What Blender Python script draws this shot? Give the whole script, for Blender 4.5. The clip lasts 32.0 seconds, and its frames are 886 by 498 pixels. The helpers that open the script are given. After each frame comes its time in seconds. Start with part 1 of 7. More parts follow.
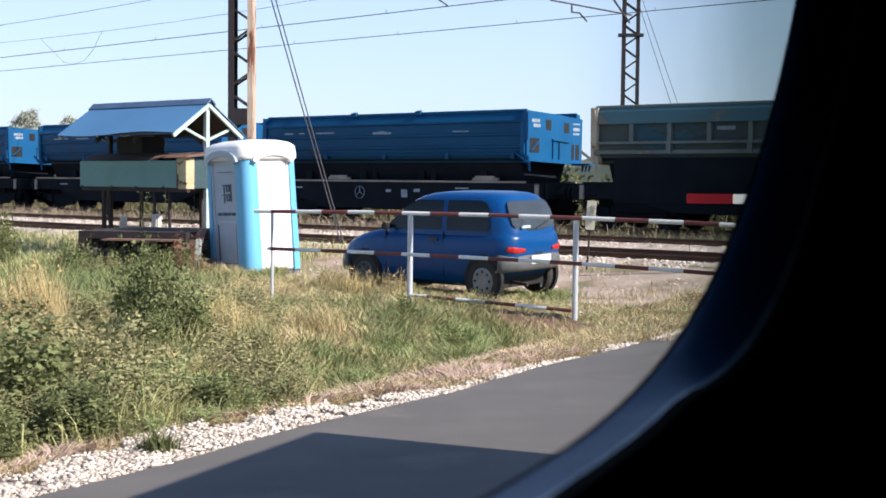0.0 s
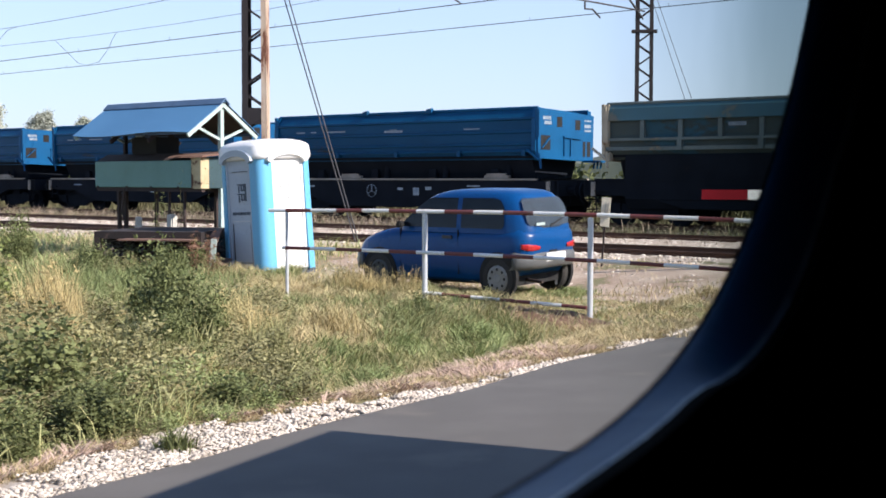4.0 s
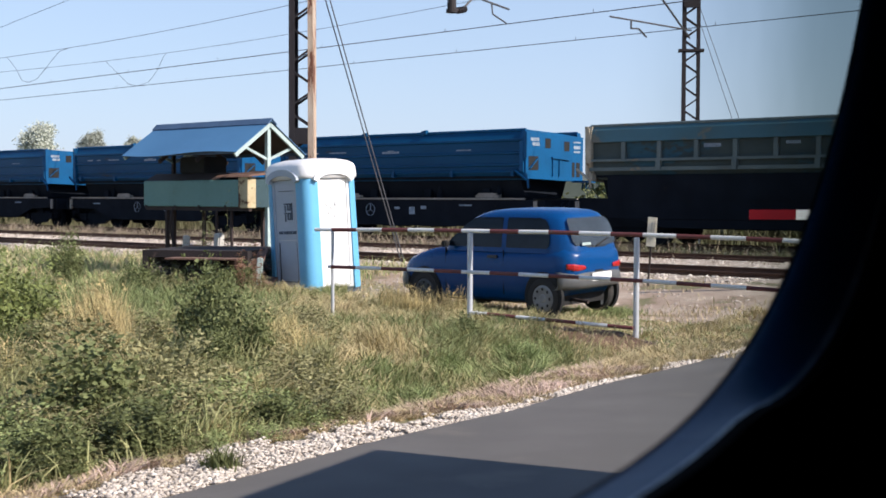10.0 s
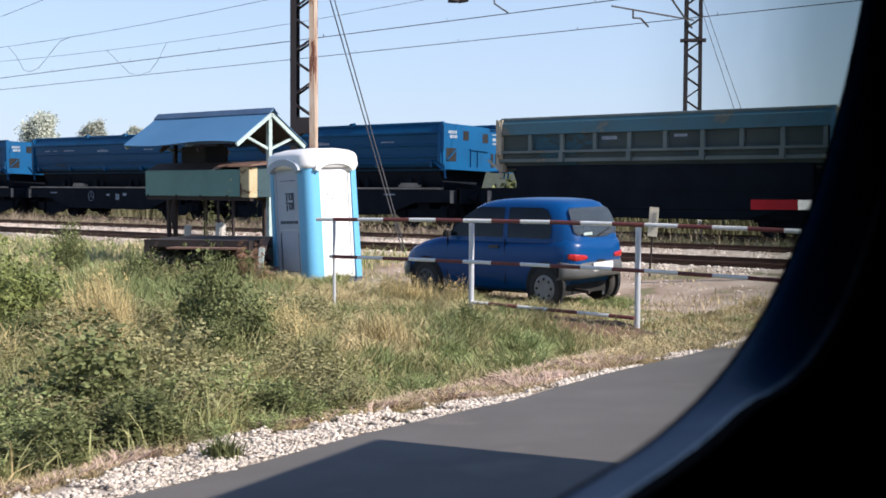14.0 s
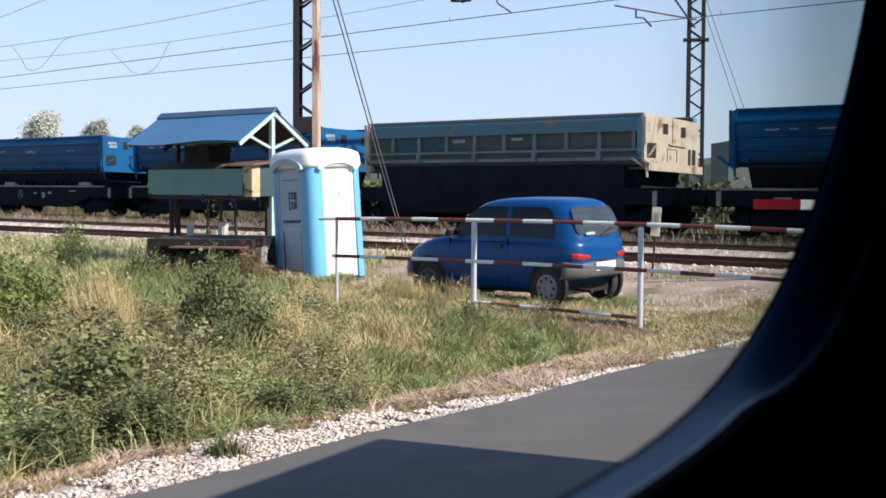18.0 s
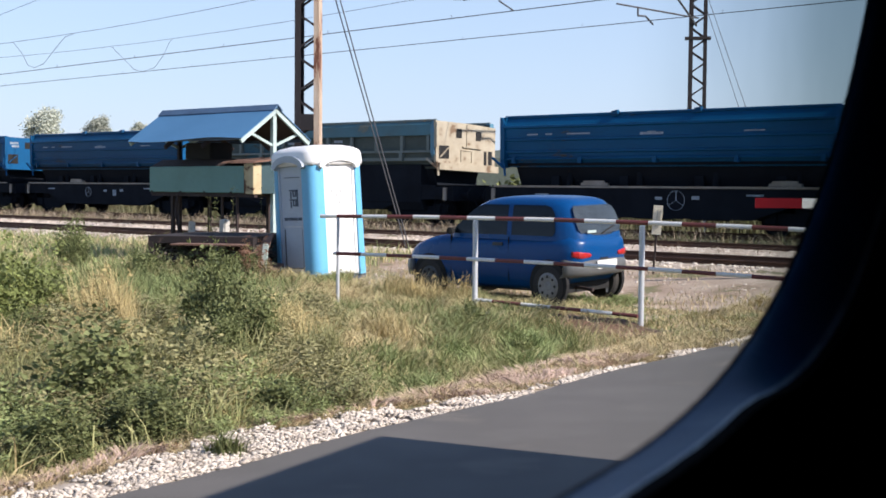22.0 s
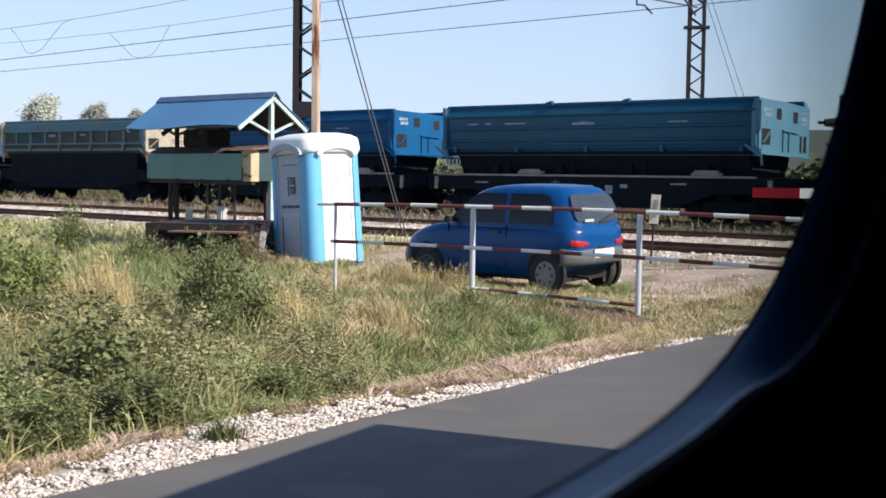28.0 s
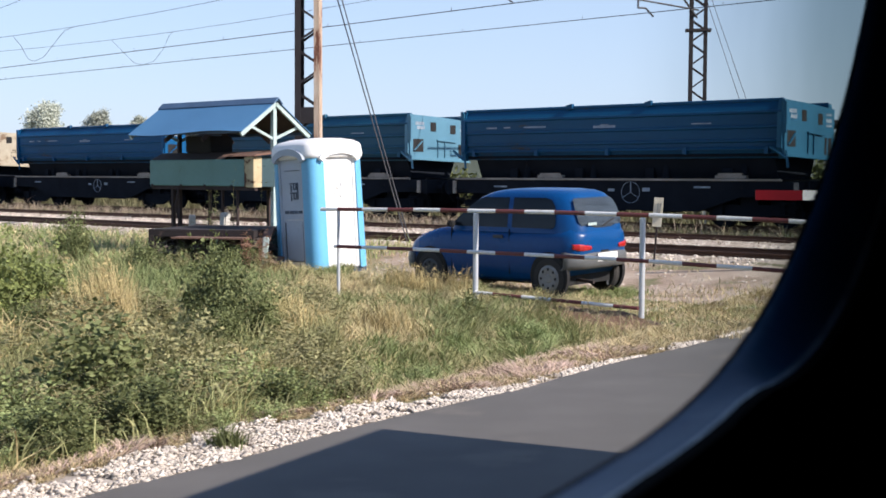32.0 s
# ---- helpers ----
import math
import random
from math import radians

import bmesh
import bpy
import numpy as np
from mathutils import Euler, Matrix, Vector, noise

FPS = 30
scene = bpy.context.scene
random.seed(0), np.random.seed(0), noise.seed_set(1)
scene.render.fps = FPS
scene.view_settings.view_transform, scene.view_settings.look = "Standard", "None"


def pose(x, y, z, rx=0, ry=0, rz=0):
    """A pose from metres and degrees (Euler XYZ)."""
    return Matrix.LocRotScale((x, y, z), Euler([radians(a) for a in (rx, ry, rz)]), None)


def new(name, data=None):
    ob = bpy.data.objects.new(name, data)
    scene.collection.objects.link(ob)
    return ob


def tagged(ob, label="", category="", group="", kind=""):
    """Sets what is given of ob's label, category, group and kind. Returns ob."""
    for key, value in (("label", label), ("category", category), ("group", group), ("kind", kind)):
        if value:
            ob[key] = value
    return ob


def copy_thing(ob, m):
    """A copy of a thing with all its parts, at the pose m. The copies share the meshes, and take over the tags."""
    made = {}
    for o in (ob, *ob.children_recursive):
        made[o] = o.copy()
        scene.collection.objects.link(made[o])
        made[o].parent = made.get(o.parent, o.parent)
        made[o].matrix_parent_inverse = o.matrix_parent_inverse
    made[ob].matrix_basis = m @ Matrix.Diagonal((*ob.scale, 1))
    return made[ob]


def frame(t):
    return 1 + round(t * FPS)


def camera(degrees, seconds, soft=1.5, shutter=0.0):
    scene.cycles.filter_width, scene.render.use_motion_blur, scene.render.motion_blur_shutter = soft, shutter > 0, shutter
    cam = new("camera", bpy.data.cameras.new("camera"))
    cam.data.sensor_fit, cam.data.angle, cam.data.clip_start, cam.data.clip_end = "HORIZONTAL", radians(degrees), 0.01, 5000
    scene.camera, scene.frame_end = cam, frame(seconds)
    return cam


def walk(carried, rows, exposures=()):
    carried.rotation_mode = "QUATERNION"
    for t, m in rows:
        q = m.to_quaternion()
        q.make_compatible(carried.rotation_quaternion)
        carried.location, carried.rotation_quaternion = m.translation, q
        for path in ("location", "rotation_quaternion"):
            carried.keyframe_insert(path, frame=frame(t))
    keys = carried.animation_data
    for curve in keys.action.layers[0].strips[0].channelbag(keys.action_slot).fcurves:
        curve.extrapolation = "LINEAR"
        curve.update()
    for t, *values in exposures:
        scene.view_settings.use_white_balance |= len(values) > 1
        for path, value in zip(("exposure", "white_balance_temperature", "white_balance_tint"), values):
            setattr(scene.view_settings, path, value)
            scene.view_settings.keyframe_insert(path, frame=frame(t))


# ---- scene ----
cam = camera(39.0, 32.0, 1.7)
EYE = 1.6                                   # the eye above the yard
PATH = [
    (0, pose(0, 0, EYE, 86.943, -0.546, -2.860)),
    (0.5, pose(0, 0, EYE, 86.814, -0.807, -2.833)),
    (1, pose(0, 0, EYE, 86.749, -0.885, -2.879)),
    (1.5, pose(0, 0, EYE, 86.713, -0.846, -2.641)),
    (2, pose(0, 0, EYE, 86.665, -0.887, -2.685)),
    (2.5, pose(0, 0, EYE, 86.894, -0.933, -2.798)),
    (3, pose(0, 0, EYE, 86.849, -0.932, -2.660)),
    (3.5, pose(0, 0, EYE, 86.839, -0.265, -2.357)),
    (5.5, pose(0, 0, EYE, 87.031, 0.021, -1.961)),
    (6, pose(0, 0, EYE, 88.680, 0.143, 0.154)),
    (6.5, pose(0, 0, EYE, 88.357, 0.410, 0.818)),
    (7, pose(0, 0, EYE, 88.272, 0.437, 0.442)),
    (7.5, pose(0, 0, EYE, 88.331, 0.514, 0.064)),
    (8, pose(0, 0, EYE, 87.860, 0.121, -0.114)),
    (8.5, pose(0, 0, EYE, 87.791, 0.077, -0.080)),
    (9, pose(0, 0, EYE, 87.775, -0.000, -0.000)),
    (9.5, pose(0, 0, EYE, 87.732, -0.142, -0.071)),
    (10, pose(0, 0, EYE, 87.730, -0.175, -0.136)),
    (10.5, pose(0, 0, EYE, 87.534, -0.191, -0.192)),
    (11, pose(0, 0, EYE, 87.600, -0.328, -0.218)),
    (11.5, pose(0, 0, EYE, 87.542, -0.303, -0.211)),
    (12, pose(0, 0, EYE, 87.525, -0.284, -0.190)),
    (12.5, pose(0, 0, EYE, 87.405, -0.264, -0.133)),
    (13, pose(0, 0, EYE, 87.391, -0.168, -0.096)),
    (13.5, pose(0, 0, EYE, 87.267, -0.163, -0.054)),
    (14, pose(0, 0, EYE, 87.264, -0.226, -0.066)),
    (14.5, pose(0, 0, EYE, 87.255, -0.241, -0.050)),
    (16.5, pose(0, 0, EYE, 87.064, -0.238, -0.027)),
    (17, pose(0, 0, EYE, 87.051, -0.277, -0.071)),
    (17.5, pose(0, 0, EYE, 87.157, -0.322, 0.003)),
    (18, pose(0, 0, EYE, 87.237, -0.277, 0.055)),
    (18.5, pose(0, 0, EYE, 87.186, -0.314, 0.051)),
    (19, pose(0, 0, EYE, 87.295, -0.412, 0.289)),
    (19.5, pose(0, 0, EYE, 87.348, -0.343, 0.173)),
    (20, pose(0, 0, EYE, 87.365, -0.378, 0.218)),
    (20.5, pose(0, 0, EYE, 87.358, -0.449, 0.263)),
    (21, pose(0, 0, EYE, 87.165, -0.346, 0.268)),
    (21.5, pose(0, 0, EYE, 87.224, -0.463, 0.193)),
    (22, pose(0, 0, EYE, 87.136, -0.433, 0.117)),
    (22.5, pose(0, 0, EYE, 87.084, -0.488, 0.031)),
    (23, pose(0, 0, EYE, 86.997, -0.508, -0.063)),
    (23.5, pose(0, 0, EYE, 87.012, -0.563, -0.070)),
    (24, pose(0, 0, EYE, 86.980, -0.609, -0.028)),
    (24.5, pose(0, 0, EYE, 87.023, -0.652, -0.063)),
    (25, pose(0, 0, EYE, 86.944, -0.688, -0.100)),
    (25.5, pose(0, 0, EYE, 86.816, -0.689, -0.110)),
    (27.5, pose(0, 0, EYE, 86.662, -0.637, 0.021)),
    (28, pose(0, 0, EYE, 86.603, -0.693, 0.015)),
    (28.5, pose(0, 0, EYE, 86.547, -0.616, 0.063)),
    (29, pose(0, 0, EYE, 86.477, -0.592, 0.027)),
    (29.5, pose(0, 0, EYE, 86.577, -0.510, 0.076)),
    (30, pose(0, 0, EYE, 86.682, -0.516, 0.150)),
    (30.5, pose(0, 0, EYE, 86.762, -0.488, 0.147)),
    (31, pose(0, 0, EYE, 86.733, -0.450, 0.196)),
    (31.5, pose(0, 0, EYE, 86.683, -0.347, 0.193)),
    (32, pose(0, 0, EYE, 86.807, -0.301, 0.135))]
cam.data.dof.use_dof, cam.data.dof.focus_distance, cam.data.dof.aperture_fstop = True, 22.0, 9.0
walk(cam, PATH, [(0, 1.09, 6300, 16), (3.5, 1.08, 6300, 16), (6.0, 0.79, 6300, 16), (9.0, 0.78, 6300, 16), (14.0, 0.85, 6300, 16), (32.0, 0.88, 6300, 16)])

# ---- plan ----
TRACK = Vector((-0.7592, 0.6509, 0))        # along the rails, away
NORM = Vector((0.6509, 0.7592, 0))          # across the rails, away
RAIL = 0.34                                 # rail head above the yard
TRACKS = (20.83, 25.5, 31.6)                # the three tracks, across the rails from the eye
TURN = -40.61                               # degrees: a thing's x axis along the rails, towards the crossing
TRAIN = [                                   # seconds, metres travelled
    (0, 0), (3, 0), (3.5, 0.04), (4, 0.1), (4.5, 0.18), (5, 0.27), (5.5, 0.38), (6, 0.5), (6.5, 0.62), (7, 0.78), 
    (7.5, 0.95), (8, 1.19), (8.5, 1.4), (9, 1.64), (9.5, 1.91), (10, 2.18), (10.5, 2.49), (11, 2.8), (11.5, 3.16), 
    (12, 3.58), (12.5, 4), (13, 4.46), (13.5, 4.98), (14, 5.49), (14.5, 6.06), (15, 6.66), (15.5, 7.3), (16, 7.99), 
    (16.5, 8.71), (17, 9.49), (17.5, 10.31), (18, 11.18), (19, 12.97), (19.5, 13.92), (20, 14.86), (20.5, 15.84), 
    (21, 16.84), (21.5, 17.86), (22, 18.91), (22.5, 19.99), (23, 21.08), (23.5, 22.24), (24, 23.42), (24.5, 24.61), 
    (25, 25.85), (25.5, 27.13), (26, 28.47), (26.5, 29.83), (27, 31.21), (27.5, 32.64), (28, 34.07), (28.5, 35.55), 
    (29, 36.96), (29.5, 38.51), (30, 40.04), (30.5, 41.59), (31, 43.18), (31.5, 44.79), (32, 46.39), ]

def on_rails(n, s, z=0.0):
    """The place n metres across and s metres along the rails."""
    return NORM * n + TRACK * s + Vector((0, 0, z))


# ---- sky and sun ----
SUN_WAY = Vector((0.886, -0.464, 0)).normalized()
SUN_UP = radians(35)
world = bpy.data.worlds.new("sky")
scene.world = world
world.use_nodes = True
wn = world.node_tree
sky = wn.nodes.new("ShaderNodeTexSky")
sky.sky_type, sky.sun_disc = "NISHITA", False
sky.sun_elevation, sky.sun_rotation = SUN_UP, math.atan2(SUN_WAY.x, SUN_WAY.y)
sky.air_density, sky.dust_density, sky.ozone_density = 1.0, 0.1, 1.8
wn.nodes["Background"].inputs["Strength"].default_value = 0.092
haze = wn.nodes.new("ShaderNodeMix")                    # thin haze evens the sky out
haze.data_type = "RGBA"
where, height, thick = wn.nodes.new("ShaderNodeTexCoord"), wn.nodes.new("ShaderNodeSeparateXYZ"), wn.nodes.new("ShaderNodeMapRange")
wn.links.new(where.outputs["Generated"], height.inputs[0])
wn.links.new(height.outputs[2], thick.inputs[0])
thick.inputs[1].default_value, thick.inputs[2].default_value = 0.0, 0.4
thick.inputs[3].default_value, thick.inputs[4].default_value = 0.85, 0.05
wn.links.new(thick.outputs[0], haze.inputs[0])
wn.links.new(sky.outputs[0], haze.inputs[6])
haze.inputs[7].default_value = (3.3, 4.2, 5.45, 1)
wn.links.new(haze.outputs[2], wn.nodes["Background"].inputs["Color"])
sun = new("sun", bpy.data.lights.new("sun", "SUN"))
sun.data.energy, sun.data.angle, sun.data.color = 4.15, radians(0.53), (1.0, 0.92, 0.8)
sun_from = SUN_WAY * math.cos(SUN_UP) + Vector((0, 0, math.sin(SUN_UP)))
sun.rotation_euler = sun_from.to_track_quat("Z", "Y").to_euler()


# ---- materials ----
def mat(name, colour, rough=0.7, metal=0.0, second=None, scale=6.0, amount=0.5, grain=40.0, bump=0.15, third=None, third_at=0.62,
        spread=0.0, stretch=(1, 1, 1), depth=0.01, spec=0.5, coat=0.0, island=False):
    """A surface with a large and a fine variation, fine relief, and wear in a third colour."""
    m = bpy.data.materials.new(name)
    m.use_nodes = True
    n, l = m.node_tree.nodes, m.node_tree.links
    p = n["Principled BSDF"]
    p.inputs["Metallic"].default_value, p.inputs["Specular IOR Level"].default_value = metal, spec
    p.inputs["Coat Weight"].default_value = coat
    co = n.new("ShaderNodeTexCoord")
    mp = n.new("ShaderNodeMapping")
    mp.inputs["Scale"].default_value = stretch
    l.new(co.outputs["Object"], mp.inputs[0])
    big, fine = n.new("ShaderNodeTexNoise"), n.new("ShaderNodeTexNoise")
    big.inputs["Scale"].default_value, big.inputs["Detail"].default_value = scale, 5
    fine.inputs["Scale"].default_value, fine.inputs["Detail"].default_value = grain, 4
    for t in (big, fine):
        l.new(mp.outputs[0], t.inputs["Vector"])
    second = second or tuple(c * 0.7 for c in colour)
    ramp = n.new("ShaderNodeMapRange")
    ramp.inputs[1].default_value, ramp.inputs[2].default_value = 0.5 - amount / 2, 0.5 + amount / 2
    l.new(big.outputs[0], ramp.inputs[0])
    mix = n.new("ShaderNodeMix")
    mix.data_type = "RGBA"
    l.new(ramp.outputs[0], mix.inputs[0])
    mix.inputs[6].default_value, mix.inputs[7].default_value = (*colour, 1), (*second, 1)
    out = mix.outputs[2]
    if third:
        r3 = n.new("ShaderNodeMapRange")
        r3.inputs[1].default_value, r3.inputs[2].default_value = third_at, third_at + 0.06
        add = n.new("ShaderNodeMath")
        add.operation = "MULTIPLY_ADD"
        l.new(fine.outputs[0], add.inputs[0])
        add.inputs[1].default_value = 0.35
        l.new(big.outputs[0], add.inputs[2])
        sub = n.new("ShaderNodeMath")
        sub.operation = "SUBTRACT"
        l.new(add.outputs[0], sub.inputs[0])
        sub.inputs[1].default_value = 0.175
        l.new(sub.outputs[0], r3.inputs[0])
        m3 = n.new("ShaderNodeMix")
        m3.data_type = "RGBA"
        l.new(r3.outputs[0], m3.inputs[0])
        l.new(out, m3.inputs[6])
        m3.inputs[7].default_value = (*third, 1)
        out = m3.outputs[2]
    hsv = n.new("ShaderNodeHueSaturation")
    l.new(out, hsv.inputs["Color"])
    val = n.new("ShaderNodeMapRange")
    val.inputs[3].default_value, val.inputs[4].default_value = 0.82, 1.18
    l.new(fine.outputs[0], val.inputs[0])
    if spread:
        pick = n.new("ShaderNodeNewGeometry") if island else n.new("ShaderNodeObjectInfo")
        sock = pick.outputs["Random Per Island"] if island else pick.outputs["Random"]
        sp = n.new("ShaderNodeMapRange")
        sp.inputs[3].default_value, sp.inputs[4].default_value = 1 - spread, 1 + spread
        l.new(sock, sp.inputs[0])
        mul = n.new("ShaderNodeMath")
        mul.operation = "MULTIPLY"
        l.new(sp.outputs[0], mul.inputs[0])
        l.new(val.outputs[0], mul.inputs[1])
        l.new(mul.outputs[0], hsv.inputs["Value"])
    else:
        l.new(val.outputs[0], hsv.inputs["Value"])
    l.new(hsv.outputs[0], p.inputs["Base Color"])
    rr = n.new("ShaderNodeMapRange")
    rr.inputs[3].default_value, rr.inputs[4].default_value = max(0.02, rough - 0.12), min(1, rough + 0.12)
    l.new(big.outputs[0], rr.inputs[0])
    l.new(rr.outputs[0], p.inputs["Roughness"])
    if bump:
        b = n.new("ShaderNodeBump")
        b.inputs["Strength"].default_value, b.inputs["Distance"].default_value = bump, depth
        l.new(fine.outputs[0], b.inputs["Height"])
        l.new(b.outputs[0], p.inputs["Normal"])
    return m


def leafy(name, colour, second, spread=0.35):
    """Thin leaves: some light comes through, and each leaf differs."""
    gain = (1.2, 1.13, 1.36)
    colour, second = [tuple(c * q for c, q in zip(v, gain)) for v in (colour, second)]
    m = mat(name, colour, 0.62, 0, second, 1.3, 0.5, 30, 0.0, spread=spread, island=True, spec=0.14)
    n, l = m.node_tree.nodes, m.node_tree.links
    p = n["Principled BSDF"]
    tr = n.new("ShaderNodeBsdfTranslucent")
    ms = n.new("ShaderNodeMixShader")
    ms.inputs[0].default_value = 0.12
    who, tone, hsv = n.new("ShaderNodeObjectInfo"), n.new("ShaderNodeMapRange"), n.new("ShaderNodeHueSaturation")
    tone.inputs[3].default_value, tone.inputs[4].default_value = 0.78, 1.22
    l.new(who.outputs["Random"], tone.inputs[0])
    l.new(tone.outputs[0], hsv.inputs["Value"])
    l.new(p.inputs["Base Color"].links[0].from_socket, hsv.inputs["Color"])
    l.new(hsv.outputs[0], p.inputs["Base Color"])
    l.new(hsv.outputs[0], tr.inputs["Color"])
    l.new(p.outputs[0], ms.inputs[1])
    l.new(tr.outputs[0], ms.inputs[2])
    l.new(ms.outputs[0], n["Material Output"].inputs[0])
    return m


M_soil = mat("dry_soil", (0.27, 0.22, 0.13), 0.95, 0, (0.15, 0.16, 0.06), 0.5, 0.4, 14, 0.6, third=(0.33, 0.28, 0.16), depth=0.03)
M_asphalt = mat("asphalt", (0.124, 0.115, 0.104), 0.85, 0, (0.082, 0.077, 0.071), 1.1, 0.55, 160, 0.35, third=(0.14, 0.126, 0.11), third_at=0.6, depth=0.004, stretch=(1, 1, 1))
M_dirt = mat("gravel_yard", (0.45, 0.365, 0.28), 0.95, 0, (0.25, 0.165, 0.115), 1.1, 0.3, 22, 0.8, third=(0.16, 0.15, 0.07), third_at=0.57, depth=0.03)
M_earth = mat("bare_earth", (0.2, 0.12, 0.075), 0.95, 0, (0.11, 0.065, 0.04), 3.0, 0.5, 24, 0.8, third=(0.36, 0.26, 0.17), third_at=0.6, depth=0.03)
M_lime = mat("limestone", (0.62, 0.56, 0.49), 0.85, 0, (0.42, 0.36, 0.3), 5, 0.5, 40, 0.3, spread=0.36, island=True)
M_ballast = mat("ballast", (0.45, 0.38, 0.31), 0.95, 0, (0.28, 0.21, 0.15), 1.6, 0.4, 26, 0.6, third=(0.14, 0.13, 0.06), third_at=0.6, depth=0.02)
M_rail = mat("rusty_rail", (0.13, 0.065, 0.04), 0.75, 0.3, (0.07, 0.04, 0.03), 2, 0.6, 30, 0.2)
M_railtop = mat("worn_rail_head", (0.42, 0.36, 0.31), 0.4, 0.9, (0.25, 0.18, 0.14), 2, 0.6, 30, 0.1)
M_sleeper = mat("sleeper", (0.1, 0.065, 0.045), 0.9, 0, (0.055, 0.04, 0.03), 2, 0.6, 30, 0.4, spread=0.25)
M_grass_g = leafy("green_grass", (0.26, 0.28, 0.1), (0.44, 0.39, 0.2))
M_grass_d = leafy("dry_grass", (0.5, 0.42, 0.21), (0.36, 0.31, 0.15))
M_leaf_dark = leafy("dark_leaves", (0.085, 0.108, 0.036), (0.145, 0.17, 0.06), 0.3)
M_sage = leafy("sage_grass", (0.185, 0.215, 0.075), (0.28, 0.275, 0.115), 0.3)
M_ochre = leafy("ochre_grass", (0.42, 0.36, 0.17), (0.31, 0.29, 0.12), 0.3)
M_leaf_lime = leafy("lime_leaves", (0.2, 0.24, 0.06), (0.12, 0.155, 0.05), 0.35)
M_leaf_mid = leafy("green_leaves", (0.175, 0.245, 0.08), (0.26, 0.295, 0.11), 0.28)
M_leaf_olive = leafy("olive_leaves", (0.16, 0.175, 0.065), (0.235, 0.22, 0.1), 0.25)
M_weed = leafy("drab_weeds", (0.29, 0.24, 0.16), (0.18, 0.165, 0.09))
# Lightened leaf green: the haze of distance is put into the colour
M_leaf_hazed = leafy("hazed_tree_leaves", (0.41, 0.46, 0.33), (0.36, 0.4, 0.28), 0.08)
M_gold = leafy("golden_straw", (0.43, 0.36, 0.145), (0.34, 0.3, 0.125), 0.3)
M_chaff = leafy("bleached_chaff", (0.6, 0.475, 0.335), (0.47, 0.375, 0.24), 0.3)
M_dock = leafy("rusty_seed_heads", (0.26, 0.12, 0.075), (0.17, 0.13, 0.06), 0.3)
M_rank = leafy("rank_growth", (0.1, 0.12, 0.05), (0.19, 0.18, 0.09))
M_stem = mat("stems", (0.16, 0.14, 0.06), 0.85, 0, (0.1, 0.1, 0.04), 4, 0.5, 30, 0.1)
M_bark = mat("bark", (0.14, 0.11, 0.08), 0.95, 0, (0.08, 0.06, 0.045), 4, 0.5, 30, 0.5)
# Sides are coloured darker than sun-facing ends: part of that shade is painted
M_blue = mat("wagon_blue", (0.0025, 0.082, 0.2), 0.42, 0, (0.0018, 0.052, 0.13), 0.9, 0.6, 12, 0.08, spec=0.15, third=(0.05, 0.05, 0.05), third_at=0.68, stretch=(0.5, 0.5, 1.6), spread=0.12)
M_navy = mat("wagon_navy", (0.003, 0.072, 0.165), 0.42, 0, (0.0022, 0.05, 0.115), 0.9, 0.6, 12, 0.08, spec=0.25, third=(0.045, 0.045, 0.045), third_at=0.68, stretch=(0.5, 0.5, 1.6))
M_blue_end = mat("wagon_blue_sunny", (0.003, 0.09, 0.23), 0.5, 0, (0.0025, 0.066, 0.17), 1.4, 0.6, 14, 0.08, spec=0.2, third=(0.1, 0.12, 0.14), third_at=0.7)
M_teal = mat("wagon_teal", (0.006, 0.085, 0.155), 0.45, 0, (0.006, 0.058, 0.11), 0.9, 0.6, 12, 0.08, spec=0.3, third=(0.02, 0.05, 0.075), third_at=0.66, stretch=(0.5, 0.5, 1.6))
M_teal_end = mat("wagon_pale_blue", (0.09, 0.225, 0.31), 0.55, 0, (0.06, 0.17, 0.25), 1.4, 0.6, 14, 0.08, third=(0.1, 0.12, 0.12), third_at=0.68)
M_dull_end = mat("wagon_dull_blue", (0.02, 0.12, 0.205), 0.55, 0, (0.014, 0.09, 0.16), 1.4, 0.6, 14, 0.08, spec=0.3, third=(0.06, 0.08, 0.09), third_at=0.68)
M_beige = mat("wagon_grimy_shaded_beige", (0.082, 0.105, 0.098), 0.85, 0, (0.036, 0.052, 0.055), 0.9, 0.6, 9, 0.2, spec=0.2, third=(0.035, 0.09, 0.12), third_at=0.58, stretch=(0.6, 0.6, 1.2))
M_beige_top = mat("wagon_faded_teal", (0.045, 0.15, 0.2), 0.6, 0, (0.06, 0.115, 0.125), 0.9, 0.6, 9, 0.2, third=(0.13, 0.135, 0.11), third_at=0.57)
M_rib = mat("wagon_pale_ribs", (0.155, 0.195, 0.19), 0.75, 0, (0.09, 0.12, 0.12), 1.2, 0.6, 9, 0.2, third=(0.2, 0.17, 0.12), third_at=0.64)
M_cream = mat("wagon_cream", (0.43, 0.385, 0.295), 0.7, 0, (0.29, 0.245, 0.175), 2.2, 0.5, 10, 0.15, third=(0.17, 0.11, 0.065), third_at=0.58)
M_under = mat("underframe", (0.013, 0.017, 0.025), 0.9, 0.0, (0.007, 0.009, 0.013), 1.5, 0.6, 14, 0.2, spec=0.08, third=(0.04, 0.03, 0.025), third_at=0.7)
M_ledge = mat("pale_ledge", (0.34, 0.31, 0.27), 0.9, 0, (0.2, 0.17, 0.14), 1.4, 0.5, 14, 0.2)
M_black = mat("black_gap", (0.012, 0.012, 0.013), 0.9, 0, (0.008, 0.008, 0.008), 3, 0.5, 20, 0.1)
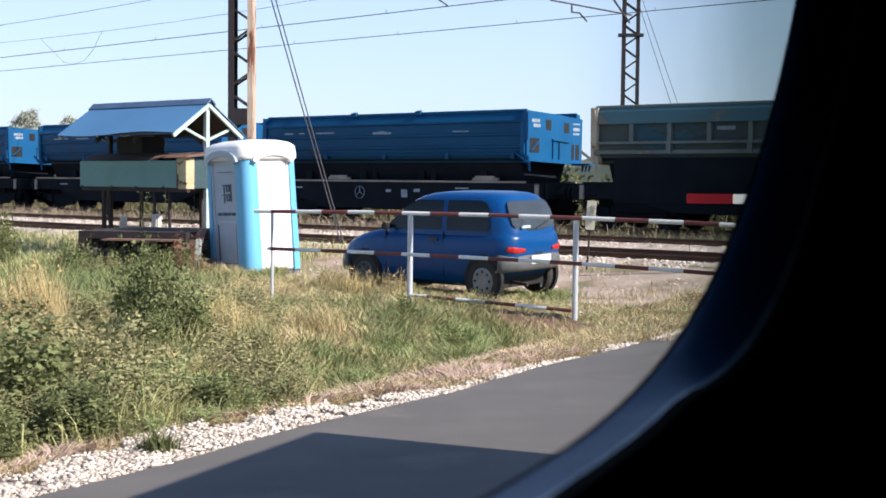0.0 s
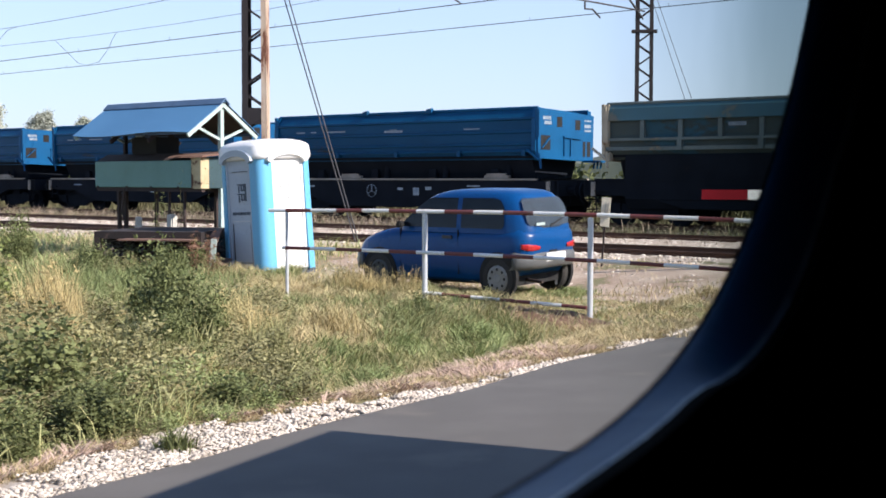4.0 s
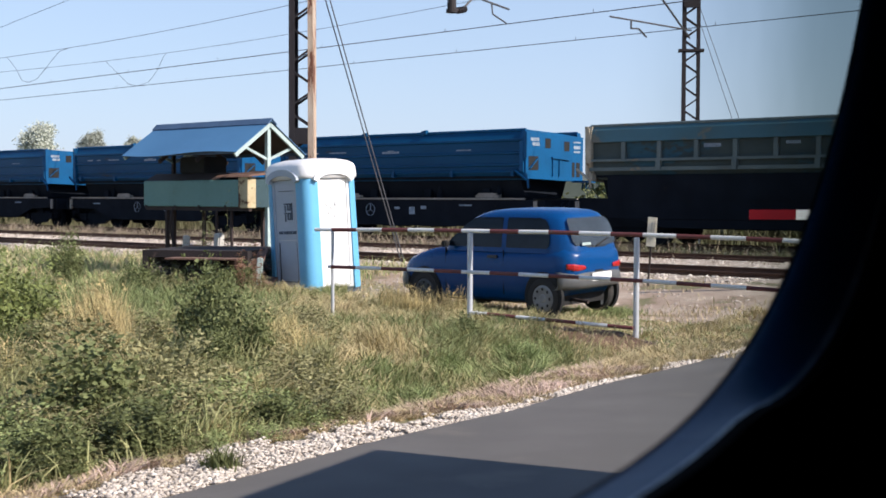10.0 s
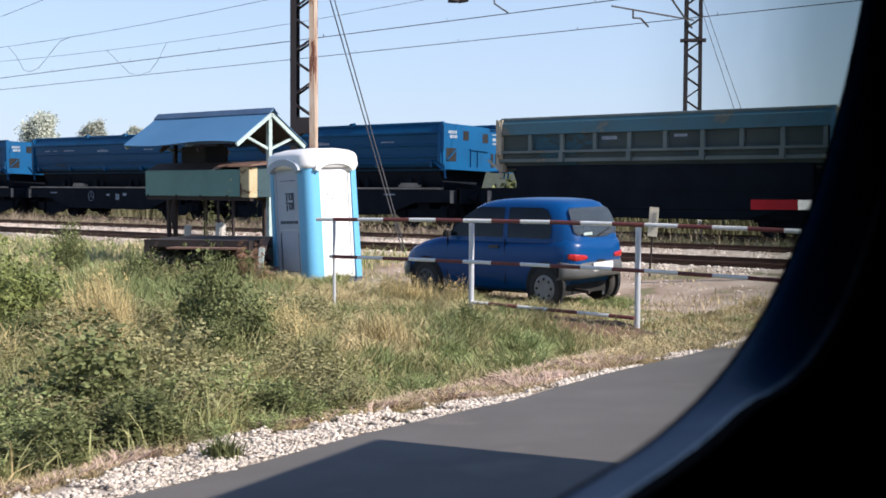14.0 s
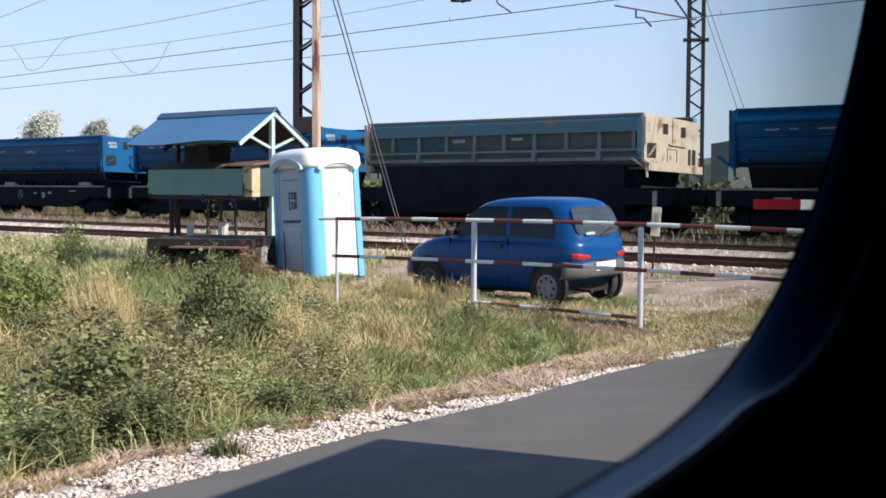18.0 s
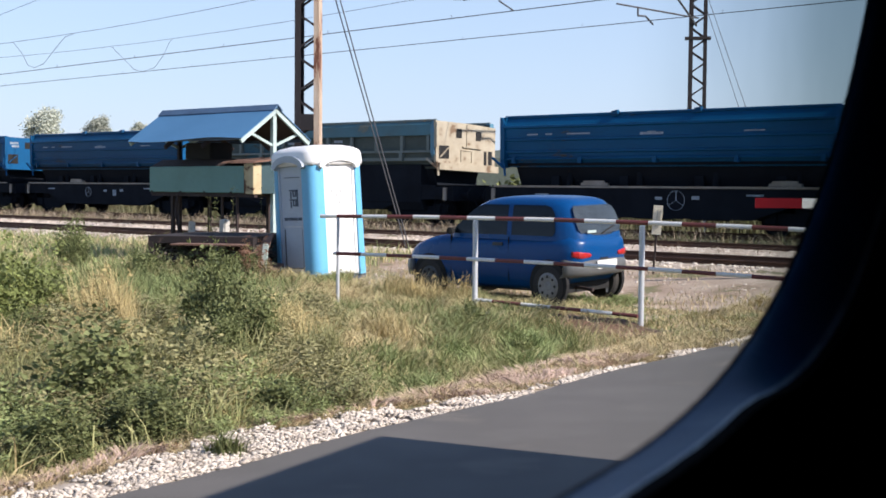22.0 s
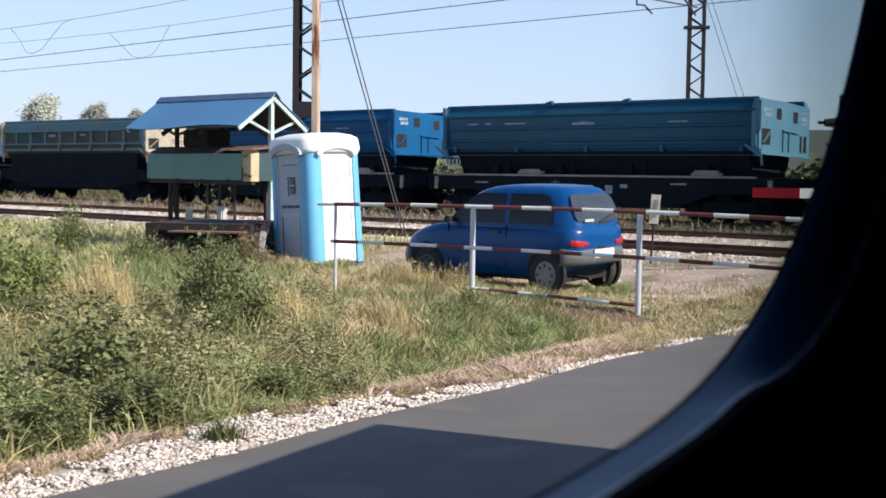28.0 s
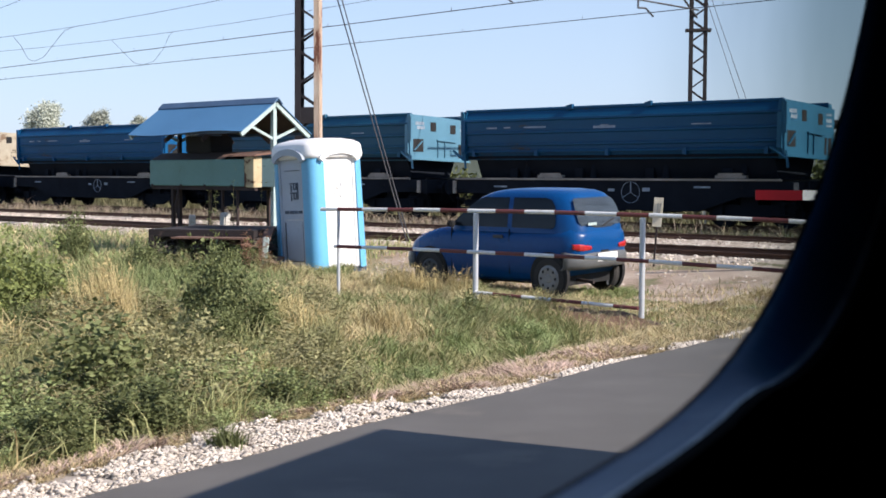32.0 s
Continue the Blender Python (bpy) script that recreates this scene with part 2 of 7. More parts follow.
M_white = mat("white_paint", (0.78, 0.78, 0.76), 0.55, 0, (0.66, 0.65, 0.62), 3, 0.4, 30, 0.05)
M_mark = mat("white_marking", (0.32, 0.37, 0.42), 0.7, 0, (0.14, 0.19, 0.25), 8, 0.5, 40, 0.05)
M_red = mat("red_paint", (0.18, 0.045, 0.04), 0.6, 0, (0.11, 0.036, 0.034), 8, 0.5, 40, 0.1, third=(0.12, 0.07, 0.06), third_at=0.64)
M_signal = mat("signal_red", (0.19, 0.006, 0.012), 0.5, 0, (0.15, 0.005, 0.01), 4, 0.5, 40, 0.05, spec=0.15)
M_wc_white = mat("white_plastic", (0.8, 0.8, 0.79), 0.45, 0, (0.72, 0.72, 0.71), 2, 0.5, 40, 0.05)
# The same white plastic, greyed for the door side that lies in shade
M_wc_door = mat("shaded_white_plastic", (0.4, 0.45, 0.52), 0.5, 0, (0.34, 0.39, 0.45), 2, 0.5, 40, 0.05)
M_wc_blue = mat("sky_blue_plastic", (0.14, 0.43, 0.66), 0.4, 0, (0.12, 0.38, 0.6), 2, 0.5, 40, 0.05)
M_ink = mat("dark_lettering", (0.04, 0.06, 0.09), 0.6, 0, (0.07, 0.09, 0.12), 8, 0.4, 30, 0)
M_ink_pale = mat("faded_lettering", (0.45, 0.46, 0.47), 0.6, 0, (0.6, 0.6, 0.6), 8, 0.4, 30, 0)
M_roof = mat("blue_sheet", (0.075, 0.2, 0.36), 0.5, 0.0, (0.06, 0.165, 0.3), 0.8, 0.5, 12, 0.05, spec=0.4)
M_bin = mat("dark_teal_plastic_and_shade", (0.03, 0.07, 0.08), 0.55, 0, (0.02, 0.05, 0.06), 3, 0.5, 30, 0.05)
M_stone_dull = mat("dusty_ballast_stone", (0.62, 0.55, 0.47), 0.9, 0, (0.44, 0.37, 0.31), 5, 0.5, 40, 0.3, spread=0.35, island=True)
M_rubble = mat("dark_rubble", (0.15, 0.12, 0.1), 0.95, 0, (0.07, 0.055, 0.045), 5, 0.5, 30, 0.3, spread=0.4, island=True)
M_grit = mat("pale_limestone_grit", (0.5, 0.44, 0.38), 0.95, 0, (0.34, 0.28, 0.22), 3.0, 0.4, 60, 0.6, third=(0.24, 0.2, 0.12), third_at=0.6, depth=0.01)
M_roof_edge = mat("blue_grey_ridge", (0.07, 0.13, 0.22), 0.6, 0, (0.05, 0.09, 0.16), 2, 0.5, 20, 0.1)
M_pale_post = mat("pale_green_post", (0.42, 0.52, 0.5), 0.6, 0, (0.34, 0.43, 0.41), 3, 0.5, 20, 0.1)
M_tank = mat("sea_green_paint", (0.13, 0.27, 0.25), 0.65, 0, (0.11, 0.22, 0.2), 1.2, 0.5, 14, 0.1, third=(0.12, 0.08, 0.05), third_at=0.68)
M_peel = mat("peeling_cream_paint", (0.54, 0.45, 0.28), 0.85, 0, (0.42, 0.32, 0.17), 3.5, 0.5, 9, 0.4, third=(0.1, 0.045, 0.025), third_at=0.49)
M_rust = mat("rust", (0.2, 0.11, 0.075), 0.9, 0, (0.12, 0.07, 0.055), 1.6, 0.5, 14, 0.4, third=(0.36, 0.26, 0.19), third_at=0.64)
# Dark rust for old steel; it also paints the shade under the shelter roof
M_rust_shade = mat("dark_rust_and_shade", (0.045, 0.028, 0.025), 0.9, 0, (0.025, 0.018, 0.017), 1.6, 0.5, 14, 0.4)
M_deck = mat("blackish_rust", (0.028, 0.019, 0.019), 0.9, 0, (0.016, 0.012, 0.012), 1.6, 0.5, 14, 0.4, third=(0.08, 0.05, 0.04), third_at=0.66)
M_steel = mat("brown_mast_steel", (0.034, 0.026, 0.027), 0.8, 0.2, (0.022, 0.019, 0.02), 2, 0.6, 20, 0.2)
# Pale rust-streaked copy of the mast steel, with sunlight put into its colour
M_steel_sun = mat("sunlit_rusty_steel", (0.55, 0.46, 0.36), 0.85, 0.0, (0.36, 0.21, 0.13), 2.2, 0.4, 16, 0.3, third=(0.15, 0.06, 0.035), third_at=0.53, stretch=(2.5, 2.5, 0.6))
M_wire = mat("wire", (0.09, 0.09, 0.1), 0.6, 0.4, (0.06, 0.06, 0.06), 2, 0.5, 20, 0)
M_galv = mat("galvanised", (0.56, 0.58, 0.6), 0.5, 0.3, (0.45, 0.47, 0.5), 4, 0.5, 30, 0.05)
M_car = mat("car_blue", (0.0014, 0.056, 0.195), 0.3, 0.0, (0.0014, 0.048, 0.17), 1.2, 0.5, 30, 0.0, coat=0.12, spec=0.2)
M_bumper_car = mat("grey_bumper_plastic", (0.1, 0.104, 0.105), 0.5, 0, (0.07, 0.074, 0.075), 3, 0.5, 40, 0.1)
# Paler than the side glass: reflected light is put into its colour
M_carglass_rear = mat("car_rear_glass", (0.095, 0.12, 0.145), 0.08, 0, (0.07, 0.09, 0.11), 2, 0.5, 20, 0, spec=0.7)
M_carglass = mat("car_glass", (0.014, 0.024, 0.034), 0.05, 0, (0.01, 0.017, 0.025), 2, 0.5, 20, 0, spec=0.55)
M_bumper = mat("grey_plastic", (0.048, 0.052, 0.056), 0.6, 0, (0.036, 0.04, 0.044), 3, 0.5, 40, 0.1)
M_tyre = mat("tyre", (0.022, 0.022, 0.022), 0.9, 0, (0.035, 0.032, 0.028), 6, 0.5, 60, 0.2)
M_rim = mat("hubcap", (0.27, 0.27, 0.265), 0.5, 0.2, (0.17, 0.17, 0.17), 6, 0.5, 30, 0.05)
M_tail = mat("red_lens", (0.42, 0.015, 0.015), 0.2, 0, (0.3, 0.01, 0.01), 8, 0.5, 60, 0.1, spec=0.7)
M_board = mat("yellowed_board", (0.78, 0.72, 0.55), 0.8, 0, (0.62, 0.55, 0.4), 8, 0.5, 30, 0.2)
M_concrete = mat("concrete", (0.55, 0.53, 0.48), 0.9, 0, (0.42, 0.4, 0.36), 3, 0.5, 30, 0.3)
M_cabin = mat("black_cabin_lining", (0.003, 0.003, 0.0035), 0.95, 0, (0.002, 0.002, 0.002), 3, 0.5, 60, 0.1, spec=0.03)
# Paler lip colour paints in the skylight along the seal's inner edge
M_gasket_edge = mat("skylit_rubber_lip", (0.4, 0.46, 0.5), 0.6, 0, (0.12, 0.16, 0.21), 14, 0.6, 60, 0.2)
M_gasket = mat("window_rubber", (0.01, 0.064, 0.15), 0.55, 0, (0.008, 0.05, 0.115), 9, 0.6, 60, 0.1, spec=0.3)
M_woods = mat("far_woods", (0.075, 0.095, 0.08), 0.95, 0, (0.1, 0.12, 0.1), 0.15, 0.5, 1.5, 0.6, depth=0.3)
M_haze_wall = mat("grey_green_wall", (0.15, 0.17, 0.165), 0.9, 0, (0.12, 0.14, 0.135), 0.4, 0.5, 4, 0.2)


def dusty_glass(name, start, end, tint):
    """A clear pane that a film of dust darkens towards its front edge."""
    m = bpy.data.materials.new(name)
    m.use_nodes = True
    n, l = m.node_tree.nodes, m.node_tree.links
    co, sep, nz = n.new("ShaderNodeTexCoord"), n.new("ShaderNodeSeparateXYZ"), n.new("ShaderNodeTexNoise")
    l.new(co.outputs["Object"], sep.inputs[0])
    l.new(co.outputs["Object"], nz.inputs["Vector"])
    nz.inputs["Scale"].default_value, nz.inputs["Detail"].default_value = 5.0, 3
    add = n.new("ShaderNodeMath")
    add.operation = "MULTIPLY_ADD"
    l.new(nz.outputs[0], add.inputs[0])
    add.inputs[1].default_value = 0.25
    l.new(sep.outputs[0], add.inputs[2])
    ramp = n.new("ShaderNodeMapRange")
    ramp.interpolation_type = "SMOOTHSTEP"
    ramp.inputs[1].default_value, ramp.inputs[2].default_value = start, end
    l.new(add.outputs[0], ramp.inputs[0])
    mix = n.new("ShaderNodeMix")
    mix.data_type = "RGBA"
    l.new(ramp.outputs[0], mix.inputs[0])
    mix.inputs[6].default_value, mix.inputs[7].default_value = (0.99, 0.99, 0.99, 1), (*tint, 1)
    tr = n.new("ShaderNodeBsdfTransparent")
    l.new(mix.outputs[2], tr.inputs[0])
    l.new(tr.outputs[0], n["Material Output"].inputs[0])
    return m


M_pane = dusty_glass("dusty_window_glass", 0.75, 1.65, (0.56, 0.6, 0.59))


# ---- mesh helpers ----
def part(name, bm, material, parent=None, label="", smooth=False):
    me = bpy.data.meshes.new(name)
    bm.to_mesh(me)
    bm.free()
    for m in (material if isinstance(material, (list, tuple)) else (material,)):
        me.materials.append(m)
    if smooth:
        me.polygons.foreach_set("use_smooth", [True] * len(me.polygons))
    ob = new(name, me)
    ob.parent = parent
    if label:
        ob["label"] = label
    return ob


def thing(name, m, label, category, group="", kind=""):
    ob = new(name)
    ob.matrix_basis = m
    return tagged(ob, label, category, group, kind)


def box(bm, x0, x1, y0, y1, z0, z1, m=None, slot=0):
    v = [bm.verts.new((x, y, z)) for x in (x0, x1) for y in (y0, y1) for z in (z0, z1)]
    if m is not None:
        for a in v:
            a.co = m @ a.co
    for f in ((0, 1, 3, 2), (4, 6, 7, 5), (0, 4, 5, 1), (2, 3, 7, 6), (0, 2, 6, 4), (1, 5, 7, 3)):
        bm.faces.new([v[i] for i in f]).material_index = slot
    return v


def bar(bm, a, b, r, sides=8, r2=None, slot=0, caps=True):
    """A round bar from a to b."""
    a, b = Vector(a), Vector(b)
    q = (b - a).to_track_quat("Z", "Y").to_matrix()
    rings = []
    for p, rr in ((a, r), (b, r if r2 is None else r2)):
        rings.append([bm.verts.new(p + q @ Vector((rr * math.cos(k * math.tau / sides), rr * math.sin(k * math.tau / sides), 0))) for k in range(sides)])
    for k in range(sides):
        bm.faces.new((rings[0][k], rings[0][(k + 1) % sides], rings[1][(k + 1) % sides], rings[1][k])).material_index = slot
    if caps:
        bm.faces.new(rings[0][::-1]).material_index = slot
        bm.faces.new(rings[1]).material_index = slot


def beam(bm, a, b, w, h, slot=0):
    """A square bar from a to b."""
    a, b = Vector(a), Vector(b)
    d = b - a
    q = d.to_track_quat("Z", "Y").to_matrix().to_4x4()
    box(bm, -w / 2, w / 2, -h / 2, h / 2, 0, d.length, Matrix.Translation(a) @ q, slot)


def prism(bm, outline, y0, y1, slot=0):
    """An outline of (x, z) drawn out from y0 to y1."""
    a = [bm.verts.new((x, y0, z)) for x, z in outline]
    b = [bm.verts.new((x, y1, z)) for x, z in outline]
    k = len(a)
    for i in range(k):
        bm.faces.new((a[i], a[(i + 1) % k], b[(i + 1) % k], b[i])).material_index = slot
    bm.faces.new(a[::-1]).material_index = slot
    bm.faces.new(b).material_index = slot


def along_x(bm, outline, x0, x1, slot=0):
    """An outline of (y, z) drawn out from x0 to x1."""
    a = [bm.verts.new((x0, y, z)) for y, z in outline]
    b = [bm.verts.new((x1, y, z)) for y, z in outline]
    k = len(a)
    for i in range(k):
        bm.faces.new((a[i], b[i], b[(i + 1) % k], a[(i + 1) % k])).material_index = slot
    bm.faces.new(a).material_index = slot
    bm.faces.new(b[::-1]).material_index = slot


def turned(bm, profile, centre, sides=20, axis="z", slot=0):
    """A profile of (radius, height) turned round an axis."""
    rings = []
    for r, h in profile:
        ring = []
        for k in range(sides):
            c, s = r * math.cos(k * math.tau / sides), r * math.sin(k * math.tau / sides)
            ring.append(bm.verts.new(Vector(centre) + (Vector((c, s, h)) if axis == "z" else Vector((c, h, s)))))
        rings.append(ring)
    for a, b in zip(rings, rings[1:]):
        for k in range(sides):
            bm.faces.new((a[k], a[(k + 1) % sides], b[(k + 1) % sides], b[k])).material_index = slot
    bm.faces.new(rings[0][::-1]).material_index = slot
    bm.faces.new(rings[-1]).material_index = slot


def bevelled(bm, w, segments=2):
    bmesh.ops.bevel(bm, geom=bm.edges[:], offset=w, segments=segments, affect="EDGES", clamp_overlap=True)
    return bm


def soup(name, verts, faces, material, parent=None):
    """A mesh out of arrays: verts (n, 3), faces (m, 3 or 4)."""
    me = bpy.data.meshes.new(name)
    k = faces.shape[1]
    me.vertices.add(len(verts))
    me.vertices.foreach_set("co", np.ascontiguousarray(verts, dtype=np.float32).ravel())
    me.loops.add(faces.size)
    me.loops.foreach_set("vertex_index", np.ascontiguousarray(faces, dtype=np.int32).ravel())
    me.polygons.add(len(faces))
    me.polygons.foreach_set("loop_start", np.arange(0, faces.size, k, dtype=np.int32))
    me.update()
    me.validate()
    for m in (material if isinstance(material, (list, tuple)) else (material,)):
        me.materials.append(m)
    ob = new(name, me)
    ob.parent = parent
    return ob

# ---- ground, road, tracks ----
def lerp(table, x):
    """The value at x in a table of (x, value)."""
    if x <= table[0][0]:
        return table[0][1]
    for (a, u), (b, v) in zip(table, table[1:]):
        if x <= b:
            return u + (v - u) * (x - a) / (b - a)
    return table[-1][1]


ROAD = Vector((0.565, 0.825, 0)).normalized()           # along the road's edge
SIDE = Vector((-ROAD.y, ROAD.x, 0))                     # off the road, into the grass
EDGE = Vector((-0.5, 8.13, 0))


def edge_off(s):
    """How far the asphalt's worn edge lies off the straight line, by the way along it."""
    return lerp(((-2.3, 0.0), (-1.3, -0.045), (-0.2, 0.01), (1.0, -0.055), (1.7, -0.11), (3.2, -0.055), (4.8, -0.135), (8.0, -0.2)), s)


def gravel_wide(s):
    """How wide the limestone lies beside the asphalt."""
    return lerp(((-2.5, 0.48), (-1.3, 0.56), (-0.8, 0.7), (0.2, 0.6), (0.6, 0.45), (1.0, 0.46), (1.4, 0.28), (1.6, 0.16), (2.5, 0.1), (3.3, 0.11), (3.8, 0.05), (4.6, 0.06), (4.9, 0.14), (5.3, 0.05)), s)


bm = bmesh.new()
ends = []
for k in range(-32, 120):
    a = EDGE + ROAD * (k * 0.35) + SIDE * (edge_off(k * 0.35) + 0.02 * noise.noise((k * 0.9, 3, 0)))
    b = EDGE + ROAD * (k * 0.35) - SIDE * 6.2
    row = [bm.verts.new((p.x, p.y, z)) for p, z in ((a, -0.04), (a - SIDE * 0.015, 0.004), (EDGE + ROAD * (k * 0.35) - SIDE * 3, 0.03), (b, 0.004), (b, -0.04))]
    if ends:
        for i in range(4):
            bm.faces.new((ends[i], row[i], row[i + 1], ends[i + 1]))
    ends = row
tagged(part("road", bm, M_asphalt), "worn grey asphalt road beside the level crossing", "road", kind="structure")


def road_gap(x, y):
    """How far a place lies from the road's edge, and how far it lies along it."""
    d = Vector((x, y, 0)) - EDGE
    return d.dot(SIDE), d.dot(ROAD)


def across(x, y):
    return x * NORM.x + y * NORM.y


def eased(t):
    t = max(0.0, min(1.0, t))
    return t * t * (3 - 2 * t)


def bank_top(s):
    """The height of the ground at the foot of the ballast."""
    return 0.2 - 0.11 * eased((s - 15) / 14)


def ground_z(x, y):
    """The ground: level by the road, a shallow ditch beside it that ends at the fence, and a rise towards the tracks."""
    off, s = road_gap(x, y)
    n, along = across(x, y), x * TRACK.x + y * TRACK.y
    ditch = eased((off - 0.45) / 0.85) * (1 - eased((off - 1.35) / 1.6)) * eased((7.2 - s) / 1.8) * (0.1 + 0.16 * eased((s + 0.5) / 2.5)) if 0.4 < off < 3 else 0
    d = Vector((x - 1.335, y - 15.13, 0))
    crest = 0.085 * math.exp(-(d.dot(Vector((0.526, 0.851, 0))) / 0.3) ** 2) * eased((1.35 - abs(d.dot(Vector((0.851, -0.526, 0))))) / 0.5)
    rise = (bank_top(along) + 0.03) * eased((n - 15.0) / 3.9) * (1 - eased((n - 19.2) / 2.0) * 1.6)
    fade = eased((60 - abs(along)) / 15)
    return -0.03 - ditch + crest + max(-0.1, rise) * fade


bm = bmesh.new()
steps = [-1500, -500, -180, -70, -40] + [-26 + 1.0 * k for k in range(17)] + [-9.5 + 0.3 * k for k in range(57)] + [8 + 2 * k for k in range(12)] + [70, 180, 500, 1500]
deep = [-900, -200, -40, -8, 0] + [4 + 0.3 * k for k in range(61)] + [23 + 1.0 * k for k in range(24)] + [50, 60, 80, 150, 400, 1200, 2600]
grid = [[bm.verts.new((x, y, ground_z(x, y))) for y in deep] for x in steps]
for i in range(len(steps) - 1):
    for j in range(len(deep) - 1):
        bm.faces.new((grid[i][j], grid[i + 1][j], grid[i + 1][j + 1], grid[i][j + 1]))
tagged(part("ground", bm, M_soil, smooth=True), "dry soil with sparse grass round the railway", "ground", kind="structure")

# the trodden yard behind the fence
bm, prev = bmesh.new(), None
for k in range(127):
    s = -8 + 0.2 * k
    n0 = lerp(((-6, 12.0), (1.5, 11.5), (5.0, 11.9), (8.6, 13.2), (11.0, 14.7), (14.0, 15.5), (17.2, 17.6)), s) + 0.35 * noise.noise((s * 0.9, 4, 0)) + 0.2 * noise.noise((s * 3, 7, 0))
    row = []
    for i in range(25):
        q = on_rails(n0 + (19.1 - n0) * i / 24, s)
        row.append(bm.verts.new((q.x, q.y, ground_z(q.x, q.y) + (0.014 if i else -0.01))))
    if prev:
        for i in range(24):
            bm.faces.new((prev[i], row[i], row[i + 1], prev[i + 1]))
    prev = row
bmesh.ops.recalc_face_normals(bm, faces=bm.faces[:])
tagged(part("yard", bm, M_dirt, smooth=True), "pale trodden gravel yard with patches of grass", "yard", kind="structure")

# the bare brown bank where the ditch ends below the fence
bm, prev = bmesh.new(), None
for k in range(41):
    f = k / 40
    c = Vector((0.75, 15.55, 0)).lerp(Vector((2.75, 14.25, 0)), f)
    wide = (0.28 + 0.2 * noise.noise((f * 9, 1, 0))) * math.sin(math.pi * f) ** 0.5 + 0.01
    row = []
    for i in range(9):
        q = c + Vector((-0.53, -0.85, 0)) * (0.2 + wide * (i / 4 - 1))
        row.append(bm.verts.new((q.x, q.y, ground_z(q.x, q.y) + (0.024 if 0 < i < 8 else -0.01) + 0.025 * noise.noise((q.x * 7, q.y * 7, 0)) + 0.012 * noise.noise((q.x * 19, q.y * 19, 5)))))
    if prev:
        for i in range(8):
            bm.faces.new((prev[i], row[i], row[i + 1], prev[i + 1]))
    prev = row
bmesh.ops.recalc_face_normals(bm, faces=bm.faces[:])
tagged(part("bare_bank", bm, M_earth, smooth=True), "bare red-brown earth bank below the fence", "bank", kind="structure")

BED = (                                     # across each track: offset, height under the rail head
    ((-2.15, None), (-1.9, 0.0), (-0.98, -0.085), (-0.8, -0.12), (-0.65, -0.14), (0.65, -0.14), (0.82, -0.1), (1.1, -0.05), (1.6, -0.02), (2.4, -0.02)),
    ((-2.27, -0.02), (-1.5, -0.02), (-0.98, -0.06), (-0.8, -0.11), (-0.65, -0.14), (0.65, -0.14), (0.82, -0.12), (1.9, -0.16), (2.5, -0.28)),
    ((-1.95, -0.4), (-1.5, -0.17), (-0.7, -0.15), (0.7, -0.15), (1.75, -0.17), (2.4, -0.4)))


def bed_z(k, i, s):
    """The height of the ballast bed of track k at the corner i of its profile."""
    off, z = BED[k][i]
    if k == 0 and i < 2:
        return bank_top(s) - (0.12 if i == 0 else -0.015)
    return RAIL + z


for k, n in enumerate(TRACKS):
    bm = bmesh.new()
    rnd = random.Random(k)
    rows = []
    for i in range(180):
        s = -45 + i
        rows.append([bm.verts.new(on_rails(n + BED[k][j][0] + (rnd.uniform(-0.06, 0.06) if abs(BED[k][j][0]) > 1.1 else 0), s, bed_z(k, j, s) + rnd.uniform(-0.012, 0.012))) for j in range(len(BED[k]))])
    for a, b in zip(rows, rows[1:]):
        for i in range(len(BED[k]) - 1):
            bm.faces.new((a[i], a[i + 1], b[i + 1], b[i]))
    bmesh.ops.recalc_face_normals(bm, faces=bm.faces[:])
    bed = tagged(part("trackbed_%d" % (k + 1), bm, M_ballast), "crushed stone ballast bed under rusty rails", "trackbed", kind="structure")
    for side in (-0.7525, 0.7525):
        bm = bmesh.new()
        prof = ((-0.07, -0.15), (0.07, -0.15), (0.02, -0.12), (0.012, -0.04), (0.034, -0.03), (0.034, 0.0), (-0.034, 0.0), (-0.034, -0.03), (-0.012, -0.04), (-0.02, -0.12))
        m = Matrix((TRACK, NORM, (0, 0, 1))).transposed().to_4x4()
        along_x(bm, [(n + side + y, RAIL + z) for y, z in prof], -45, 130)
        bm.transform(m)
        for f in bm.faces:
            f.material_index = 1 if f.normal.z > 0.9 and f.calc_center_median().z > RAIL - 0.01 else 0
        part("rail", bm, (M_rail, M_railtop), bed)
    if k < 2:
        bm = bmesh.new()
        box(bm, -0.12, 0.12, -1.3, 1.3, -0.12, 0)
        me = part("sleeper", bm, M_sleeper, bed)
        me.matrix_basis = Matrix.Translation(on_rails(n, -20, RAIL - 0.125)) @ pose(0, 0, 0, 0, 0, TURN)
        for i in range(1, 130):
            c = new("sleeper", me.data)
            c.parent = bed
            c.matrix_basis = Matrix.Translation(on_rails(n, -20 + i * 0.62, RAIL - 0.125)) @ pose(0, 0, 0, 0, 0, TURN + rnd.uniform(-1, 1))


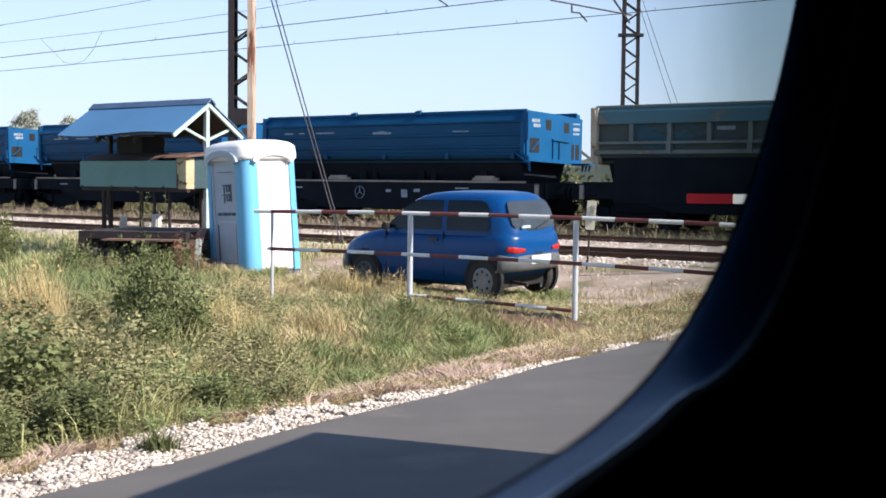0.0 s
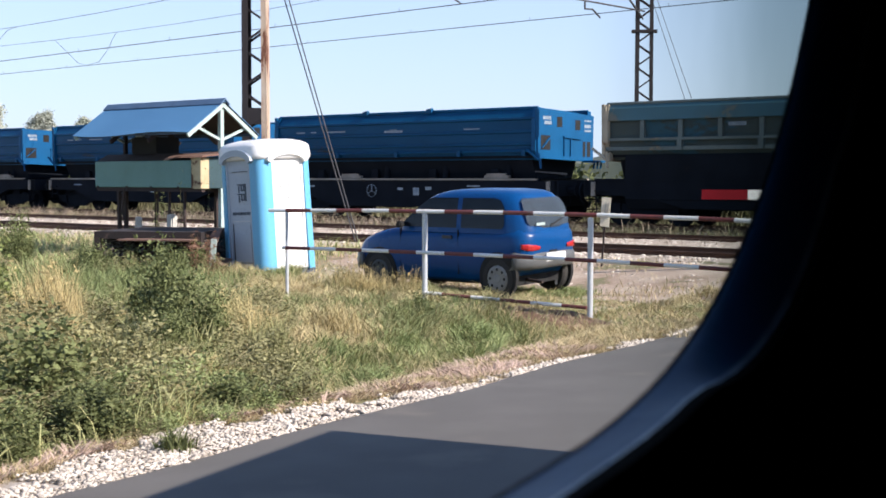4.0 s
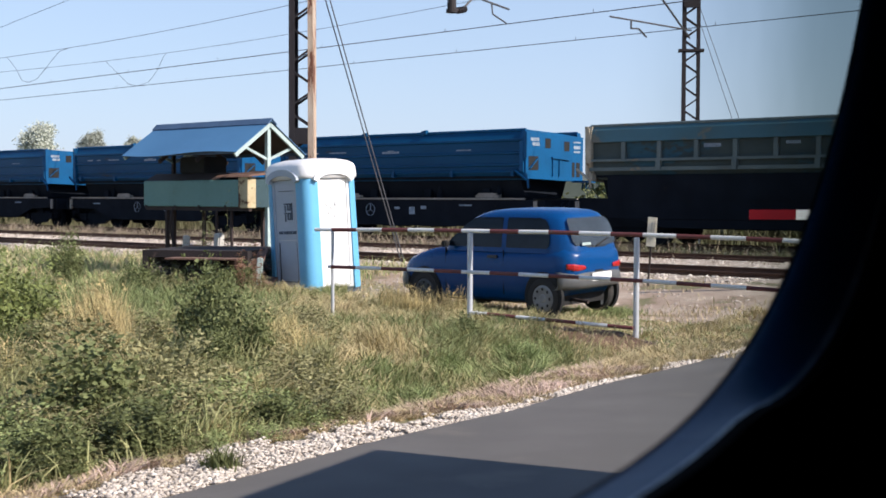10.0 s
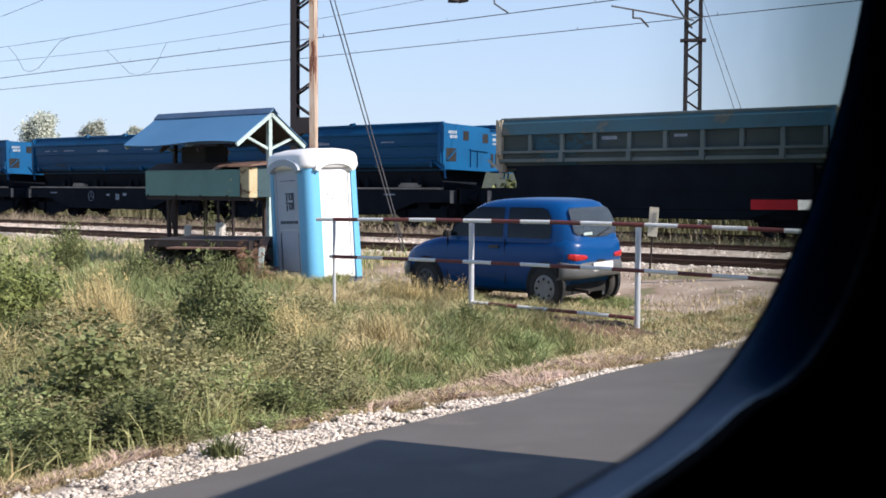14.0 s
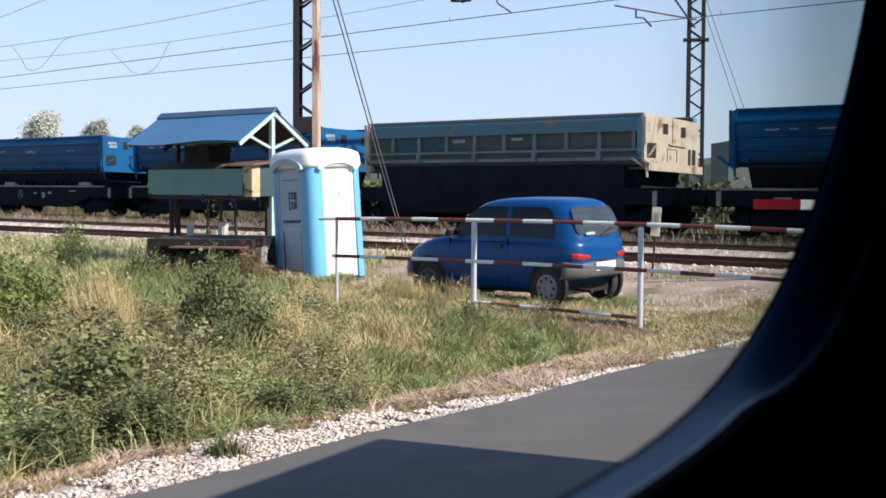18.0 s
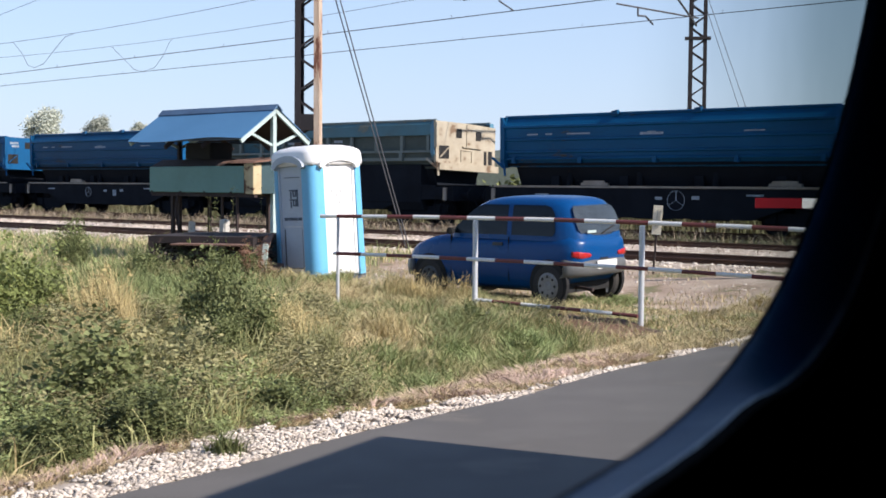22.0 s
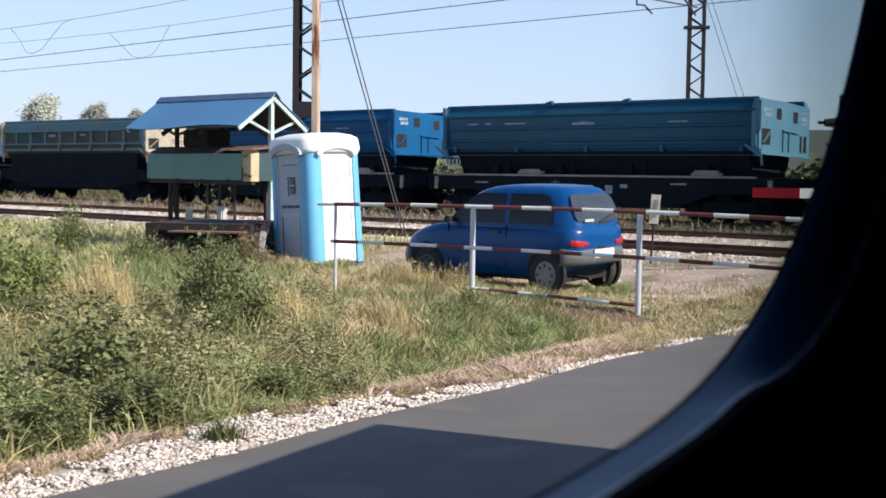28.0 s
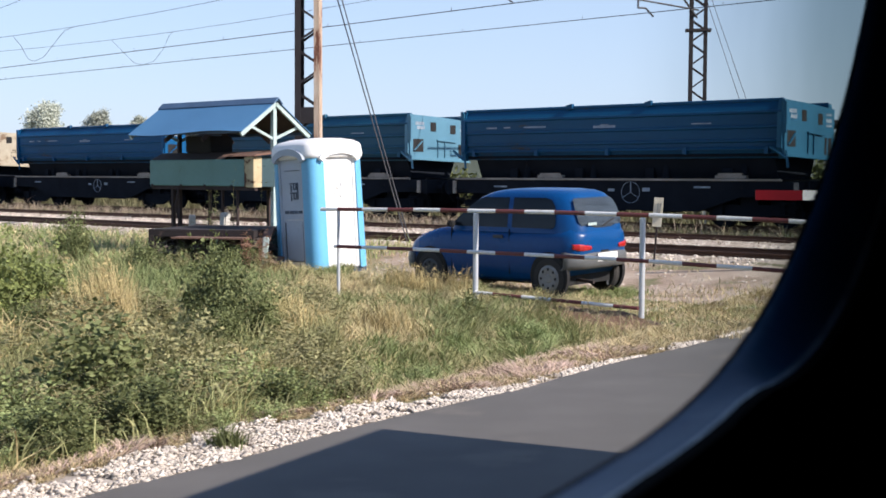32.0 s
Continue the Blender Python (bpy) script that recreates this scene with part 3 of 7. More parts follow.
def stones(name, places, size, material, label, seed=1):
    """Broken stones as one mesh, each a bent octahedron."""
    g = np.random.default_rng(seed)
    p = np.asarray(places, dtype=float)
    k = len(p)
    base = np.array([[1, 0, 0], [-1, 0, 0], [0, 1, 0], [0, -1, 0], [0, 0, 1], [0, 0, -1]], float)
    v = base[None] * (size * g.uniform(0.6, 1.35, (k, 1, 1)) ** 2) * g.uniform(0.5, 1.35, (k, 6, 1))
    a = g.uniform(0, math.tau, k)
    c, s = np.cos(a)[:, None], np.sin(a)[:, None]
    x = v[:, :, 0] * c - v[:, :, 1] * s + 0.3 * v[:, :, 2]
    y = v[:, :, 0] * s + v[:, :, 1] * c
    v = np.stack([x, y, v[:, :, 2] * 0.48], 2) + p[:, None, :]
    f = np.array([[0, 2, 4], [2, 1, 4], [1, 3, 4], [3, 0, 4], [2, 0, 5], [1, 2, 5], [3, 1, 5], [0, 3, 5]])
    faces = (np.arange(k)[:, None, None] * 6 + f[None]).reshape(-1, 3)
    return tagged(soup(name, v.reshape(-1, 3), faces, material), label, name, kind="stuff")


g = np.random.default_rng(5)
pl = []
while len(pl) < 30000:
    s = g.uniform(-5, 9)
    wide = gravel_wide(s) * (1 + 0.35 * noise.noise((s * 3, 8, 0)))
    off = wide * g.uniform() ** 1.15 + (abs(g.normal(0, 0.06)) if g.uniform() < 0.12 else 0)
    q = EDGE + ROAD * s + SIDE * (edge_off(s) + off - 0.015)
    if g.uniform() < 0.15 + wide * 1.6 and noise.noise((q.x * 1.6, q.y * 1.6, 0)) + 0.5 * noise.noise((q.x * 6, q.y * 6, 3)) > -0.22:
        pl.append((q.x, q.y, g.uniform(-0.022, 0.012)))
bm, ends = bmesh.new(), []
for k in range(-26, 61):
    s = k * 0.16
    a = EDGE + ROAD * s + SIDE * (edge_off(s) - 0.03)
    b = a + SIDE * (0.03 + gravel_wide(s) * (0.85 + 0.45 * noise.noise((s * 1.7, 6, 0)) + 0.3 * noise.noise((s * 6, 2, 0))))
    row = [bm.verts.new((p.x, p.y, z)) for p, z in ((a, -0.012), (a.lerp(b, 0.7), -0.016), (b, -0.032))]
    if ends:
        for i in range(2):
            bm.faces.new((ends[i], row[i], row[i + 1], ends[i + 1]))
    ends = row
bmesh.ops.recalc_face_normals(bm, faces=bm.faces[:])
tagged(part("gravel_bed", bm, M_grit), "pale limestone grit along the road's edge", "gravel", kind="structure")
stones("gravel_verge", pl, 0.0145, M_lime, "white crushed limestone along the road's edge")
def heaped(k, count, low, high, s0, s1, bury=0.0):
    """Places on the ballast bed of track k between two of its profile's corners."""
    out = []
    for q in range(count):
        s = g.uniform(s0, s1)
        i = int(g.integers(low, high))
        f = g.uniform()
        a, b = BED[k][i][0], BED[k][i + 1][0]
        out.append(tuple(on_rails(TRACKS[k] + a + (b - a) * f, s, bed_z(k, i, s) * (1 - f) + bed_z(k, i + 1, s) * f - bury)))
    return out


stones("track_ballast", heaped(0, 11000, 0, 3, -3, 42, 0.004) + heaped(0, 2500, 5, 6, -3, 42) + heaped(0, 9000, 6, 9, -3, 42, 0.006) + heaped(1, 7000, 0, 4, -3, 46, 0.006),
       0.036, M_stone_dull, "pale broken ballast stones along the tracks", 2)


pl = []
while len(pl) < 5200:
    n, s = g.uniform(12.2, 19.0), g.uniform(-7, 16)
    q = on_rails(n, s)
    if noise.noise((q.x * 0.8, q.y * 0.8, 12)) > -0.15:
        pl.append((q.x, q.y, ground_z(q.x, q.y) + 0.014))
stones("yard_pebbles", pl, 0.022, M_stone_dull, "loose pebbles scattered over the yard", 4)


# ---- grass, weeds and bushes ----
def blades(name, p, high, wide, lean, material, label, seed):
    """Grass blades as one mesh: each bends once and ends in a tip."""
    g = np.random.default_rng(seed)
    k = len(p)
    clump = np.array([noise.noise((q[0] * 2.6, q[1] * 2.6, seed)) + 0.5 * noise.noise((q[0] * 7, q[1] * 7, seed)) for q in p])
    h = high * g.uniform(0.45, 1.25, k) * np.clip(1 + 0.9 * clump, 0.35, 1.9)
    a, b = g.uniform(0, math.tau, k), g.uniform(0, math.tau, k)
    bend = lean * g.uniform(0.2, 1.5, k) * h
    w = wide * g.uniform(0.6, 1.3, k)
    side = np.stack([np.cos(a) * w, np.sin(a) * w, np.zeros(k)], 1)
    tip = np.stack([np.cos(b) * bend, np.sin(b) * bend, h], 1)
    mid = np.stack([np.cos(b) * bend * 0.3, np.sin(b) * bend * 0.3, h * 0.6], 1)
    v = np.stack([p - side, p + side, p + mid + side * 0.7, p + mid - side * 0.7, p + tip], 1).reshape(-1, 3)
    f = np.arange(k)[:, None] * 5
    tri = np.concatenate([f + [0, 1, 2], f + [0, 2, 3], f + [3, 2, 4]])
    return tagged(soup(name, v, tri, material), label, "grass", kind="stuff")


def arched(name, p, high, wide, out, material, label, seed):
    """Long blades that arch over and hang; neighbours lean the same way."""
    g = np.random.default_rng(seed)
    k = len(p)
    clump = np.array([noise.noise((q[0] * 1.7, q[1] * 1.7, seed)) + 0.6 * noise.noise((q[0] * 5, q[1] * 5, seed)) for q in p])
    turn = np.array([noise.noise((q[0] * 1.1, q[1] * 1.1, seed + 40)) for q in p]) * 7 + g.normal(0, 0.75, k)
    h = high * g.uniform(0.5, 1.2, k) * np.clip(1 + 0.8 * clump, 0.4, 1.8)
    reach = out * h * g.uniform(0.35, 1.5, k)
    way = np.stack([np.cos(turn), np.sin(turn), np.zeros(k)], 1)
    a = g.uniform(0, math.pi, k)
    side = np.stack([np.cos(a), np.sin(a), np.zeros(k)], 1) * (wide * g.uniform(0.6, 1.3, k))[:, None]
    rows = []
    for t, f in ((0, 1), (0.4, 0.95), (0.75, 0.7), (1.0, 0.15)):
        c = p + way * (reach * t ** 1.7)[:, None]
        c[:, 2] += h * (1.25 * t - 0.45 * t ** 2.6)
        rows += [c - side * f, c + side * f]
    v = np.stack(rows, 1).reshape(-1, 3)
    f = np.arange(k)[:, None] * 8
    quad = np.concatenate([f + [2 * i, 2 * i + 1, 2 * i + 3, 2 * i + 2] for i in range(3)])
    return tagged(soup(name, v, quad, material), label, "grass", kind="stuff")


def bare(x, y, g):
    """Where nothing grows on the brown bank below the fence."""
    a, d = Vector((0.85, 15.5, 0)), Vector((1.95, -1.25, 0))
    q = Vector((x, y, 0)) - a
    f = q.dot(d) / d.length_squared
    return 0 < f < 1.0 and g.uniform() < 0.8 and abs(q.dot(Vector((0.54, 0.84, 0))) + 0.2) < (0.3 + 0.1 * g.normal()) * math.sin(math.pi * f) ** 0.5


def scatter(count, inside, seed):
    g = np.random.default_rng(seed)
    out = []
    while len(out) < count:
        x, y = g.uniform(-9, 7), g.uniform(6, 24)
        if inside(x, y, g) and not bare(x, y, g):
            out.append((x, y, ground_z(x, y)))
    return np.array(out)


def meadow(x, y, g):
    off, s = road_gap(x, y)
    n = across(x, y)
    if off < edge_off(s) + max(0.1, gravel_wide(s)) + 0.03 + 0.08 * noise.noise((x * 2, y * 2, 5)):
        return False
    return n < 13.5 - max(0, min(1.1, x - 1.0)) + 0.5 * noise.noise((x, y, 0)) or (x < -1.6 and n < 18.7)


def lush(x, y, g):
    off, s = road_gap(x, y)
    return meadow(x, y, g) and off > 0.9 and noise.noise((x * 1.5, y * 1.1, 9)) + 0.25 * g.normal() > -0.1 and (across(x, y) < 13.0 or x < -3.4)


def strawy(x, y, g):
    off, s = road_gap(x, y)
    return meadow(x, y, g) and off > 0.8 and (noise.noise((x * 1.5, y * 1.1, 9)) + 0.25 * g.normal() < 0.1) and (x > -1.0 - max(0, y - 10.5) * 0.2 or g.uniform() < 0.3)


def verge(x, y, g):
    off, s = road_gap(x, y)
    return meadow(x, y, g) and off < 1.15


def trodden(x, y, g):
    n = across(x, y)
    return 11.4 < n < 18.8 and noise.noise((x * 0.9, y * 0.5, 2)) + 0.3 * g.normal() > (0.35 if x > 1.5 or n > 15.2 else -0.1)


blades("dry_grass", scatter(24000, strawy, 2), 0.12, 0.0042, 1.4, M_grass_d, "dry yellowed grass beside the road", 2)


def lush_open(x, y, g):
    """Grass grows thin where the weeds stand thick."""
    return lush(x, y, g) and (x > -1.0 - max(0, y - 10.5) * 0.2 or g.uniform() < 0.35)


def litter(x, y, g):
    off, s = road_gap(x, y)
    wide = edge_off(s) + gravel_wide(s)
    return wide - 0.04 < off < wide + 0.5 + 0.3 * noise.noise((x * 1.5, y * 1.5, 3)) and -5 < s < 9


blades("green_grass", scatter(26000, lush_open, 1), 0.13, 0.0048, 1.2, M_grass_g, "tall green meadow grass beside the road", 1)
blades("verge_grass", scatter(16000, verge, 8), 0.06, 0.0036, 1.9, M_grass_d, "short dry grass along the verge", 8)
blades("verge_green", scatter(5000, verge, 9), 0.075, 0.0045, 1.4, M_grass_g, "short green grass along the verge", 10)
blades("dry_litter", scatter(26000, litter, 7), 0.04, 0.0035, 4.0, M_grass_d, "flattened dry straw along the verge", 7)
blades("short_grass", scatter(12000, trodden, 3), 0.09, 0.006, 0.8, M_grass_d, "short trodden straw-coloured grass", 3)
blades("yard_grass", scatter(7000, trodden, 4), 0.1, 0.006, 0.8, M_grass_g, "short green grass in the yard", 4)



def dark_patch(x, y, g):
    """Rank greener patches in the meadow."""
    off, s = road_gap(x, y)
    return meadow(x, y, g) and off > 1.1 and x > -2.2 and (noise.noise((x * 0.9, y * 0.55, 21)) + 0.1 * g.normal() > 0.25 or ((x - 0.7) / 0.9) ** 2 + ((y - 13.7) / 1.9) ** 2 < 0.8 + 0.5 * noise.noise((x * 2, y * 2, 8)))


def rank_meadow(x, y, g):
    if 13.3 < y < 15.3 and -3.7 < x < -1.9:
        return True
    return -9 < x < -2.2 and (x + 2.4) ** 2 + (y - 20.9) ** 2 > 1.7 and 15.2 < y < 22.5 and across(x, y) < 14.5 and noise.noise((x * 0.8, y * 0.5, 33)) + 0.2 * g.normal() > -0.25


def fringe(x, y, g):
    """Thin straw where the meadow meets the bare yard."""
    n = across(x, y)
    return 11.9 < n < 14.6 + 0.8 * noise.noise((x, y, 4)) and road_gap(x, y)[0] > 0.1 and x > -0.5


def behind_car(x, y, g):
    return ((x - 2.0) / 0.95) ** 2 + ((y - 17.6) / 0.75) ** 2 < 0.7 + 0.5 * noise.noise((x * 2, y * 2, 6)) + 0.2 * g.normal()


def thicket(x, y, g):
    """The overgrown corner between the road and the toilet."""
    off, s = road_gap(x, y)
    return off > 0.8 and x < -0.75 - max(0, y - 10.5) * 0.2 and x > -0.48 * y and y < 16


def bank_side(x, y, g):
    """The slope from the ditch up to the yard."""
    return meadow(x, y, g) and x > -1.3 - max(0, y - 10.5) * 0.2 and road_gap(x, y)[0] > 1.3


def bank_green(x, y, g):
    return bank_side(x, y, g) and noise.noise((x * 0.8, y * 0.6, 51)) + 0.22 * g.normal() > -0.06 + 0.3 * eased((0.3 - x) / 1.0)


def bank_ochre(x, y, g):
    return bank_side(x, y, g) and noise.noise((x * 0.8, y * 0.6, 51)) + 0.22 * g.normal() < 0.05 + 0.3 * eased((0.3 - x) / 1.0)


def ditch(x, y, g):
    off, s = road_gap(x, y)
    return 1.3 + 0.2 * noise.noise((x * 2, y * 2, 2)) < off < 2.5 + 0.6 * noise.noise((x, y, 9)) and -0.2 < s < 5.7 and noise.noise((x * 1.2, y * 0.9, 61)) + 0.15 * g.normal() + 0.35 * eased((s - 2) / 2) > 0.1


def verge_tufts(x, y, g):
    off, s = road_gap(x, y)
    return edge_off(s) + gravel_wide(s) + 0.06 < off < 1.35 and s < 14 and noise.noise((x * 2.2, y * 2.2, 71)) + 0.2 * g.normal() > -0.1


def verge_dry(x, y, g):
    return verge_tufts(x, y, g) and road_gap(x, y)[1] + 1.2 * noise.noise((x * 1.5, y * 1.5, 12)) < 4.2


def verge_green(x, y, g):
    return verge_tufts(x, y, g) and road_gap(x, y)[1] + 1.2 * noise.noise((x * 1.5, y * 1.5, 12)) > 3.4


def fallen(x, y, g):
    """Bands of straw that fell over among the weeds."""
    return thicket(x, y, g) and (abs(x + 3.4 + 0.4 * (y - 11.5)) < 0.5 + 0.1 * g.normal() and 10.3 < y < 13.4 or noise.noise((x * 0.9, y * 0.7, 81)) + 0.1 * g.normal() > 0.36)


arched("bank_grass_green", scatter(21000, bank_green, 51), 0.19, 0.0045, 0.65, M_sage, "grey-green long grass on the slope below the yard", 51)
arched("bank_grass_ochre", scatter(23000, bank_ochre, 52), 0.19, 0.0042, 0.7, M_ochre, "ochre long grass on the slope below the yard", 52)
arched("ditch_grass", scatter(9000, ditch, 53), 0.2, 0.005, 0.6, M_leaf_mid, "lush green grass in the ditch", 53)
arched("verge_tufts", scatter(9500, verge_green, 54), 0.09, 0.0042, 0.9, M_ochre, "short ochre grass on the road's verge", 54)
arched("verge_chaff", scatter(15000, verge_dry, 57), 0.08, 0.0046, 1.2, M_chaff, "bleached dead grass along the gravel", 57)
arched("thicket_grass", scatter(21000, thicket, 55), 0.27, 0.0046, 0.7, M_sage, "long grey-green grass among the weeds", 55)
arched("fallen_straw", scatter(1500, fallen, 56), 0.36, 0.0048, 1.1, M_ochre, "fallen pale straw among the weeds", 56)
blades("rank_grass", scatter(15000, dark_patch, 15), 0.17, 0.006, 1.1, M_leaf_mid, "greener patches of grass in the meadow", 15)
blades("rank_meadow_grass", scatter(19000, rank_meadow, 23), 0.25, 0.007, 0.9, M_leaf_mid, "bright green rank grass before the platform", 23)
blades("yard_straw", scatter(13000, fringe, 16), 0.05, 0.0045, 1.8, M_grass_d, "thin trampled straw at the yard's edge", 16)
blades("yard_green", scatter(9000, fringe, 17), 0.06, 0.006, 1.2, M_leaf_mid, "thin green grass at the yard's edge", 17)
blades("car_grass", scatter(6500, behind_car, 18), 0.085, 0.007, 1.0, M_leaf_mid, "green grass behind the parked car", 18)

g = np.random.default_rng(8)
def trackside(n, deep, s0, s1, count, z):
    return np.array([tuple(on_rails(n + g.normal(0, deep), g.uniform(s0, s1), z)) for k in range(count)])


blades("track_weeds", np.concatenate([trackside(28.6, 0.3, 18, 60, 9000, 0.1), trackside(28.6, 0.3, -4, 18, 1000, 0.1)]), 0.34, 0.012, 0.7, M_weed, "dry weeds between the tracks", 5)
blades("track_grass", np.concatenate([trackside(28.4, 0.35, -4, 20, 5200, 0.1), trackside(28.2, 0.3, 20, 55, 1500, 0.1)]), 0.27, 0.012, 0.8, M_rank, "green weeds between the tracks", 6)
blades("ballast_grass", trackside(23.2, 0.4, -2, 40, 900, RAIL - 0.04), 0.12, 0.009, 0.9, M_weed, "sparse dry grass in the ballast", 21)


bank = [on_rails(g.uniform(13.0, 18.75), g.uniform(16.3, 40)) for k in range(24000)]
bank = np.array([(q.x, q.y, ground_z(q.x, q.y)) for q in bank])
blades("bank_grass", bank[:7000], 0.2, 0.01, 0.8, M_grass_g, "green grass at the foot of the ballast", 13)
blades("bank_rank_grass", bank[7000:17500], 0.24, 0.01, 0.8, M_leaf_mid, "bright green grass below the tracks", 19)
blades("bank_straw", bank[17500:], 0.2, 0.009, 0.8, M_grass_d, "dry grass at the foot of the ballast", 14)
far = np.array([tuple(on_rails(g.uniform(34.2, 38.5), g.uniform(-25, 60), -0.05)) for k in range(16000)])
blades("far_rank_grass", far, 0.9, 0.025, 0.5, M_rank, "rank green growth beyond the goods train", 9)


def bush_mesh(name, stems, leaves, spread, high, leaf, seed, material):
    """Thin stems with folded leaves all along them."""
    g = np.random.default_rng(seed)
    verts, faces, mats = [], [], []
    for k in range(stems):
        a, r = g.uniform(0, math.tau), spread * math.sqrt(g.uniform(0, 1))
        foot = np.array([math.cos(a) * r * 0.4, math.sin(a) * r * 0.4, 0])
        top = np.array([math.cos(a) * r * 1.1, math.sin(a) * r * 1.1, high * g.uniform(0.45, 1.1) * (1 - 0.35 * (r / spread) ** 2)])
        w, nodes = 0.005, int(g.integers(4, 8))
        i = len(verts)
        verts += [foot + (w, 0, 0), foot + (-w, w, 0), foot + (-w, -w, 0), top]
        faces += [(i, i + 1, i + 3), (i + 1, i + 2, i + 3), (i + 2, i, i + 3)]
        mats += [1] * 3
        for j in range(leaves):
            t = round(g.uniform(0.2, 1.03) ** 0.7 * nodes) / nodes
            c = foot + (top - foot) * t + g.normal(0, leaf * 1.5, 3)
            d = g.normal(0, 1, 3)
            d[2] = abs(d[2]) * 0.5 - 0.1
            d /= np.linalg.norm(d)
            u = np.cross(d, g.normal(0, 1, 3))
            u /= np.linalg.norm(u)
            sz = leaf * g.uniform(0.6, 1.4)
            i = len(verts)
            verts += [c, c + d * sz * 0.9 + u * sz * 0.5, c + d * sz * 2, c + d * sz * 0.9 - u * sz * 0.5]
            faces += [(i, i + 1, i + 2), (i, i + 2, i + 3)]
            mats += [0] * 2
    me = bpy.data.meshes.new(name)
    me.from_pydata([tuple(v) for v in verts], [], faces)
    me.materials.append(material)
    me.materials.append(M_stem)
    me.polygons.foreach_set("material_index", mats)
    return me


def stalk_mesh(name, count, spread, high, seed, material, heads=True):
    """A clump of tall arching straw with feathery tops."""
    g = np.random.default_rng(seed)
    verts, faces = [], []
    for k in range(count):
        a, b = g.uniform(0, math.tau), g.uniform(0, math.tau)
        foot = np.array([math.cos(a), math.sin(a), 0]) * spread * math.sqrt(g.uniform())
        h, out = high * g.uniform(0.5, 1.1), high * g.uniform(0.05, 0.45)
        way, w = np.array([math.cos(b), math.sin(b), 0]), g.uniform(0.0028, 0.0052)
        side = np.array([-way[1], way[0], 0]) * w
        pts = [foot + way * out * t ** 2 + np.array([0, 0, h * (t - 0.18 * t ** 3)]) for t in (0, 0.35, 0.7, 1.0)]
        i = len(verts)
        for p, f in zip(pts, (1, 0.8, 0.6, 0.3)):
            verts += [p - side * f, p + side * f]
        faces += [(i + 2 * q, i + 2 * q + 1, i + 2 * q + 3, i + 2 * q + 2) for q in range(3)]
        if heads and k % 30 == 0:
            for q in range(7):
                c = pts[3] + (pts[2] - pts[3]) * q * 0.07
                d = g.normal(0, 0.018, 3)
                i = len(verts)
                verts += [c, c + d + (0, 0, 0.012), c + d * 1.8, c + d - (0, 0, 0.012)]
                faces.append((i, i + 1, i + 2, i + 3))
    me = bpy.data.meshes.new(name)
    me.from_pydata([tuple(v) for v in verts], [], faces)
    me.materials.append(material)
    return me


BUSH = {
    "dark": [bush_mesh("bush", 32, 62, 0.42, 0.95, 0.033, 10 + k, M_leaf_dark) for k in range(3)],
    "lime": [bush_mesh("bush", 30, 56, 0.42, 0.9, 0.03, 15 + k, M_leaf_lime) for k in range(2)],
    "mid": [bush_mesh("bush", 38, 66, 0.48, 0.6, 0.023, 20 + k, M_leaf_mid) for k in range(3)],
    "olive": [bush_mesh("weed", 32, 46, 0.45, 0.75, 0.024, 30 + k, M_leaf_olive) for k in range(4)],
    "straw": [stalk_mesh("straw", 150, 0.28, 0.85, 40 + k, M_gold) for k in range(3)],
    "tuft": [stalk_mesh("grass_tuft", 240, 0.3, 0.6, 60 + k, M_sage, False) for k in range(3)],
    "dock": [bush_mesh("weed", 5, 60, 0.16, 1.0, 0.017, 80 + k, M_dock) for k in range(2)],
    "tall": [bush_mesh("weed", 3, 34, 0.16, 1.75, 0.02, 70 + k, M_leaf_dark) for k in range(3)],
}
WORDS = {"dark": "dark green leafy bush in the meadow", "mid": "bright green leafy weeds beside the road", "olive": "olive-green weeds going to seed",
         "straw": "clump of tall dry yellow straw", "lime": "yellow-green broad-leaved bush in the meadow", "tuft": "tuft of long grey-green grass", "tall": "tall thin weed before the steel tank", "dock": "rust-brown dock weed gone to seed beside the platform"}
KIND = {"straw": ("straw_clump", "straw", "straw clumps in the meadow"), "tuft": ("grass_tuft", "grass tuft", "grass tufts in the meadow"), "dock": ("dock_weed", "weed", "dock weeds by the platform"), "tall": ("tall_weed", "weed", "tall weeds by the tank")}


def plant(kind, x, y, size=1.0, tall=1.0, k=0):
    name, category, group = KIND.get(kind, ("bush", "bush", "bushes in the meadow"))
    ob = new(name, BUSH[kind][k % len(BUSH[kind])])
    ob.matrix_basis = pose(x, y, ground_z(x, y) - 0.01, 0, 0, (x * 77 + y * 131) % 360) @ Matrix.Diagonal((size, size, size * tall, 1))
    return tagged(ob, WORDS[kind], category, group)


plant("dark", -2.05, 11.75, 0.55, 1.35, 0)
plant("dark", -2.15, 12.2, 0.6, 1.75, 2)
plant("dark", -2.4, 12.6, 0.62, 1.7, 1)
plant("dark", -2.25, 11.5, 0.42, 1.1, 1)
plant("dark", -1.95, 11.3, 0.45, 1.2, 2)
plant("dark", -1.8, 11.9, 0.5, 1.4, 1)
# dark bushes that stand in for shaded hollows at the thicket's foot
plant("dark", -2.35, 8.15, 0.42, 0.85, 0)
plant("dark", -2.1, 8.3, 0.4, 0.8, 1)
plant("dark", -2.55, 8.0, 0.42, 0.8, 2)
plant("dark", -1.8, 8.5, 0.36, 0.7, 0)
plant("dark", -4.35, 13.5, 0.6, 1.3, 2)
plant("straw", -3.2, 11.1, 0.6, 0.7, 0)
plant("straw", -3.5, 12.9, 0.75, 1.45, 1)
plant("straw", -3.35, 12.7, 0.6, 1.3, 2)
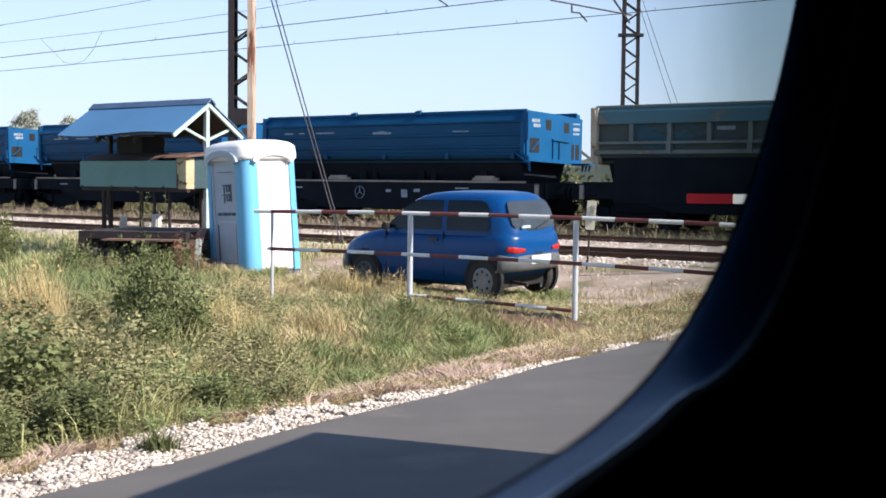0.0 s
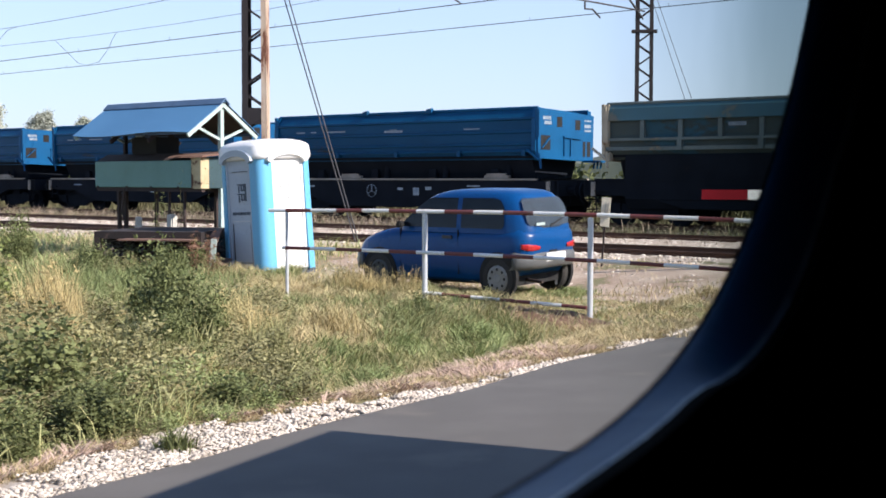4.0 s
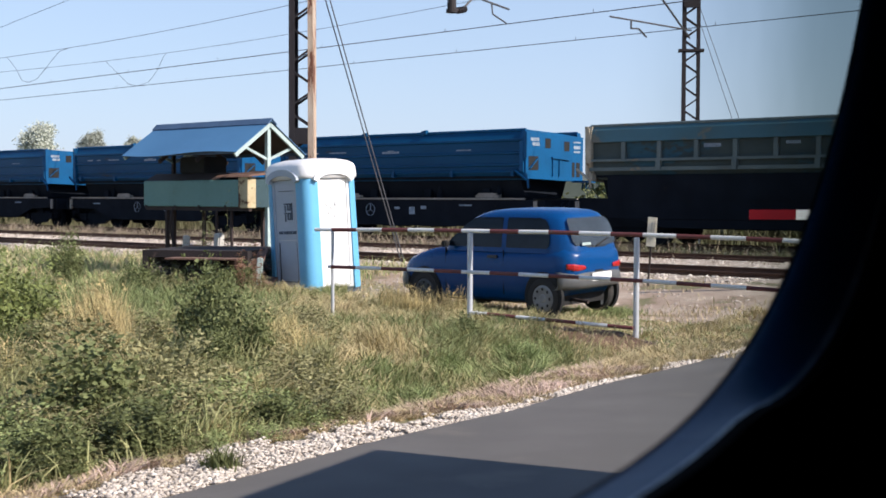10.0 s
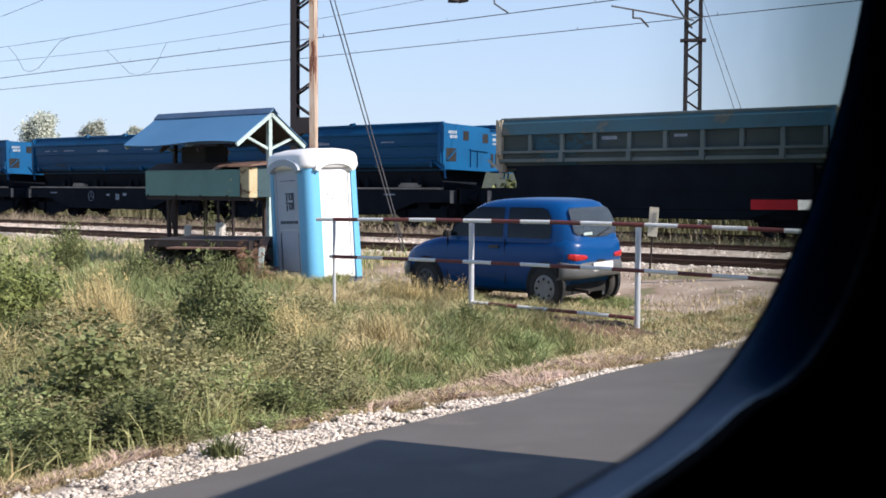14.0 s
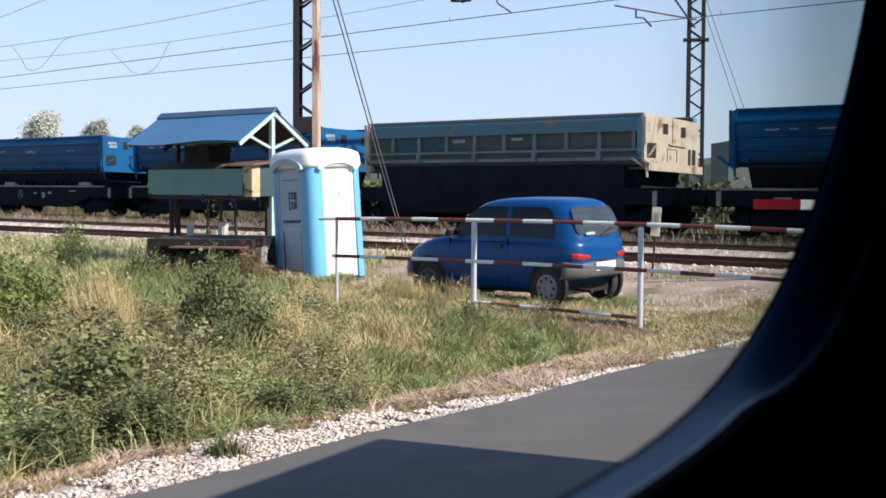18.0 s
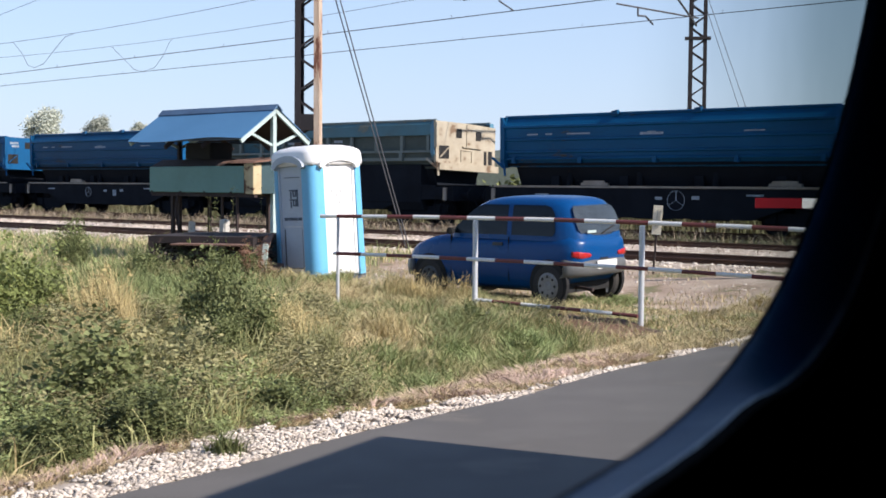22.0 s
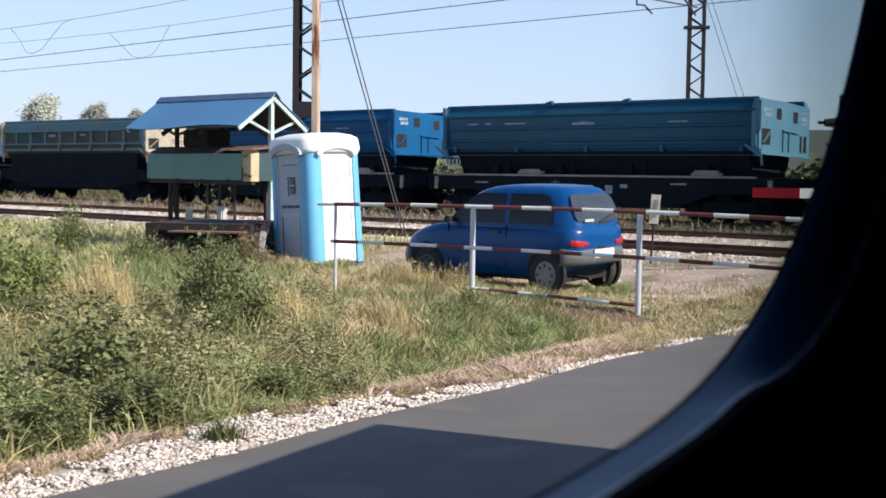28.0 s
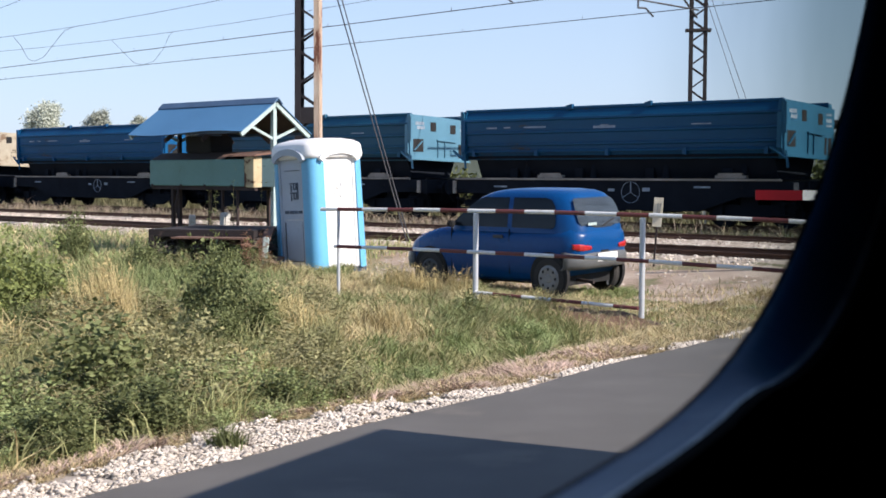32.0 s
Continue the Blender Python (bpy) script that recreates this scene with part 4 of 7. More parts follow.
plant("lime", -4.25, 13.1, 0.8, 1.45, 1)
plant("lime", -4.6, 12.8, 0.85, 1.4, 0)
plant("lime", -4.85, 13.3, 0.85, 1.5, 1)
plant("lime", -4.3, 12.5, 0.6, 1.0, 0)
plant("dark", -4.05, 12.2, 0.5, 1.1, 0)
plant("dark", -4.45, 12.1, 0.55, 1.0, 1)
plant("straw", -3.6, 13.4, 0.8, 1.3, 1)
plant("straw", -3.45, 13.1, 0.6, 1.3, 0)
plant("straw", -3.5, 13.3, 0.55, 1.4, 2)
plant("straw", -4.0, 12.9, 0.9, 0.8, 0)
plant("straw", -3.85, 12.6, 0.8, 0.75, 2)
for k, (x, y) in enumerate(((-4.75, 23.0), (-4.35, 23.4), (-3.95, 23.2), (-3.7, 23.6), (-4.5, 23.9), (-3.45, 23.3))):
    plant("tall", x, y, 0.9 + 0.06 * (k % 3), 1.0, k)
for k, (x, y) in enumerate(((-3.2, 20.6), (-3.05, 20.9), (-2.95, 20.5), (-3.35, 20.9))):
    plant("dock", x, y, 0.8 + 0.1 * (k % 2), 1.0, k)
plant("dark", -3.7, 11.4, 0.55, 0.9, 1)
plant("dark", -7.15, 24.0, 0.75, 1.35, 1)
plant("dark", -6.85, 23.3, 0.55, 1.5, 2)
# more dark bushes where the growth has a shaded hole
plant("dark", -2.55, 8.75, 0.5, 0.75, 2)
plant("dark", -2.25, 8.8, 0.5, 0.8, 0)
plant("dark", -1.95, 8.95, 0.48, 0.8, 1)
plant("dark", -1.65, 9.15, 0.4, 0.75, 2)
plant("mid", -2.95, 8.1, 0.6, 0.8, 2)
plant("mid", -1.25, 9.5, 0.75, 0.8, 0)
plant("mid", -0.75, 9.9, 0.55, 0.75, 1)
plant("mid", -1.75, 9.1, 0.75, 0.95, 2)
plant("mid", -2.65, 7.9, 0.65, 0.85, 0)
plant("mid", -2.95, 8.3, 0.8, 0.85, 1)
plant("mid", -0.1, 11.4, 0.5, 0.7, 1)
plant("mid", 0.95, 13.6, 0.55, 0.9, 2)
plant("dark", -0.3, 10.9, 0.35, 0.7, 0)
plant("dark", 0.75, 13.2, 0.35, 0.8, 1)
plant("dark", 0.25, 14.3, 0.45, 0.8, 0)
plant("straw", -3.0, 9.6, 0.7, 0.55, 1)
plant("straw", -3.2, 9.2, 0.6, 0.6, 2)
plant("straw", -3.4, 12.4, 1.0, 1.15, 0)
plant("straw", -3.15, 12.0, 0.9, 1.0, 1)
plant("straw", -3.75, 10.4, 0.9, 0.8, 2)
plant("straw", -1.35, 12.6, 0.9, 0.6, 0)
plant("straw", -0.6, 13.0, 1.0, 0.5, 1)
# weeds round the rusty platform and in front of the car
for k, (x, y) in enumerate(((-4.9, 21.2), (-4.4, 21.3), (-3.9, 21.2), (-3.4, 21.3), (-5.3, 21.6), (-4.6, 20.4), (-3.6, 20.3), (-3.1, 21.0), (-4.1, 20.7), (-5.0, 20.5))):
    plant("olive" if k % 3 else "dark", x, y, 0.6, 1.0 - 0.08 * (k % 3), k)
for k, (x, y) in enumerate(((-0.55, 17.4), (-0.35, 17.2), (-0.1, 17.0), (0.2, 16.8), (-0.75, 17.7))):
    plant("straw", x, y, 0.55, 1.2 - 0.1 * (k % 3), k)
g = np.random.default_rng(4)
count = 0
while count < 190:
    x, y = g.uniform(-7.4, -0.4), g.uniform(7.4, 15.6)
    off, s = road_gap(x, y)
    if off > 0.85 and x < -0.75 - max(0, y - 10.5) * 0.2 and x > -0.46 * y and not (y > 13.5 and -3.7 < x < -1.9) and not (-2.7 < x < -1.6 and 10.7 < y < 12.9) and not (-3.8 < x < -3.1 and 11.9 < y < 13.2):
        u = g.uniform()
        small = min(1, 0.55 + 0.5 * (off - 0.85))
        # turn some near plants dark to paint the shaded pockets
        if y < 8.8 and x > -2.8 and u > 0.75:
            u = 0.55
        elif y > 8.8 and 0.5 < u < 0.63:
            u = 0.9
        kind = "olive" if u < 0.33 else "mid" if u < 0.5 else "dark" if u < 0.63 else "straw" if u < 0.68 else "tuft"
        if y > 10.6 and kind in ("dark", "mid") and (x > -1.75 or -3.5 < x < -2.5):
            kind = "olive" if x < -2 else "tuft"
        plant(kind, x, y, g.uniform(0.5, 0.95) * small, g.uniform(0.6, 0.95) * (0.8 if y > 14 else 1), count)
        count += 1

g = np.random.default_rng(14)
count = 0
while count < 26:
    x, y = g.uniform(-1.5, 3.2), g.uniform(9.5, 17)
    if meadow(x, y, g) and road_gap(x, y)[0] > 0.45 and x > -0.75 - max(0, y - 10.5) * 0.2:
        plant("olive" if g.uniform() < 0.6 else "mid", x, y, g.uniform(0.2, 0.42), g.uniform(0.45, 0.8), count)
        count += 1

for k, (x, y) in enumerate(((-5.0, 21.5), (-4.55, 21.55), (-4.2, 21.4), (-3.8, 21.45), (-3.45, 21.35), (-5.35, 21.7))):
    plant("dark" if k % 2 else "straw", x, y, 0.42, 1.3 if k % 2 else 0.9, k)
# weeds along the car's sill
for k in range(9):
    f = k / 8
    plant(("dark", "olive", "straw")[k % 3], -0.85 + 1.9 * f, 19.0 - 1.55 * f, 0.24 + 0.05 * (k % 2), 1.15 - 0.25 * f, k)
for k in range(7):
    plant("straw" if k % 2 else "olive", -0.75 + 0.16 * k, 18.72 - 0.13 * k, 0.36 + 0.04 * (k % 3), 1.25, k)
# small weeds that close the thicket towards the gravel
g = np.random.default_rng(31)
for k in range(40):
    s = g.uniform(-4.2, 0.9)
    q = EDGE + ROAD * s + SIDE * (0.9 - 0.05 * (s + 3) + g.uniform(0, 0.6))
    # extra dark plants here colour in the shaded pocket by the gravel
    plant("dark" if -2.6 < q.x < -1.6 and k % 3 else "mid" if k % 3 == 0 else "olive" if k % 5 else "dark", q.x, q.y, g.uniform(0.36, 0.6), g.uniform(0.6, 0.9), k)


def hedge(name, n0, n1, s0, s1, high, clumps, material, label, seed):
    """A ragged row of scrub: clumps of leaves heaped up unevenly."""
    g = np.random.default_rng(seed)
    out = []
    for k in range(clumps):
        s = g.uniform(s0, s1)
        top = high * (0.75 + 0.35 * noise.noise((s * 0.35, seed, 0)) + 0.2 * noise.noise((s * 1.3, seed, 2)))
        c = np.array(on_rails(g.uniform(n0, n1), s, top * g.uniform(0.05, 1.0) ** 0.7))
        q = g.normal(0, 0.22, (26, 3)) + c
        d = g.normal(0, 1, (26, 3))
        u = np.cross(d, g.normal(0, 1, (26, 3)))
        d *= 0.13 / np.linalg.norm(d, axis=1)[:, None]
        u *= 0.075 / np.linalg.norm(u, axis=1)[:, None]
        out.append(np.stack([q - d, q + u, q + d, q - u], 1).reshape(-1, 3))
    v = np.concatenate(out)
    return tagged(soup(name, v, np.arange(len(v)).reshape(-1, 4), material), label, "scrub", kind="stuff")


hedge("trackside_scrub", 36.5, 38.5, -22, 70, 2.2, 1700, M_leaf_dark, "rough green scrub beyond the goods train", 41)

# ---- far woods and the closing distance ----
g = np.random.default_rng(11)
bm = bmesh.new()
last = None
for k in range(121):
    a = radians(-75 + k * 1.25)
    r = 420
    top = 9 + 5 * noise.noise((k * 0.35, 0, 0)) + 2.5 * noise.noise((k * 1.7, 4, 0)) + (2 if k > 60 else 0)
    row = [bm.verts.new((math.sin(a) * (r + dr), math.cos(a) * (r + dr), z)) for dr, z in ((0, -2), (0, top * 0.8), (9, top), (60, top * 0.6), (60, -2))]
    if last:
        for i in range(4):
            bm.faces.new((last[i], last[i + 1], row[i + 1], row[i]))
    last = row
tagged(part("backdrop", bm, M_woods), "hazy far woods along the horizon", "woods", kind="structure")


def tree(x, y, high, wide, seed, label):
    """A tapered trunk with limbs and a crown of many small leaves in clumps."""
    g = np.random.default_rng(seed)
    ob = thing("tree", pose(x, y, 0), label, "tree", "trees beyond the railway")
    bm = bmesh.new()
    bar(bm, (0, 0, -0.2), (0.1, 0, high * 0.45), 0.22, 8, 0.13)
    ends = []
    for k in range(11):
        a, z = g.uniform(0, math.tau), high * g.uniform(0.25, 0.5)
        e = Vector((math.cos(a) * wide * g.uniform(0.3, 0.9), math.sin(a) * wide * g.uniform(0.3, 0.9), high * g.uniform(0.5, 0.95)))
        bar(bm, (0.08, 0, z), e, 0.08, 5, 0.02)
        ends.append(e)
    part("trunk", bm, M_bark, ob)
    verts = []
    for k in range(170):
        e = ends[k % len(ends)]
        c = np.array(e) + g.normal(0, 1, 3) * (wide * 0.3, wide * 0.3, high * 0.1)
        c[2] = min(c[2], high * (0.98 - 0.1 * ((c[0] ** 2 + c[1] ** 2) / wide ** 2)))
        q = g.normal(0, 1, (130, 3)) * wide * 0.19 + c
        d = g.normal(0, 1, (130, 3))
        u = np.cross(d, g.normal(0, 1, (130, 3)))
        d *= 0.085 / np.linalg.norm(d, axis=1)[:, None]
        u *= 0.055 / np.linalg.norm(u, axis=1)[:, None]
        verts.append(np.stack([q - d, q + u, q + d, q - u], 1).reshape(-1, 3))
    v = np.concatenate(verts)
    soup("crown", v, np.arange(len(v)).reshape(-1, 4), M_leaf_hazed, ob)
    return ob


tree(-29.6, 94.2, 6.9, 1.3, 1, "broad green tree beyond the railway")
tree(-30.4, 110, 7.5, 1.05, 2, "slender green tree beyond the railway")
tree(-30.2, 124, 7.7, 0.8, 3, "small green tree beyond the railway")

# ---- the goods train ----
def marks(parent, rows):
    """Short bars of unreadable white lettering on the near side: x, z, width, height."""
    for x, z, w, h, y in rows:
        bm = bmesh.new()
        box(bm, x - w / 2, x + w / 2, y - 0.004, y, z - h / 2, z + h / 2)
        part("lettering", bm, M_mark, parent, "unreadable white lettering")


def wheelset(parent, x):
    bm = bmesh.new()
    bar(bm, (0, -0.95, 0), (0, 0.95, 0), 0.07)
    for y in (-0.75, 0.75):
        turned(bm, ((0.12, -0.07), (0.3, -0.03), (0.4, -0.06), (0.46, -0.06), (0.46, 0.05), (0.49, 0.06), (0.12, 0.07)), (0, y, 0), 18, "y")
    ob = part("wheelset", bm, M_under, parent)
    ob.matrix_basis = pose(x, 0, 0.46)
    return ob


def underframe(wagon, plain=False, at=-1.1, size=0.2):
    low = 0.5 if plain else 0.42
    bm = bmesh.new()
    for y in (-1.35, 1.35):
        outline = [(-6.0, 1.25), (6.0, 1.25), (6.0, 0.86), (4.1, 0.82), (2.9, low), (-2.9, low), (-4.1, 0.82), (-6.0, 0.86)]
        prism(bm, outline, y - 0.05, y + 0.05)
    box(bm, -6.0, 6.0, -1.3, 1.3, 1.1, 1.2)
    box(bm, -6.05, -5.9, -1.4, 1.4, 0.8, 1.26)
    box(bm, 5.9, 6.05, -1.4, 1.4, 0.8, 1.26)
    # solid block added so that no bright ground shows under the wagon
    box(bm, -2.7, 2.7, -0.9, 0.9, low, 1.1)
    box(bm, -5.8, 5.8, -0.35, 0.35, 0.5, 1.1)
    for x in (-2.6, -0.9, 0.9):
        bar(bm, (x, -1.0, low + 0.2), (x + 1.2, -1.0, low + 0.2), 0.24, 12)
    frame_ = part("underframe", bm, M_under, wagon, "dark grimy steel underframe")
    bm = bmesh.new()
    for y in (-1.4, 1.4):
        box(bm, -5.7, 5.3, y - 0.04, y + 0.04, 1.252, 1.31)
    part("ledge", bm, M_under if plain else M_ledge, frame_, "" if plain else "pale ledge")
    for x in (-4.25, 4.25):
        bm = bmesh.new()
        for y in (-1.05, 1.05):
            prism(bm, [(x - 1.35, 0.62), (x + 1.35, 0.62), (x + 1.3, 0.42), (x + 0.7, 0.36), (x + 0.4, 0.2), (x - 0.4, 0.2), (x - 0.7, 0.36), (x - 1.3, 0.42)], y - 0.06, y + 0.06)
            for dx in (-0.9, 0.9):
                box(bm, x + dx - 0.16, x + dx + 0.16, y - 0.14, y + 0.14, 0.34, 0.62)
        box(bm, x - 0.25, x + 0.25, -1.1, 1.1, 0.4, 1.08)
        part("bogie", bm, M_under, wagon)
    for x in (-5.15, -3.35, 3.35, 5.15):
        wheelset(wagon, x)
    for sx in (-1, 1):
        for y in (-0.88, 0.88):
            bm = bmesh.new()
            bar(bm, (sx * 6.02, y, 0.98), (sx * 6.38, y, 0.98), 0.09, 10)
            bar(bm, (sx * 6.36, y, 0.98), (sx * 6.41, y, 0.98), 0.22, 14)
            part("buffer", bm, M_under, wagon)
        bm = bmesh.new()
        bar(bm, (sx * 6.0, 0, 0.95), (sx * 6.46, 0, 0.9), 0.05)
        for y in (-0.4, 0.45):
            bar(bm, (sx * 6.0, y, 0.95), (sx * 6.3, y, 0.55), 0.025, 6)
        part("coupling", bm, M_under, wagon)
        for y in (-1.43, 1.43):
            bm = bmesh.new()
            box(bm, sx * 5.72 - 0.06, sx * 5.72 + 0.06, y - 0.03, y + 0.03, 0.82, 1.22)
            part("end_plate", bm, M_ledge, wagon, "pale grey upright plate")
        for y in (-1.38, 1.38):
            bm = bmesh.new()
            for z in (0.36, 0.66, 0.95):
                box(bm, sx * 5.45 - 0.2, sx * 5.45 + 0.2, y - 0.1, y + 0.1, z, z + 0.03)
            for dx in (-0.19, 0.19):
                bar(bm, (sx * 5.45 + dx, y, 0.36), (sx * 5.45 + dx, y, 1.25), 0.012, 5)
            part("steps", bm, M_under, wagon)
    if plain:
        return frame_
    bm = bmesh.new()
    ring = [(size * math.cos(k * math.tau / 20), size * math.sin(k * math.tau / 20)) for k in range(20)]
    for k in range(20):
        a, b = ring[k], ring[(k + 1) % 20]
        beam(bm, (at + a[0], -1.405, 0.92 + a[1]), (at + b[0], -1.405, 0.92 + b[1]), 0.035, 0.01)
    for k in range(3):
        a = math.pi / 2 + k * math.tau / 3
        beam(bm, (at, -1.405, 0.92), (at + size * math.cos(a), -1.405, 0.92 + size * math.sin(a)), 0.035, 0.01)
    part("ring_mark", bm, M_mark, frame_, "white ring mark with three spokes")
    rows = [(-3.9, 1.05, 0.5, 0.05, -1.402), (0.1, 0.98, 0.22, 0.08, -1.402), (0.75, 0.9, 0.24, 0.24, -1.402), (1.25, 1.0, 0.24, 0.1, -1.402), (3.0, 1.08, 0.5, 0.05, -1.402)]
    marks(frame_, [r for r in rows if abs(r[0] - at) > size + r[2] / 2 + 0.04])
    return frame_


def end_wall(body, x, colour, with_shelf, sx=1, windows=True):
    """The flat end of a tipping body, with square holes, corner cut-outs and a handrail."""
    y0, y1, z0, z1 = -1.5, 1.5, 1.86, 3.36
    bm = bmesh.new()
    prism_out = [(y0, z0 + 0.06), (y1, z0 - 0.02), (y1 + 0.03, z1 - 0.14), (0.05, z1 - 0.05), (y0 - 0.03, z1)]
    along_x(bm, prism_out, x, x + sx * 0.09)
    wall = part("end_wall", bm, colour, body)
    f = x + sx * 0.09
    # openings are thin black plates: their dark inside is painted on
    for name, rows, material in (
            ("hole", ((-0.38, 2.98, 0.28, 0.3), (0.62, 2.92, 0.28, 0.3), (-1.12, 2.36, 0.5, 0.42), (0.98, 2.2, 0.14, 0.46), (1.24, 2.2, 0.2, 0.46)), M_black),
            ("lettering", ((-1.05, 3.08, 0.42, 0.1), (-1.0, 2.94, 0.36, 0.1), (1.18, 3.06, 0.4, 0.05), (1.18, 2.9, 0.36, 0.1), (1.18, 2.76, 0.36, 0.06)), M_mark)):
        for y, z, w, h in rows:
            if colour is M_cream and name != "hole":
                continue
            bm = bmesh.new()
            box(bm, min(f, f + sx * 0.006), max(f, f + sx * 0.006), y - w / 2, y + w / 2, z - h / 2, z + h / 2)
            part(name, bm, material, wall, "black plate standing for a shaded opening" if name == "hole" else "")
    bm = bmesh.new()
    beam(bm, (f + sx * 0.01, -1.34, 2.2), (f + sx * 0.01, -0.95, 2.5), 0.1, 0.03)
    for y in () if colour is M_cream else (0.2, -0.15):
        beam(bm, (f + sx * 0.02, y, 1.98), (f + sx * 0.02, y, 2.5), 0.04, 0.03)
    beam(bm, (f + sx * 0.03, -0.2, 2.55), (f + sx * 0.03, 0.75, 2.5), 0.05, 0.04)
    beam(bm, (f + sx * 0.03, -1.48, 1.92), (f + sx * 0.03, 1.48, 1.84), 0.09, 0.05)
    part("end_rib", bm, colour, wall)
    if colour is M_cream:
        bm = bmesh.new()
        prism_sill = [(-1.5, 2.02), (1.52, 1.93), (1.52, 1.71), (-1.5, 1.8)]
        along_x(bm, prism_sill[::-1], f + sx * 0.012, f + sx * 0.15)
        part("end_sill", bm, colour, wall, "yellowed cream sill plate")
        bm = bmesh.new()
        for a, b in (((-0.28, 2.06), (-0.28, 2.44)), ((0.26, 2.04), (0.26, 2.42)), ((-0.28, 2.44), (0.26, 2.42)), ((0.0, 2.5), (0.02, 3.28))):
            beam(bm, (f + sx * 0.012, a[0], a[1]), (f + sx * 0.012, b[0], b[1]), 0.035, 0.024)
        part("hatch_frame", bm, colour, wall)
    if with_shelf:
        bm = bmesh.new()
        box(bm, min(f, f + sx * 0.5), max(f, f + sx * 0.5), 0.9, 1.5, 1.8, 1.86)
        for y in (1.0, 1.2, 1.4):
            beam(bm, (f + sx * 0.36, y, 1.8), (f + sx * 0.3, y + 0.05, 1.62), 0.05, 0.05)
        part("end_step", bm, colour, wall)
    bm = bmesh.new()
    beam(bm, (f, -1.52, 3.3), (f, -1.52, 2.5), 0.12, 0.05)
    bar(bm, (f + sx * 0.05, -1.5, 2.05), (f + sx * 0.1, -1.5, 1.6), 0.035, 6)
    bar(bm, (f - sx * 0.4, -1.5, 2.15), (f + sx * 0.05, -1.52, 1.85), 0.04, 6)
    part("tip_lever", bm, colour, wall)


def inner_stuff(wagon, deep=False):
    """Tipping rams, brackets and an added near-black block that keeps the gap below dark."""
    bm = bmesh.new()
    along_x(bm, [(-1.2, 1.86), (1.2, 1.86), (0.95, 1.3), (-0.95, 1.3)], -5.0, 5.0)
    part("body_fill", bm, M_under, wagon, "near-black block added below the tipping body")
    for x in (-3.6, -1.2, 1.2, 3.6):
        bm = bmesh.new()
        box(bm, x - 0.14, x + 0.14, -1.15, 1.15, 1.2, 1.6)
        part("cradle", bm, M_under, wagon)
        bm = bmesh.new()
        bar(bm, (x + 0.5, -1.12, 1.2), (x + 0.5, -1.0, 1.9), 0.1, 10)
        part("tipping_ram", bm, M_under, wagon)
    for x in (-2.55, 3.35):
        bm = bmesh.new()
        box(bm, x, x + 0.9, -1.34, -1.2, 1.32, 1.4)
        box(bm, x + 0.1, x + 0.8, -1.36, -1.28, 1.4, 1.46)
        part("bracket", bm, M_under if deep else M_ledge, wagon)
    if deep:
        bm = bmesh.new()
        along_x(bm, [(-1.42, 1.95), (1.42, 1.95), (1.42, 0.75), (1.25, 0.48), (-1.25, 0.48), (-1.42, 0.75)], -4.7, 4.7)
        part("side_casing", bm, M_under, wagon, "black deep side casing")


